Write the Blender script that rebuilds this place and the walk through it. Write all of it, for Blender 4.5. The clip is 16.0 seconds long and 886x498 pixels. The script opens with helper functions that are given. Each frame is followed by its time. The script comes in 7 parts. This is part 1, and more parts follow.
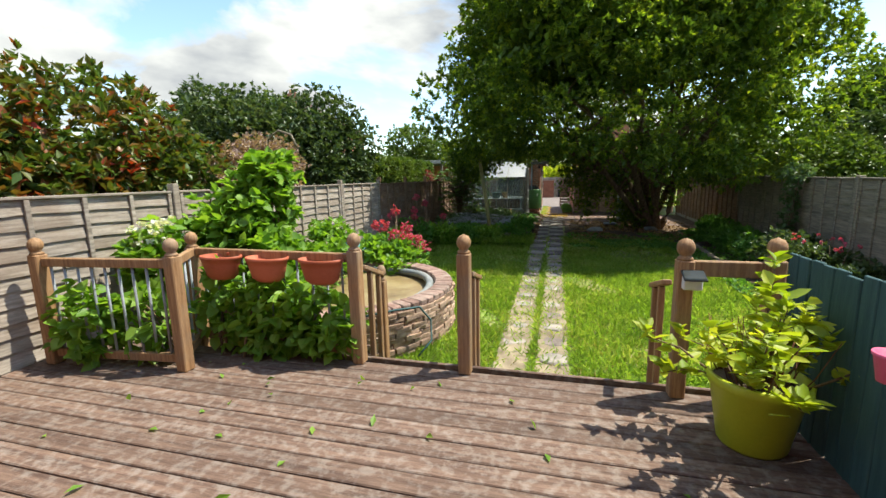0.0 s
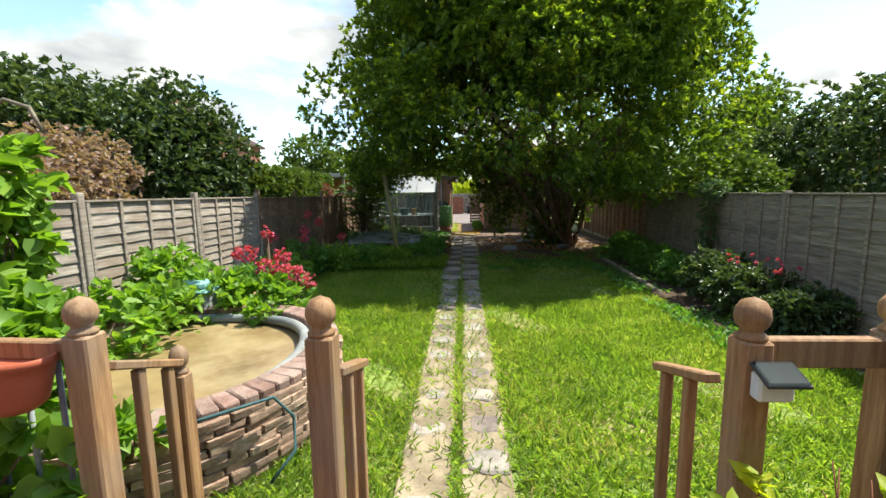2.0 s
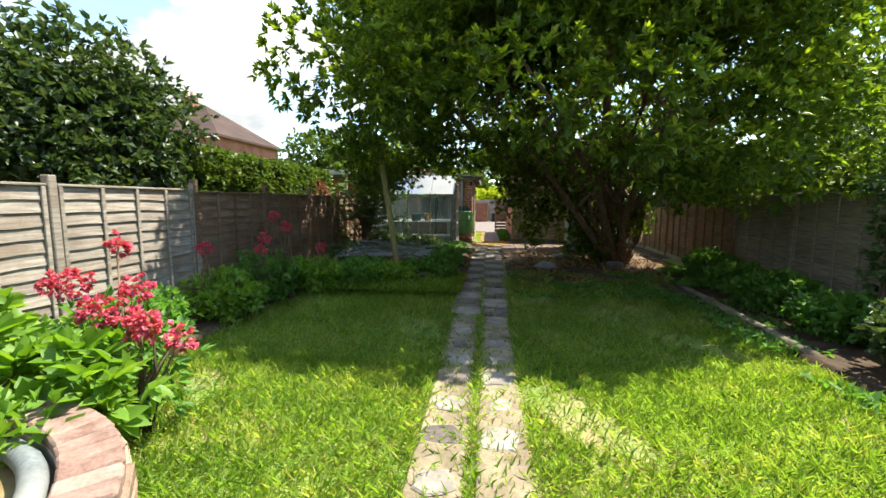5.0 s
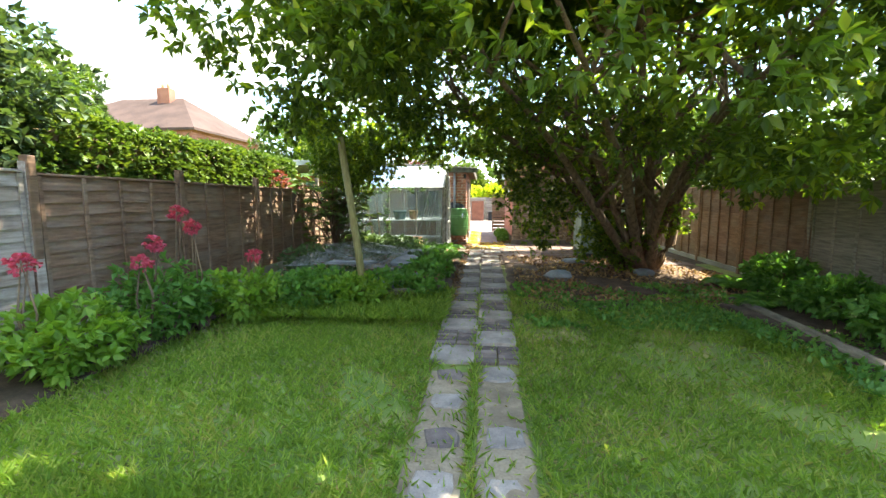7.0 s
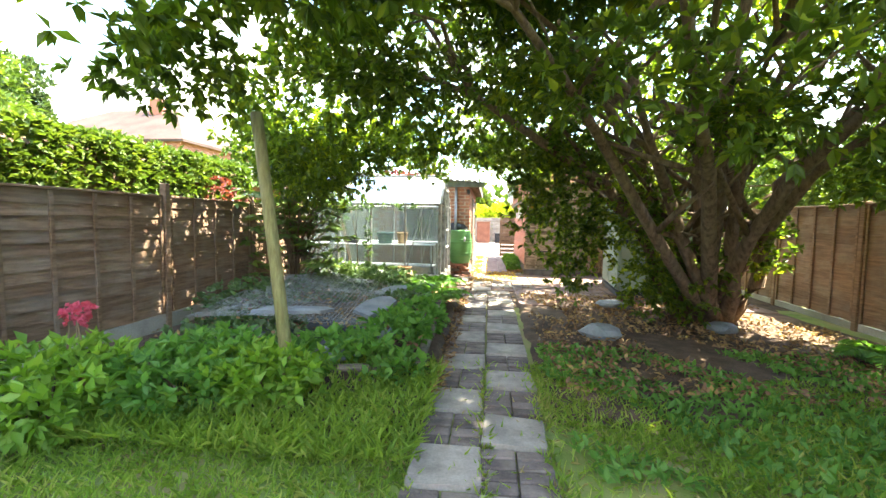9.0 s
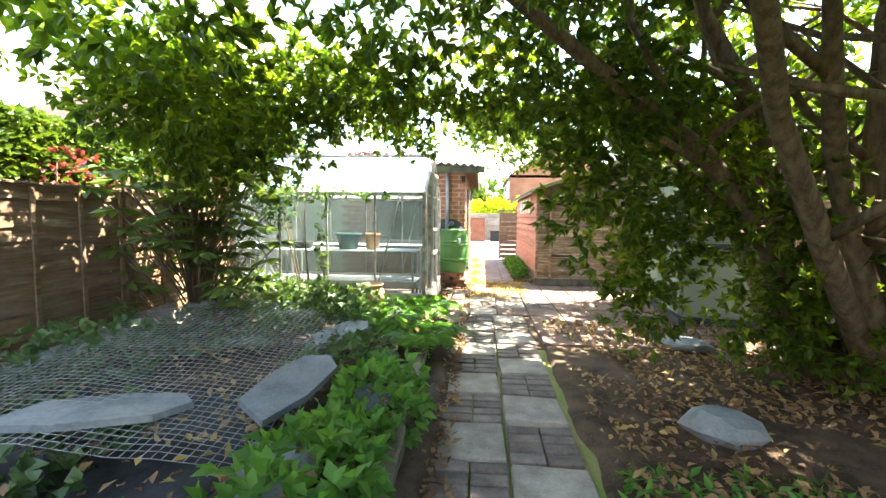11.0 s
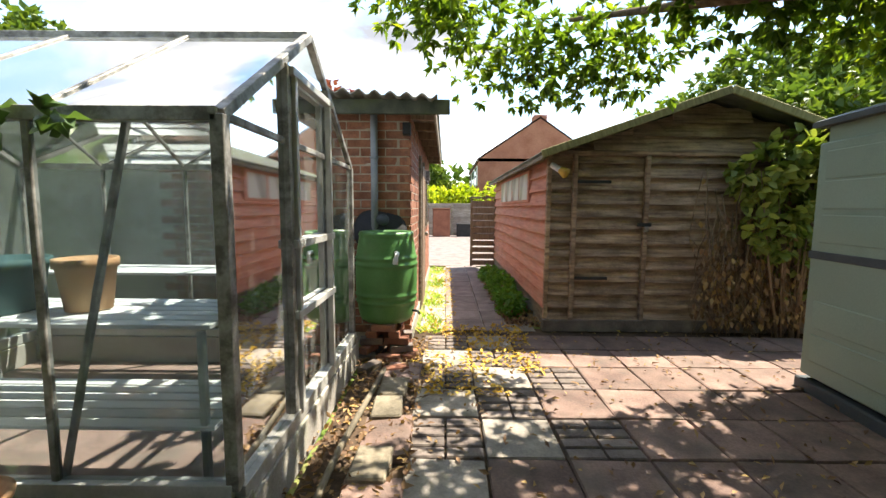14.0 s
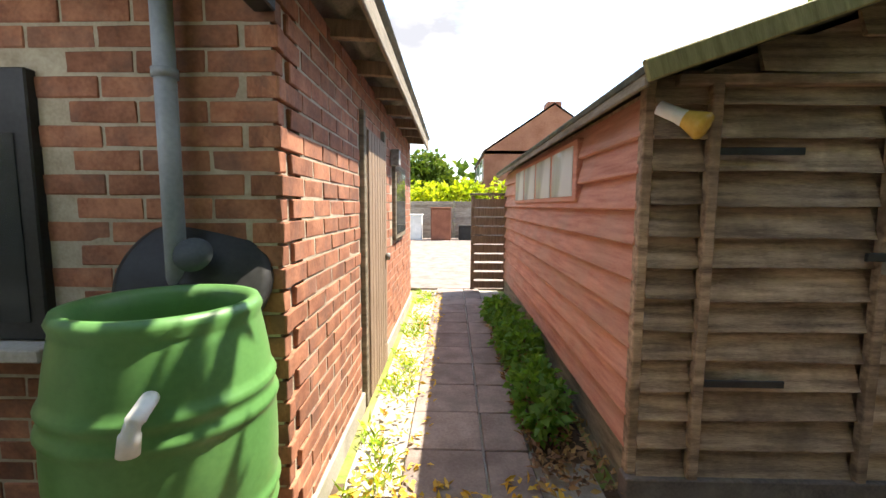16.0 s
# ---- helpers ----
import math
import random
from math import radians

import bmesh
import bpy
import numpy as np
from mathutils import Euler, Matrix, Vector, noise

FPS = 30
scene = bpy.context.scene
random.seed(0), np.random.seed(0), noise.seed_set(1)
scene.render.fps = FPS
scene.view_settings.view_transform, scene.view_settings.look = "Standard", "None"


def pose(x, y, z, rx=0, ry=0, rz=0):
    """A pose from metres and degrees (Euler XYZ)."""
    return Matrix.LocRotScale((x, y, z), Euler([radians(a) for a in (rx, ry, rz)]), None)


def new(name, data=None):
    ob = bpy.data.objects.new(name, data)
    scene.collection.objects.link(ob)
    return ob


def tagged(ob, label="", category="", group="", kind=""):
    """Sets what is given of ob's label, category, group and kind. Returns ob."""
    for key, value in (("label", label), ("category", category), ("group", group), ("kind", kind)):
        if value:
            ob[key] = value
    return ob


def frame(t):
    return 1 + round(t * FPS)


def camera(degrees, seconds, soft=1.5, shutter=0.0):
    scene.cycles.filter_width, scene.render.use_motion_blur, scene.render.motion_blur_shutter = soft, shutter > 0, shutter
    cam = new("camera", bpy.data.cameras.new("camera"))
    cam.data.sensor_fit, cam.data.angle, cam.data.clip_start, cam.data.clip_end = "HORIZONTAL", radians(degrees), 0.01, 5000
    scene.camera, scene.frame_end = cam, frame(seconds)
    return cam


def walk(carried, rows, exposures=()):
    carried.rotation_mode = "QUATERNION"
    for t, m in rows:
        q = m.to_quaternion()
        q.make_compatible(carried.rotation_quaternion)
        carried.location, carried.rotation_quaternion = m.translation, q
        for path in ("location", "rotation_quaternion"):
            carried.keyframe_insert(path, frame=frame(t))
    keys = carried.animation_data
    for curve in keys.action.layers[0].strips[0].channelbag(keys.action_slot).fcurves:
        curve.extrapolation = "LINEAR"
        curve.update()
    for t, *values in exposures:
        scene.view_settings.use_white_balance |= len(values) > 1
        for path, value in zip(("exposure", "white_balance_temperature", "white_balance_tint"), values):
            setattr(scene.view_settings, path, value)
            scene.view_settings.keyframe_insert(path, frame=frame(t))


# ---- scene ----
cam = camera(93.0, 16.0)
PATH = [
    (0.00, 0.000, 0.000, 1.800, 80.40, 1.20, 14.80),
    (0.50, -0.010, 0.296, 1.764, 81.20, 0.90, 10.50),
    (1.00, -0.046, 0.654, 1.747, 81.70, 0.80, 6.60),
    (1.50, -0.088, 1.070, 1.750, 82.10, 0.80, 4.00),
    (2.00, -0.133, 1.535, 1.744, 82.40, 0.80, 2.70),
    (2.50, -0.139, 2.040, 1.747, 82.40, 0.70, 2.60),
    (3.00, -0.129, 2.520, 1.731, 82.60, 0.40, 3.30),
    (3.50, -0.117, 2.960, 1.725, 82.80, 0.20, 4.40),
    (6.00, -0.110, 5.158, 1.452, 83.70, -0.20, 6.20),
    (6.50, -0.129, 5.710, 1.437, 83.00, 0.10, 5.60),
    (7.00, -0.124, 6.288, 1.441, 83.40, 0.10, 5.50),
    (7.50, -0.130, 6.902, 1.435, 83.80, -0.10, 5.10),
    (8.00, -0.115, 7.513, 1.430, 84.70, -0.30, 5.60),
    (8.50, -0.129, 8.085, 1.434, 85.50, -0.60, 6.30),
    (9.00, -0.163, 8.693, 1.438, 86.10, -0.80, 6.30),
    (9.50, -0.210, 9.316, 1.443, 86.40, -0.70, 6.80),
    (12.00, -0.416, 12.600, 1.430, 84.60, -0.50, 4.30),
    (12.50, -0.424, 13.321, 1.429, 84.20, -0.40, 4.90),
    (13.00, -0.439, 14.055, 1.396, 84.10, -0.40, 3.30),
    (13.50, -0.393, 14.792, 1.413, 84.30, -0.30, 2.40),
    (14.00, -0.332, 15.574, 1.417, 84.40, -0.40, 0.40),
    (14.50, -0.256, 16.247, 1.410, 84.10, -0.50, -0.10),
    (15.00, -0.203, 16.967, 1.433, 84.20, -0.50, -0.30),
    (15.50, -0.118, 17.672, 1.450, 84.40, -0.40, 0.30),
    (16.00, -0.065, 18.398, 1.467, 84.10, -0.30, 1.30),
]
EXPOSURE = [(0.0, 1.1, 6700, 4), (1.5, 1.25, 6700, 4), (3.5, 1.25, 6800, 4), (6.0, 2.15, 6900, 4), (7.5, 3.25, 7000, 5), (9.0, 3.7, 7100, 7), (9.7, 3.7, 7100, 7), (12.0, 3.4, 7100, 7), (12.5, 3.15, 7100, 7), (13.5, 2.2, 7000, 9), (14.5, 1.85, 7000, 10), (15.0, 1.8, 7000, 10), (16.0, 2.1, 7200, 11)]
walk(cam, [(t, pose(*p)) for t, *p in PATH], EXPOSURE)

# ---------- world, sun, exposure ----------
SUN_DIR = Vector((0.46, 0.23, 1.0)).normalized()
SUN_EL = math.asin(SUN_DIR.z)
world = bpy.data.worlds.new("world")
scene.world = world
world.use_nodes = True


def build_world():
    nt = world.node_tree
    nt.nodes.clear()
    N, L = nt.nodes.new, nt.links.new
    out = N("ShaderNodeOutputWorld")
    bg = N("ShaderNodeBackground")
    bg.inputs[1].default_value = 0.15
    sky = N("ShaderNodeTexSky")
    sky.sky_type = 'NISHITA'
    sky.sun_disc = False
    sky.sun_elevation = SUN_EL
    sky.sun_rotation = math.atan2(SUN_DIR.x, SUN_DIR.y)
    sky.air_density, sky.dust_density, sky.ozone_density = 1.0, 0.4, 2.0
    tc = N("ShaderNodeTexCoord")
    mp = N("ShaderNodeMapping")
    mp.inputs[1].default_value = (0.35, 0.1, 0.0)
    mp.inputs[3].default_value = (1.0, 1.0, 2.3)
    L(tc.outputs["Generated"], mp.inputs[0])
    n1 = N("ShaderNodeTexNoise")
    n1.inputs["Scale"].default_value = 2.1
    n1.inputs["Detail"].default_value = 9
    n1.inputs["Roughness"].default_value = 0.55
    n1.inputs["Distortion"].default_value = 0.25
    L(mp.outputs[0], n1.inputs[0])
    cov = N("ShaderNodeValToRGB")
    cov.color_ramp.elements[0].position, cov.color_ramp.elements[1].position = 0.485, 0.575
    L(n1.outputs[0], cov.inputs[0])
    n2 = N("ShaderNodeTexNoise")
    n2.inputs["Scale"].default_value = 3.4
    n2.inputs["Detail"].default_value = 6
    L(mp.outputs[0], n2.inputs[0])
    shade = N("ShaderNodeValToRGB")
    shade.color_ramp.elements[0].position, shade.color_ramp.elements[1].position = 0.35, 0.62
    shade.color_ramp.elements[0].color = (1.3, 1.4, 1.65, 1)
    shade.color_ramp.elements[1].color = (3.9, 3.9, 3.85, 1)
    L(n2.outputs[0], shade.inputs[0])
    mix = N("ShaderNodeMixRGB")
    L(cov.outputs[0], mix.inputs[0])
    L(sky.outputs[0], mix.inputs[1])
    L(shade.outputs[0], mix.inputs[2])
    L(mix.outputs[0], bg.inputs[0])
    L(bg.outputs[0], out.inputs[0])


build_world()
sun = new("sun", bpy.data.lights.new("sun", 'SUN'))
sun.data.energy, sun.data.angle, sun.data.color = 4.1, radians(0.6), (1.0, 0.95, 0.86)
sun.rotation_mode = 'QUATERNION'
sun.rotation_quaternion = SUN_DIR.to_track_quat('Z', 'Y')


# ---------- materials ----------
def material(name, c1, c2, scale=6.0, rough=0.8, bump=0.3, fine=60.0, stretch=(1, 1, 1), metal=0.0, vary=0.15,
             stain=None, stain_amount=0.5, stain_scale=1.5, coords="Object", spec=0.3):
    m = bpy.data.materials.new(name)
    m.use_nodes = True
    nt = m.node_tree
    N, L = nt.nodes.new, nt.links.new
    b = nt.nodes["Principled BSDF"]
    tc = N("ShaderNodeTexCoord")
    info = N("ShaderNodeObjectInfo")
    off = N("ShaderNodeVectorMath")
    off.operation = 'MULTIPLY_ADD'
    cmb = N("ShaderNodeCombineXYZ")
    for i in range(3):
        L(info.outputs["Random"], cmb.inputs[i])
    off.inputs[1].default_value = (17.0, 9.0, 23.0)
    L(cmb.outputs[0], off.inputs[0])
    L(tc.outputs[coords], off.inputs[2])
    mp = N("ShaderNodeMapping")
    mp.inputs[3].default_value = stretch
    L(off.outputs[0], mp.inputs[0])
    big = N("ShaderNodeTexNoise")
    big.inputs["Scale"].default_value, big.inputs["Detail"].default_value = scale, 5
    L(mp.outputs[0], big.inputs[0])
    small = N("ShaderNodeTexNoise")
    small.inputs["Scale"].default_value, small.inputs["Detail"].default_value = fine, 4
    L(mp.outputs[0], small.inputs[0])
    add = N("ShaderNodeMath")
    add.operation = 'MULTIPLY_ADD'
    add.inputs[1].default_value = 0.45
    L(small.outputs[0], add.inputs[0])
    half = N("ShaderNodeMath")
    half.operation = 'MULTIPLY_ADD'
    half.inputs[1].default_value, half.inputs[2].default_value = 0.9, -0.18
    L(big.outputs[0], half.inputs[0])
    L(half.outputs[0], add.inputs[2])
    ramp = N("ShaderNodeValToRGB")
    ramp.color_ramp.elements[0].position, ramp.color_ramp.elements[1].position = 0.3, 0.7
    ramp.color_ramp.elements[0].color = (*c1, 1)
    ramp.color_ramp.elements[1].color = (*c2, 1)
    L(add.outputs[0], ramp.inputs[0])
    col = ramp.outputs[0]
    if stain:
        ns = N("ShaderNodeTexNoise")
        ns.inputs["Scale"].default_value, ns.inputs["Detail"].default_value = stain_scale, 7
        ns.inputs["Roughness"].default_value = 0.65
        L(off.outputs[0], ns.inputs[0])
        rs = N("ShaderNodeValToRGB")
        rs.color_ramp.elements[0].position, rs.color_ramp.elements[1].position = 0.47, 0.62
        rs.color_ramp.elements[1].color = (stain_amount,) * 3 + (1,)
        L(ns.outputs[0], rs.inputs[0])
        mx = N("ShaderNodeMixRGB")
        L(rs.outputs[0], mx.inputs[0])
        L(col, mx.inputs[1])
        mx.inputs[2].default_value = (*stain, 1)
        col = mx.outputs[0]
    hsv = N("ShaderNodeHueSaturation")
    vr = N("ShaderNodeMath")
    vr.operation = 'MULTIPLY_ADD'
    vr.inputs[1].default_value, vr.inputs[2].default_value = 2 * vary, 1 - vary
    L(info.outputs["Random"], vr.inputs[0])
    L(vr.outputs[0], hsv.inputs["Value"])
    L(col, hsv.inputs["Color"])
    L(hsv.outputs[0], b.inputs["Base Color"])
    b.inputs["Roughness"].default_value = rough
    b.inputs["Metallic"].default_value = metal
    b.inputs["Specular IOR Level"].default_value = spec
    if bump:
        bp = N("ShaderNodeBump")
        bp.inputs["Strength"].default_value = bump
        bp.inputs["Distance"].default_value = 0.01
        L(add.outputs[0], bp.inputs["Height"])
        L(bp.outputs[0], b.inputs["Normal"])
    return m


def leaf_material(name, cols, rough=0.45, trans=0.35, spec=0.4):
    m = bpy.data.materials.new(name)
    m.use_nodes = True
    nt = m.node_tree
    N, L = nt.nodes.new, nt.links.new
    b = nt.nodes["Principled BSDF"]
    geo = N("ShaderNodeNewGeometry")
    ramp = N("ShaderNodeValToRGB")
    r = ramp.color_ramp
    while len(r.elements) < len(cols):
        r.elements.new(0.5)
    for i, c in enumerate(cols):
        r.elements[i].position = i / max(1, len(cols) - 1)
        r.elements[i].color = (*c, 1)
    tc = N("ShaderNodeTexCoord")
    nz = N("ShaderNodeTexNoise")
    nz.inputs["Scale"].default_value = 1.3
    L(tc.outputs["Object"], nz.inputs[0])
    mm = N("ShaderNodeMath")
    mm.operation = 'MULTIPLY_ADD'
    mm.inputs[1].default_value = 0.7
    sub = N("ShaderNodeMath")
    sub.operation = 'MULTIPLY_ADD'
    sub.inputs[1].default_value, sub.inputs[2].default_value = 1.0, -0.35
    L(nz.outputs[0], sub.inputs[0])
    L(geo.outputs["Random Per Island"], mm.inputs[0])
    L(sub.outputs[0], mm.inputs[2])
    L(mm.outputs[0], ramp.inputs[0])
    L(ramp.outputs[0], b.inputs["Base Color"])
    b.inputs["Roughness"].default_value = rough
    b.inputs["Specular IOR Level"].default_value = spec
    tr = N("ShaderNodeBsdfTranslucent")
    bright = N("ShaderNodeMixRGB")
    bright.blend_type = 'MULTIPLY'
    bright.inputs[0].default_value = 1.0
    bright.inputs[2].default_value = (1.5, 1.5, 0.55, 1)
    L(ramp.outputs[0], bright.inputs[1])
    L(bright.outputs[0], tr.inputs[0])
    mx = N("ShaderNodeMixShader")
    mx.inputs[0].default_value = trans
    L(b.outputs[0], mx.inputs[1])
    L(tr.outputs[0], mx.inputs[2])
    L(mx.outputs[0], nt.nodes["Material Output"].inputs[0])
    return m


def glass_material(name, tint=(0.9, 0.95, 0.93), dirt=0.25):
    m = bpy.data.materials.new(name)
    m.use_nodes = True
    nt = m.node_tree
    N, L = nt.nodes.new, nt.links.new
    b = nt.nodes["Principled BSDF"]
    b.inputs["Base Color"].default_value = (0.5, 0.53, 0.5, 1)
    b.inputs["Roughness"].default_value = 0.7
    tr = N("ShaderNodeBsdfTransparent")
    tr.inputs[0].default_value = (*tint, 1)
    gl = N("ShaderNodeBsdfGlossy")
    gl.inputs["Roughness"].default_value = 0.04
    fr = N("ShaderNodeFresnel")
    fr.inputs[0].default_value = 1.22
    m1 = N("ShaderNodeMixShader")
    L(fr.outputs[0], m1.inputs[0])
    L(tr.outputs[0], m1.inputs[1])
    L(gl.outputs[0], m1.inputs[2])
    tc = N("ShaderNodeTexCoord")
    mp = N("ShaderNodeMapping")
    mp.inputs[3].default_value = (1.5, 1.5, 0.7)
    L(tc.outputs["Object"], mp.inputs[0])
    nz = N("ShaderNodeTexNoise")
    nz.inputs["Scale"].default_value, nz.inputs["Detail"].default_value = 1.4, 5
    L(mp.outputs[0], nz.inputs[0])
    rp = N("ShaderNodeValToRGB")
    rp.color_ramp.elements[0].position, rp.color_ramp.elements[1].position = 0.3, 0.75
    rp.color_ramp.elements[0].color = (dirt * 0.35,) * 3 + (1,)
    rp.color_ramp.elements[1].color = (dirt * 1.6,) * 3 + (1,)
    L(nz.outputs[0], rp.inputs[0])
    m2 = N("ShaderNodeMixShader")
    L(rp.outputs[0], m2.inputs[0])
    L(m1.outputs[0], m2.inputs[1])
    L(b.outputs[0], m2.inputs[2])
    L(m2.outputs[0], nt.nodes["Material Output"].inputs[0])
    return m


M = {}
M["deck"] = material("deck_wood", (0.072, 0.042, 0.031), (0.195, 0.124, 0.09), 5, 0.75, 0.5, 40, (0.5, 8, 8), vary=0.2, stain=(0.36, 0.32, 0.28), stain_amount=0.33, stain_scale=16)
M["post"] = material("post_wood", (0.20, 0.10, 0.045), (0.40, 0.24, 0.12), 6, 0.65, 0.3, 40, (8, 8, 0.6), vary=0.12, stain=(0.24, 0.19, 0.14), stain_amount=0.5)
M["fence_grey"] = material("weathered_fence_wood", (0.20, 0.165, 0.135), (0.44, 0.38, 0.32), 4, 0.85, 0.45, 40, (8, 0.8, 10), vary=0.16, stain=(0.18, 0.12, 0.08), stain_amount=0.5)
M["fence_brown"] = material("brown_fence_wood", (0.12, 0.07, 0.042), (0.27, 0.165, 0.10), 4, 0.85, 0.45, 40, (8, 0.8, 10), vary=0.16, stain=(0.30, 0.25, 0.2), stain_amount=0.35)
M["fence_right"] = material("dull_fence_wood", (0.15, 0.13, 0.10), (0.33, 0.28, 0.215), 4, 0.85, 0.45, 40, (8, 0.8, 10), vary=0.14)
M["fence_green"] = material("green_painted_wood", (0.028, 0.07, 0.075), (0.05, 0.11, 0.11), 4, 0.7, 0.4, 40, (8, 8, 1), vary=0.12)
M["soil"] = material("soil", (0.035, 0.022, 0.014), (0.12, 0.08, 0.05), 5, 0.95, 0.9, 50)
M["lawn"] = material("lawn_ground", (0.10, 0.16, 0.03), (0.22, 0.28, 0.065), 1.3, 0.95, 0.8, 60, stain=(0.30, 0.23, 0.12), stain_amount=0.75, stain_scale=0.9)
M["slab_pale"] = material("pale_slab", (0.22, 0.195, 0.165), (0.39, 0.345, 0.29), 5, 0.85, 0.6, 60, vary=0.12, stain=(0.16, 0.14, 0.12), stain_amount=0.6, stain_scale=4)
M["slab_dark"] = material("dark_slab", (0.085, 0.07, 0.062), (0.20, 0.16, 0.14), 5, 0.85, 0.6, 60, vary=0.2, stain=(0.3, 0.25, 0.2), stain_amount=0.4, stain_scale=4)
M["slab_red"] = material("reddish_slab", (0.13, 0.085, 0.07), (0.27, 0.18, 0.145), 4, 0.85, 0.6, 60, vary=0.2, stain=(0.10, 0.085, 0.07), stain_amount=0.6, stain_scale=3)
M["alley_slab"] = material("grey_brown_slab", (0.16, 0.125, 0.11), (0.30, 0.25, 0.225), 4, 0.85, 0.6, 60, vary=0.15, stain=(0.12, 0.10, 0.085), stain_amount=0.5, stain_scale=3)
M["brick"] = material("red_brick", (0.19, 0.075, 0.045), (0.38, 0.17, 0.10), 8, 0.9, 0.4, 60, vary=0.25, stain=(0.10, 0.07, 0.06), stain_amount=0.45, stain_scale=5)
M["mortar"] = material("mortar", (0.30, 0.25, 0.185), (0.46, 0.41, 0.32), 8, 0.95, 0.6, 80)
M["stone"] = material("pond_stone", (0.23, 0.135, 0.09), (0.46, 0.33, 0.24), 9, 0.9, 0.8, 60, vary=0.3, stain=(0.16, 0.12, 0.09), stain_amount=0.5, stain_scale=6)
M["coping"] = material("coping_brick", (0.16, 0.09, 0.07), (0.33, 0.22, 0.18), 7, 0.9, 0.7, 60, vary=0.2, stain=(0.4, 0.36, 0.3), stain_amount=0.4)
M["shed_side"] = material("shed_side_boards", (0.36, 0.14, 0.10), (0.58, 0.29, 0.21), 3, 0.8, 0.4, 40, (8, 0.8, 10), vary=0.1, stain=(0.40, 0.26, 0.2), stain_amount=0.5)
M["shed_front"] = material("shed_front_boards", (0.15, 0.10, 0.07), (0.54, 0.39, 0.27), 3, 0.8, 0.6, 40, (0.8, 8, 10), vary=0.16, stain=(0.09, 0.06, 0.042), stain_amount=0.6, stain_scale=2)
M["felt"] = material("roof_felt", (0.045, 0.05, 0.04), (0.11, 0.115, 0.085), 8, 0.95, 0.8, 90, stain=(0.13, 0.15, 0.05), stain_amount=0.5)
M["alu"] = material("dull_aluminium", (0.22, 0.21, 0.185), (0.42, 0.41, 0.38), 10, 0.55, 0.2, 60, metal=0.35, stain=(0.07, 0.06, 0.05), stain_amount=0.7, stain_scale=9)
M["alu_light"] = material("white_aluminium", (0.38, 0.38, 0.35), (0.54, 0.54, 0.51), 10, 0.5, 0.1, 60, metal=0.2, stain=(0.2, 0.18, 0.14), stain_amount=0.4)
M["barrel"] = material("green_plastic", (0.065, 0.18, 0.05), (0.10, 0.25, 0.075), 4, 0.42, 0.05, 60, spec=0.45, stain=(0.12, 0.17, 0.08), stain_amount=0.3)
M["black"] = material("black_plastic", (0.012, 0.012, 0.012), (0.03, 0.03, 0.03), 6, 0.5, 0.1, 60)
M["grey_pipe"] = material("grey_plastic", (0.22, 0.24, 0.26), (0.32, 0.345, 0.365), 6, 0.5, 0.05, 60)
M["white"] = material("white_plastic", (0.55, 0.56, 0.55), (0.72, 0.72, 0.70), 6, 0.5, 0.05, 60, stain=(0.4, 0.38, 0.33), stain_amount=0.4)
M["box_green"] = material("pale_green_plastic", (0.23, 0.30, 0.235), (0.30, 0.37, 0.295), 3, 0.55, 0.1, 90, vary=0.03, stain=(0.22, 0.26, 0.2), stain_amount=0.4)
M["box_dark"] = material("dark_grey_plastic", (0.05, 0.06, 0.065), (0.085, 0.095, 0.10), 3, 0.6, 0.1, 90, vary=0.03)
M["teal"] = material("teal_plastic", (0.20, 0.40, 0.38), (0.30, 0.52, 0.48), 3, 0.5, 0.1, 90)
M["terracotta"] = material("terracotta_plastic", (0.36, 0.085, 0.04), (0.48, 0.13, 0.065), 3, 0.55, 0.1, 60)
M["clay"] = material("clay", (0.33, 0.17, 0.08), (0.5, 0.30, 0.16), 4, 0.8, 0.4, 60, stain=(0.25, 0.22, 0.14), stain_amount=0.5, stain_scale=4)
M["lime"] = material("lime_plastic", (0.36, 0.42, 0.02), (0.44, 0.50, 0.03), 3, 0.4, 0.05, 60, spec=0.45)
M["pink"] = material("pink_plastic", (0.62, 0.10, 0.20), (0.72, 0.15, 0.26), 3, 0.45, 0.05, 60)
M["water"] = material("murky_water", (0.15, 0.10, 0.045), (0.28, 0.20, 0.095), 1.6, 0.35, 0.1, 12, stain=(0.34, 0.27, 0.15), stain_amount=0.6, stain_scale=2, spec=0.5)
M["bark"] = material("bark", (0.085, 0.058, 0.036), (0.26, 0.18, 0.115), 7, 0.9, 0.9, 40, (3, 3, 0.7))
M["pole"] = material("green_stained_pole", (0.17, 0.15, 0.06), (0.30, 0.27, 0.12), 6, 0.8, 0.4, 40, (8, 8, 0.7))
M["slate"] = material("slate", (0.10, 0.115, 0.12), (0.23, 0.25, 0.255), 4, 0.7, 0.5, 50, vary=0.2, stain=(0.3, 0.29, 0.26), stain_amount=0.4)
M["timber"] = material("old_timber", (0.10, 0.085, 0.06), (0.27, 0.23, 0.165), 4, 0.9, 0.6, 40, (0.8, 0.8, 6))
M["wire"] = material("galvanised_wire", (0.2, 0.21, 0.2), (0.4, 0.42, 0.41), 9, 0.5, 0.0, 60, metal=0.5)
M["concrete"] = material("concrete", (0.26, 0.24, 0.21), (0.46, 0.43, 0.38), 3, 0.9, 0.5, 60, stain=(0.17, 0.18, 0.10), stain_amount=0.5)
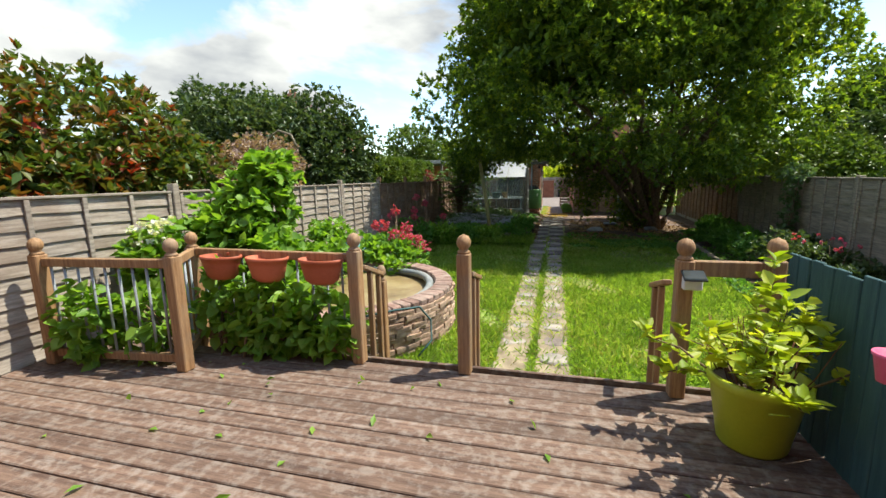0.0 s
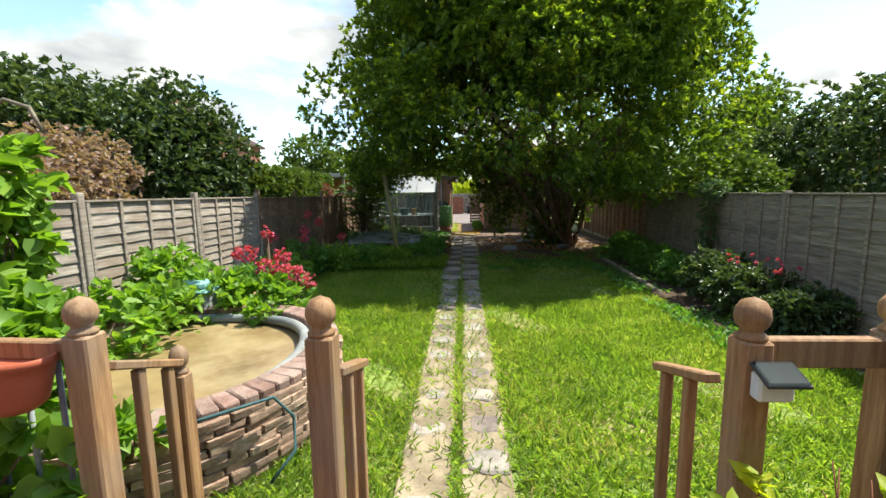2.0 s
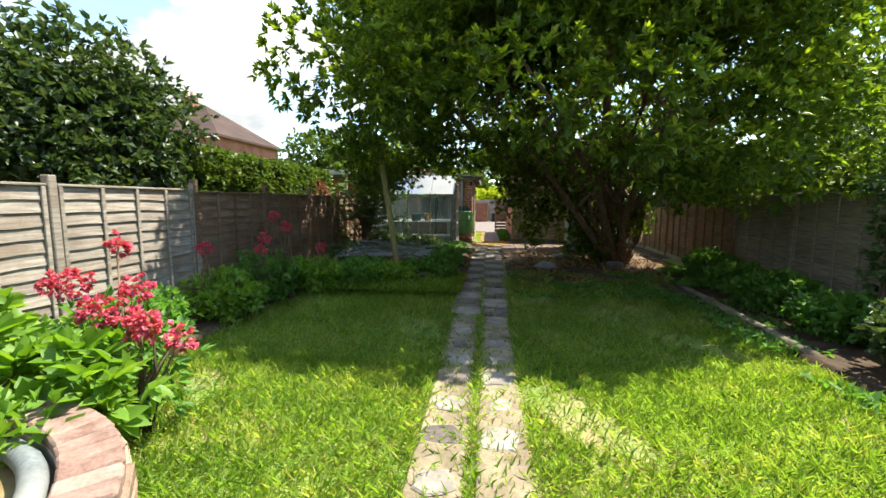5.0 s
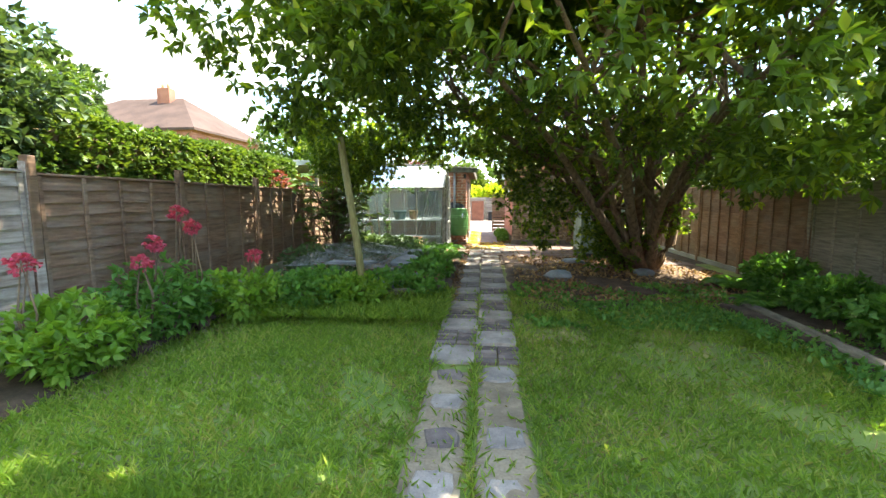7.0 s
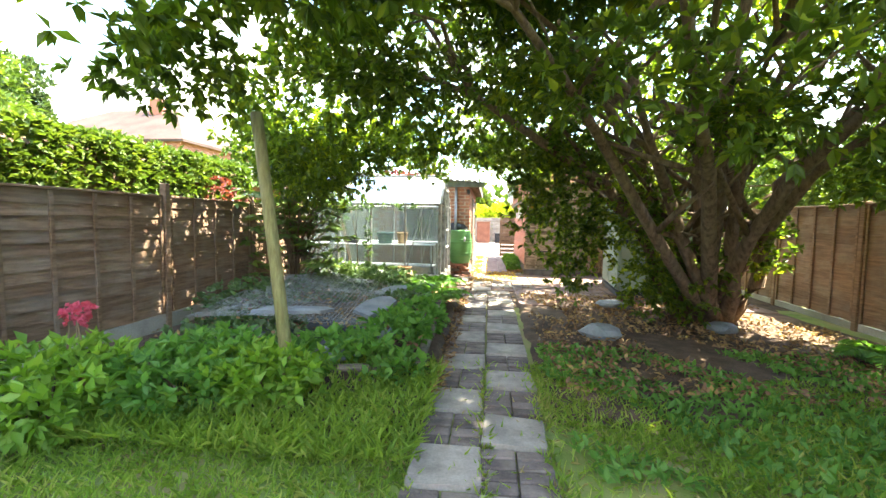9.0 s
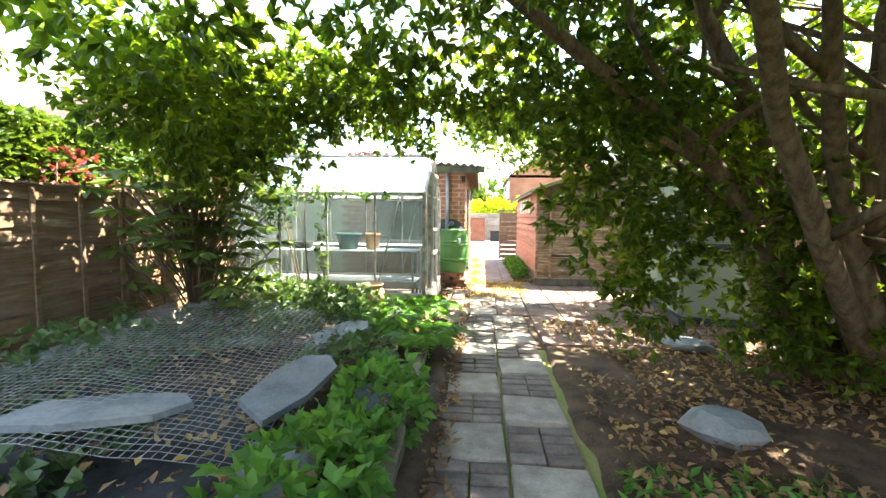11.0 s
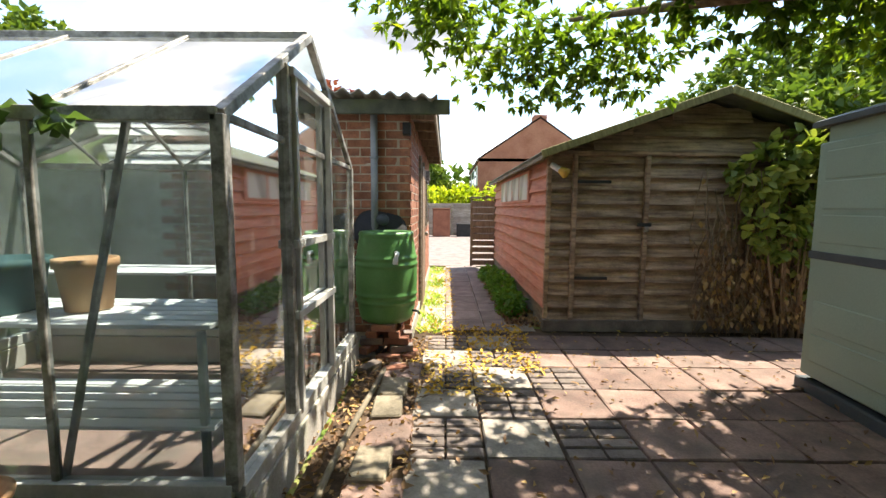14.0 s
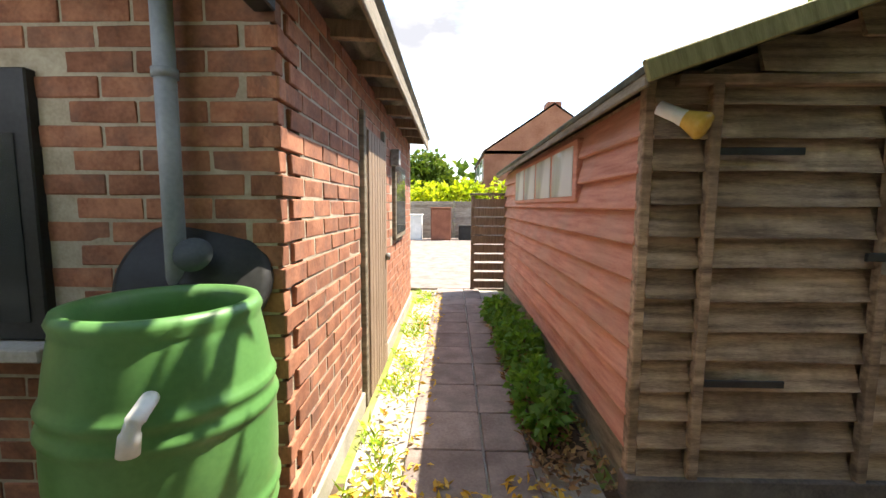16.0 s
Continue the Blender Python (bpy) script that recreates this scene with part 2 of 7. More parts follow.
M["roof_tile"] = material("roof_tiles", (0.045, 0.027, 0.021), (0.085, 0.052, 0.043), 0.7, 0.9, 0.4, 12, vary=0.08)
M["house_wall"] = material("far_house_brick", (0.22, 0.085, 0.055), (0.33, 0.15, 0.105), 1.2, 0.9, 0.3, 14, vary=0.05)
M["brown"] = material("brown_paint", (0.17, 0.06, 0.035), (0.27, 0.11, 0.065), 3, 0.7, 0.2, 50)
M["gold"] = material("amber_lamp_glass", (0.42, 0.25, 0.04), (0.58, 0.38, 0.09), 12, 0.25, 0.1, 60)
M["cloth_black"] = material("dark_liner", (0.02, 0.022, 0.024), (0.055, 0.06, 0.065), 4, 0.7, 0.5, 30)
M["door_wood"] = material("grey_brown_door", (0.16, 0.11, 0.075), (0.30, 0.22, 0.155), 5, 0.75, 0.3, 40, (8, 8, 0.7), vary=0.08)
M["gutter"] = material("corrugated_roof", (0.14, 0.13, 0.11), (0.30, 0.28, 0.24), 5, 0.9, 0.5, 60)
M["glass"] = glass_material("dusty_glass", (0.8, 0.86, 0.88), dirt=0.11)
M["window_glass"] = glass_material("window_glass", (0.35, 0.4, 0.42), dirt=0.06)
M["shed_glass"] = glass_material("whitened_glass", (0.6, 0.62, 0.62), dirt=0.9)
M["path_soil"] = material("trodden_earth", (0.19, 0.15, 0.095), (0.38, 0.31, 0.205), 4, 0.95, 0.8, 55, stain=(0.13, 0.10, 0.065), stain_amount=0.6, stain_scale=3)
M["white_paint"] = material("white_paint", (0.62, 0.62, 0.6), (0.8, 0.8, 0.78), 3, 0.6, 0.1, 60)

M["leaf_tree"] = leaf_material("glossy_tree_leaves", [(0.045, 0.085, 0.018), (0.085, 0.145, 0.022), (0.14, 0.215, 0.03), (0.34, 0.40, 0.04)], 0.38, 0.52)
M["leaf_vine"] = leaf_material("vine_leaves", [(0.10, 0.21, 0.025), (0.17, 0.31, 0.04), (0.28, 0.42, 0.07)], 0.5, 0.45)
M["leaf_bright"] = leaf_material("yellow_green_leaves", [(0.18, 0.27, 0.02), (0.34, 0.41, 0.035), (0.55, 0.54, 0.06)], 0.5, 0.45)
M["leaf_dark"] = leaf_material("dark_leaves", [(0.035, 0.065, 0.025), (0.06, 0.10, 0.04), (0.13, 0.165, 0.085)], 0.4, 0.3)
M["leaf_hedge"] = leaf_material("hedge_leaves", [(0.05, 0.095, 0.02), (0.09, 0.15, 0.03), (0.17, 0.22, 0.04)], 0.5, 0.3)
M["leaf_red"] = leaf_material("photinia_leaves", [(0.05, 0.10, 0.02), (0.085, 0.14, 0.028), (0.13, 0.13, 0.03), (0.34, 0.035, 0.025)], 0.4, 0.3)
M["leaf_fern"] = leaf_material("fern_fronds", [(0.065, 0.17, 0.035), (0.11, 0.25, 0.05), (0.17, 0.32, 0.07)], 0.55, 0.45)
M["leaf_ivy"] = leaf_material("ivy_leaves", [(0.05, 0.10, 0.035), (0.085, 0.15, 0.055), (0.15, 0.22, 0.10)], 0.4, 0.3)
M["leaf_pink"] = leaf_material("pale_pink_blossom", [(0.22, 0.15, 0.13), (0.36, 0.24, 0.22), (0.30, 0.26, 0.18)], 0.7, 0.3)
M["flower_red"] = leaf_material("valerian_flowers", [(0.46, 0.05, 0.11), (0.58, 0.09, 0.17), (0.66, 0.17, 0.26)], 0.6, 0.3)
M["flower_white"] = leaf_material("white_flowers", [(0.6, 0.6, 0.52), (0.75, 0.75, 0.7)], 0.6, 0.3)
M["leaf_purple"] = leaf_material("dark_red_leaves", [(0.09, 0.025, 0.03), (0.17, 0.04, 0.045), (0.25, 0.08, 0.07)], 0.5, 0.3)
M["leaf_variegated"] = leaf_material("variegated_leaves", [(0.10, 0.17, 0.03), (0.22, 0.27, 0.07), (0.46, 0.47, 0.14)], 0.45, 0.35)
M["leaf_litter"] = leaf_material("fallen_leaves", [(0.09, 0.05, 0.03), (0.2, 0.11, 0.055), (0.33, 0.21, 0.10), (0.45, 0.3, 0.08)], 0.75, 0.1)
M["leaf_yellow"] = leaf_material("yellow_fallen_leaves", [(0.4, 0.22, 0.03), (0.55, 0.36, 0.05), (0.6, 0.42, 0.10)], 0.7, 0.15)
M["grass"] = leaf_material("grass_blades", [(0.13, 0.235, 0.04), (0.21, 0.335, 0.06), (0.30, 0.43, 0.08), (0.50, 0.48, 0.2)], 0.55, 0.5)
# paler copy of the tree leaf colours: sunlight put into the colour
M["leaf_sunlit"] = leaf_material("sunlit_tree_leaves", [(0.17, 0.25, 0.02), (0.30, 0.38, 0.03), (0.44, 0.50, 0.05)], 0.42, 0.45)
M["straw"] = leaf_material("dry_grass", [(0.22, 0.19, 0.07), (0.36, 0.29, 0.13), (0.45, 0.38, 0.2)], 0.7, 0.25)


# ---------- mesh helpers ----------
def obj(name, verts, faces, mat, parent=None, smooth=False):
    me = bpy.data.meshes.new(name)
    me.from_pydata([tuple(v) for v in verts], [], faces)
    me.materials.append(mat)
    if smooth:
        me.polygons.foreach_set("use_smooth", [True] * len(me.polygons))
    o = new(name, me)
    o.parent = parent
    return o


def from_bm(name, bm, mat, parent=None, smooth=False):
    me = bpy.data.meshes.new(name)
    bm.to_mesh(me)
    bm.free()
    me.materials.append(mat)
    if smooth:
        me.polygons.foreach_set("use_smooth", [True] * len(me.polygons))
    o = new(name, me)
    o.parent = parent
    return o


def bm_box(bm, c, s, bevel=0.0, rot=None):
    m = Matrix.Translation(c) @ (rot.to_4x4() if rot else Matrix.Identity(4)) @ Matrix.Diagonal((*s, 1))
    r = bmesh.ops.create_cube(bm, size=1.0, matrix=m)
    if bevel:
        vs = set(r["verts"])
        es = [e for e in bm.edges if e.verts[0] in vs and e.verts[1] in vs]
        bmesh.ops.bevel(bm, geom=es, offset=bevel, segments=1, affect='EDGES')


def block(name, c, s, mat, parent=None, bevel=0.006, rz=0.0):
    """A bevelled block with its origin at its middle."""
    bm = bmesh.new()
    bm_box(bm, (0, 0, 0), s, bevel)
    o = from_bm(name, bm, mat, parent)
    o.location = c
    o.rotation_euler = (0, 0, rz)
    return o


def piece(name, me, m, parent=None):
    o = new(name, me)
    o.parent = parent
    o.matrix_basis = m
    return o


def box_mesh(name, s, mat, bevel=0.004, jitter=0.0, seed=0):
    bm = bmesh.new()
    bm_box(bm, (0, 0, 0), s, bevel)
    if jitter:
        rr = random.Random(seed)
        for v in bm.verts:
            v.co += Vector((rr.uniform(-1, 1), rr.uniform(-1, 1), rr.uniform(-1, 1))) * jitter
    me = bpy.data.meshes.new(name)
    bm.to_mesh(me)
    bm.free()
    me.materials.append(mat)
    return me


def lathe(name, profile, mat, parent=None, seg=28, loc=(0, 0, 0), smooth=True):
    v, f = [], []
    n = len(profile)
    for i in range(seg):
        a = 2 * math.pi * i / seg
        for r, z in profile:
            v.append((r * math.cos(a), r * math.sin(a), z))
    for i in range(seg):
        j = (i + 1) % seg
        for k in range(n - 1):
            f.append((i * n + k, j * n + k, j * n + k + 1, i * n + k + 1))
    o = obj(name, v, f, mat, parent, smooth)
    o.location = loc
    return o


def tube_data(pts, radii, seg=8):
    pts = [Vector(p) for p in pts]
    v, f = [], []
    for i, p in enumerate(pts):
        d = (pts[min(i + 1, len(pts) - 1)] - pts[max(i - 1, 0)]).normalized()
        a = d.orthogonal().normalized() if abs(d.z) > 0.95 else d.cross(Vector((0, 0, 1))).normalized()
        b = d.cross(a)
        r = radii[i] if hasattr(radii, "__len__") else radii
        for k in range(seg):
            t = 2 * math.pi * k / seg
            v.append(p + (a * math.cos(t) + b * math.sin(t)) * r)
    for i in range(len(pts) - 1):
        for k in range(seg):
            k2 = (k + 1) % seg
            f.append((i * seg + k, i * seg + k2, (i + 1) * seg + k2, (i + 1) * seg + k))
    n = len(pts)
    f.append(tuple(range(seg - 1, -1, -1)))
    f.append(tuple((n - 1) * seg + k for k in range(seg)))
    return v, f


def tubes(name, runs, mat, parent=None, seg=8):
    """Several tubes (points, radii) in one mesh."""
    v, f = [], []
    for pts, r in runs:
        a, b = tube_data(pts, r, seg)
        f += [tuple(i + len(v) for i in q) for q in b]
        v += a
    return obj(name, v, f, mat, parent, True)


def unit(a):
    return a / np.maximum(np.linalg.norm(a, axis=1, keepdims=True), 1e-6)


def leaves(name, P, D, L, W, mat, parent=None, fold=0.25, up=(0, 0, 1), droop=0.12, broad=False):
    """Folded leaves at points P, growing along D; L and W are arrays of sizes. broad: a rounded outline of four triangles."""
    n = len(P)
    D = unit(D)
    U = np.tile(np.array(up, float), (n, 1)) + np.random.normal(0, 0.45, (n, 3))
    S = unit(np.cross(D, U))
    Nn = unit(np.cross(S, D))
    L, W = np.asarray(L).reshape(-1, 1) * np.ones((n, 1)), np.asarray(W).reshape(-1, 1) * np.ones((n, 1))
    tip = P + D * L - Nn * L * droop
    a = P + D * L * 0.45 + S * W * 0.5 + Nn * W * fold
    b = P + D * L * 0.45 - S * W * 0.5 + Nn * W * fold
    if broad:
        lo = [P + D * L * 0.2 + s * S * W * 0.47 + Nn * W * fold * 0.8 for s in (1, -1)]
        hi = [P + D * L * 0.62 + s * S * W * 0.4 + Nn * (W * fold * 0.6 - L * droop * 0.4) for s in (1, -1)]
        V = np.stack([P, lo[0], hi[0], tip, hi[1], lo[1]], axis=1).reshape(-1, 3)
        base = np.arange(n).reshape(-1, 1) * 6
        F = (base + np.array([[0, 2, 1, 0, 3, 2, 0, 4, 3, 0, 5, 4]])).reshape(-1)
    else:
        V = np.stack([P, a, tip, b], axis=1).reshape(-1, 3)
        base = np.arange(n).reshape(-1, 1) * 4
        F = (base + np.array([[0, 2, 1, 0, 3, 2]])).reshape(-1)
    me = bpy.data.meshes.new(name)
    me.vertices.add(len(V))
    me.vertices.foreach_set("co", V.astype(np.float32).ravel())
    nt = len(F) // 3
    me.loops.add(len(F))
    me.loops.foreach_set("vertex_index", F.astype(np.int32))
    me.polygons.add(nt)
    me.polygons.foreach_set("loop_start", np.arange(0, len(F), 3, dtype=np.int32))
    me.update(calc_edges=True)
    me.materials.append(mat)
    o = new(name, me)
    o.parent = parent
    return o


def blob_points(blobs, n, shell=0.35, rough=0.25, seed=1):
    """Points near the surfaces of ellipsoids (x, y, z, rx, ry, rz), with their outward ways."""
    rng = np.random.default_rng(seed)
    B = np.array(blobs, float)
    w = (B[:, 3] * B[:, 4] + B[:, 4] * B[:, 5] + B[:, 3] * B[:, 5])
    idx = rng.choice(len(B), n, p=w / w.sum())
    d = unit(rng.normal(size=(n, 3)))
    r = 1 - shell * rng.random((n, 1)) ** 1.6 + rough * rng.normal(size=(n, 1)) * 0.35
    P = B[idx, :3] + d * B[idx, 3:] * r
    return P, unit(d / B[idx, 3:])


def rosettes(P, D, k, L, W, seed=2, spread=0.9):
    """k leaves round each point, spread about its way."""
    rng = np.random.default_rng(seed)
    n = len(P)
    PP = np.repeat(P, k, axis=0)
    DD = unit(np.repeat(D, k, axis=0) + rng.normal(0, spread, (n * k, 3)))
    s = rng.uniform(0.7, 1.25, (n * k, 1))
    return PP, DD, L * s, W * s


def shrub(name, blobs, n, k, L, W, mat, label, category, seed=1, up=0.35, stems=6, shell=0.5, kind="", group="", parent=None, rough=0.25, base=None, broad=False):
    """A bush of leafy twigs: an empty with stems and leaves."""
    P, D = blob_points(blobs, int(n * 1.45), shell, rough, seed)
    L, W = L * 1.15, W * 1.3
    P[:, 2] = np.maximum(P[:, 2], 0.03)
    D = D + np.array([0, 0, up])
    PP, DD, LL, WW = rosettes(P, unit(D), k, L, W, seed + 7)
    e = new(name)
    e.parent = parent
    B = np.array(blobs, float)
    c = B[:, :3].mean(axis=0)
    zb = 0.0 if base is None else base
    e.location = (c[0], c[1], zb)
    PP = PP - np.array([c[0], c[1], zb])
    np.random.seed(seed)
    leaves("leaves", PP, DD, LL, WW, mat, e, broad=broad)
    if stems:
        rr = random.Random(seed)
        runs = []
        for i in range(stems):
            b = B[rr.randrange(len(B))]
            tip = Vector((b[0] - c[0], b[1] - c[1], b[2] - zb)) + Vector((rr.uniform(-.5, .5) * b[3], rr.uniform(-.5, .5) * b[4], rr.uniform(0, .6) * b[5]))
            foot = Vector((tip.x * 0.3, tip.y * 0.3, 0.0))
            midp = foot.lerp(tip, 0.5) + Vector((rr.uniform(-.08, .08), rr.uniform(-.08, .08), 0.05))
            r0 = min(0.03, 0.012 + 0.012 * b[5])
            runs.append(([foot, midp, tip], [r0, r0 * 0.7, r0 * 0.3]))
        tubes("stems", runs, M["bark"], e, 6)
    if label:
        tagged(e, label, category, group, kind)
    return e

# ---------- ground ----------
def ground_sheet():
    nx, ny = 90, 130
    xs = np.concatenate([[-400, -60], np.linspace(-8, 8, nx), [60, 400]])
    ys = np.concatenate([[-400, -60], np.linspace(-3, 27, ny), [60, 400]])
    v, f = [], []
    for y in ys:
        for x in xs:
            z = -0.03
            if -8 < x < 8 and 3 < y < 17:
                z += 0.025 * noise.noise((x * 0.7, y * 0.7, 0.3)) + 0.012 * noise.noise((x * 3, y * 3, 1.3))
            v.append((x, y, z))
    w = len(xs)
    for j in range(len(ys) - 1):
        for i in range(w - 1):
            f.append((j * w + i, j * w + i + 1, (j + 1) * w + i + 1, (j + 1) * w + i))
    return tagged(obj("ground", v, f, M["lawn"], None, True), "grassy garden ground with worn bare patches", "ground", kind="structure")


ground_sheet()


def sheet(name, x0, x1, y0, y1, z, mat, label, category, amp=0.03, n=26, edge=0.15):
    """An uneven sheet of soil or litter with a ragged rim that dips under the ground."""
    v, f = [], []
    for j in range(n + 1):
        for i in range(n + 1):
            u, w = i / n, j / n
            x, y = x0 + (x1 - x0) * u, y0 + (y1 - y0) * w
            rim = min(u, 1 - u, w, 1 - w)
            zz = z + amp * noise.noise((x * 1.7, y * 1.7, z)) + amp * 0.4 * noise.noise((x * 6, y * 6, z))
            if rim == 0:
                zz = -0.1
                x += edge * noise.noise((x * 2, y * 2, 4))
                y += edge * noise.noise((x * 2, y * 2, 9))
            v.append((x, y, zz))
    w = n + 1
    for j in range(n):
        for i in range(n):
            f.append((j * w + i, j * w + i + 1, (j + 1) * w + i + 1, (j + 1) * w + i))
    return tagged(obj(name, v, f, mat, None, True), label, category, kind="structure")


sheet("soil_bed", -4.15, -0.55, 11.2, 17.0, 0.10, M["soil"], "dark soil of the raised rockery bed", "soil", 0.10)
sheet("soil_under_tree", 0.22, 4.75, 11.6, 16.9, 0.0, M["soil"], "bare dark soil under the big tree", "soil", 0.03)
sheet("soil_border", 3.0, 4.6, 5.5, 12.4, 0.04, M["soil"], "soil border along the fence", "soil", 0.04)
sheet("soil_border_left", -4.15, -3.3, 6.2, 11.6, 0.03, M["soil"], "soil border along the fence", "soil", 0.04)
for x0, x1 in ((-0.56, -0.22), (-0.16, 0.17)):
    sheet("worn_path", x0, x1, 3.4, 9.9, -0.008, M["path_soil"], "bare trodden earth between the stepping slabs", "soil", 0.02, 40, 0.12)
sheet("soil_strip", 0.42, 0.80, 20.45, 25.3, 0.0, M["soil"], "weedy soil strip along the shed", "soil", 0.03, 18, 0.03)

# concrete drive beyond the gate
block("drive", (0.5, 31.5, -0.01), (9.0, 11.6, 0.06), M["alley_slab"], None, 0.005)
tagged(bpy.data.objects["drive"], "pale concrete drive beyond the garden gate", "drive", kind="structure")


# ---------- deck ----------
def build_deck():
    deck = new("deck")
    tagged(deck, "worn red-brown timber deck with flaking paint", "deck", kind="structure")
    me = box_mesh("deck_board", (6.05, 0.136, 0.032), M["deck"], 0.006)
    y = -1.75
    i = 0
    while y < 2.98:
        piece("board", me, pose(-1.15 + random.uniform(-.01, .01), y, 0.324 + random.uniform(-.002, .002), 0, 0, 0), deck)
        y += 0.1445
        i += 1
    block("fascia", (-1.15, 3.055, 0.26), (6.05, 0.03, 0.15), M["deck"], deck)
    block("joist", (-1.15, 2.9, 0.15), (6.0, 0.1, 0.28), M["timber"], deck)
    for k, (yy, zz) in enumerate(((3.20, 0.165),)):
        block("step_tread", (0.1, yy, zz), (1.45, 0.26, 0.036), M["deck"], deck)
        block("step_riser", (0.1, yy + 0.11, zz / 2), (1.45, 0.03, zz), M["deck"], deck)
    return deck


build_deck()


def newel(name, x, y, z0, h, w=0.095):
    """A square post with a turned neck and a ball cap."""
    e = new(name)
    e.location = (x, y, z0)
    bm = bmesh.new()
    bm_box(bm, (0, 0, h / 2 - 0.07), (w, w, h - 0.14), 0.008)
    from_bm("shaft", bm, M["post"], e)
    t = h - 0.14
    lathe("ball_cap", [(0.0, t - 0.002), (w * .48, t), (w * .5, t + .012), (w * .36, t + .024), (w * .34, t + .032), (w * .5, t + .05),
                       (w * .56, t + .075), (w * .52, t + .10), (w * .36, t + .125), (0.0, t + .14)], M["post"], e, 16)
    return tagged(e, "brown timber deck post with a ball finial", "post", "deck posts")


PA, PB, PC, PL, PLL, PD = (-1.50, 2.93), (-0.63, 2.93), (0.80, 2.90), (-2.80, 2.50), (-3.12, 3.0), (1.32, 2.97)
for p in (PA, PB, PC, PL, PD):
    newel("deck_post", p[0], p[1], 0.34, 1.06)
newel("deck_post", PLL[0], PLL[1], 0.0, 1.38)
newel("deck_post", -4.02, 2.38, 0.34, 1.06)
newel("deck_post", -1.47, 3.36, 0.0, 1.06, 0.075)


def rail_run(p, q, z0, bars, label):
    """Top rail, bottom rail and slender metal balusters between two posts."""
    a, b = Vector((*p, 0)), Vector((*q, 0))
    e = new("deck_railing")
    e.location = ((a + b) / 2)
    d = b - a
    rz = math.degrees(math.atan2(d.y, d.x))
    n = d.length - 0.1
    o = block("top_rail", (0, 0, z0 + 0.86), (n, 0.045, 0.07), M["post"], e, 0.006, radians(rz))
    o = block("bottom_rail", (0, 0, z0 + 0.10), (n, 0.045, 0.07), M["post"], e, 0.006, radians(rz))
    for i in range(bars):
        t = (i + 0.5) / bars - 0.5
        c = d.normalized() * n * t
        r = tubes("baluster", [([(0, 0, z0 + 0.12), (0, 0, z0 + 0.84)], 0.010)], M["grey_pipe"], e, 6)
        r.location = (c.x, c.y, 0)
    return tagged(e, label, "railing", "deck railings")


rail_run((-4.02, 2.38), PL, 0.34, 9, "timber railing with slim grey metal balusters")
rail_run(PL, PLL, 0.34, 3, "short timber railing with grey balusters")
rail_run(PLL, PA, 0.34, 11, "timber railing overgrown by a vine")


def stair_rail(x, y0, y1, z0, z1):
    e = new("stair_rail")
    e.location = (x, y0, 0)
    L = math.hypot(y1 - y0, z1 - z0)
    o = block("handrail", (0, (y1 - y0) / 2, (z0 + z1) / 2), (0.06, L, 0.035), M["post"], e)
    o.rotation_euler = (math.atan2(z1 - z0, y1 - y0), 0, 0)
    for k in (0.35, 0.8):
        zt = z0 + (z1 - z0) * k - 0.02
        block("stair_baluster", (0, (y1 - y0) * k, zt / 2), (0.04, 0.04, zt), M["post"], e, 0.004)
    return tagged(e, "sloping timber stair handrail", "handrail", "stair rails")


stair_rail(-1.46, 2.98, 3.34, 1.12, 0.98)
stair_rail(-0.60, 2.98, 3.36, 1.10, 0.98)
stair_rail(0.72, 2.95, 3.34, 1.10, 0.98)
block("cross_rail", (1.06, 2.94, 1.20), (0.43, 0.045, 0.10), M["post"])
tagged(bpy.data.objects["cross_rail"], "short timber cross rail between two deck posts", "rail")


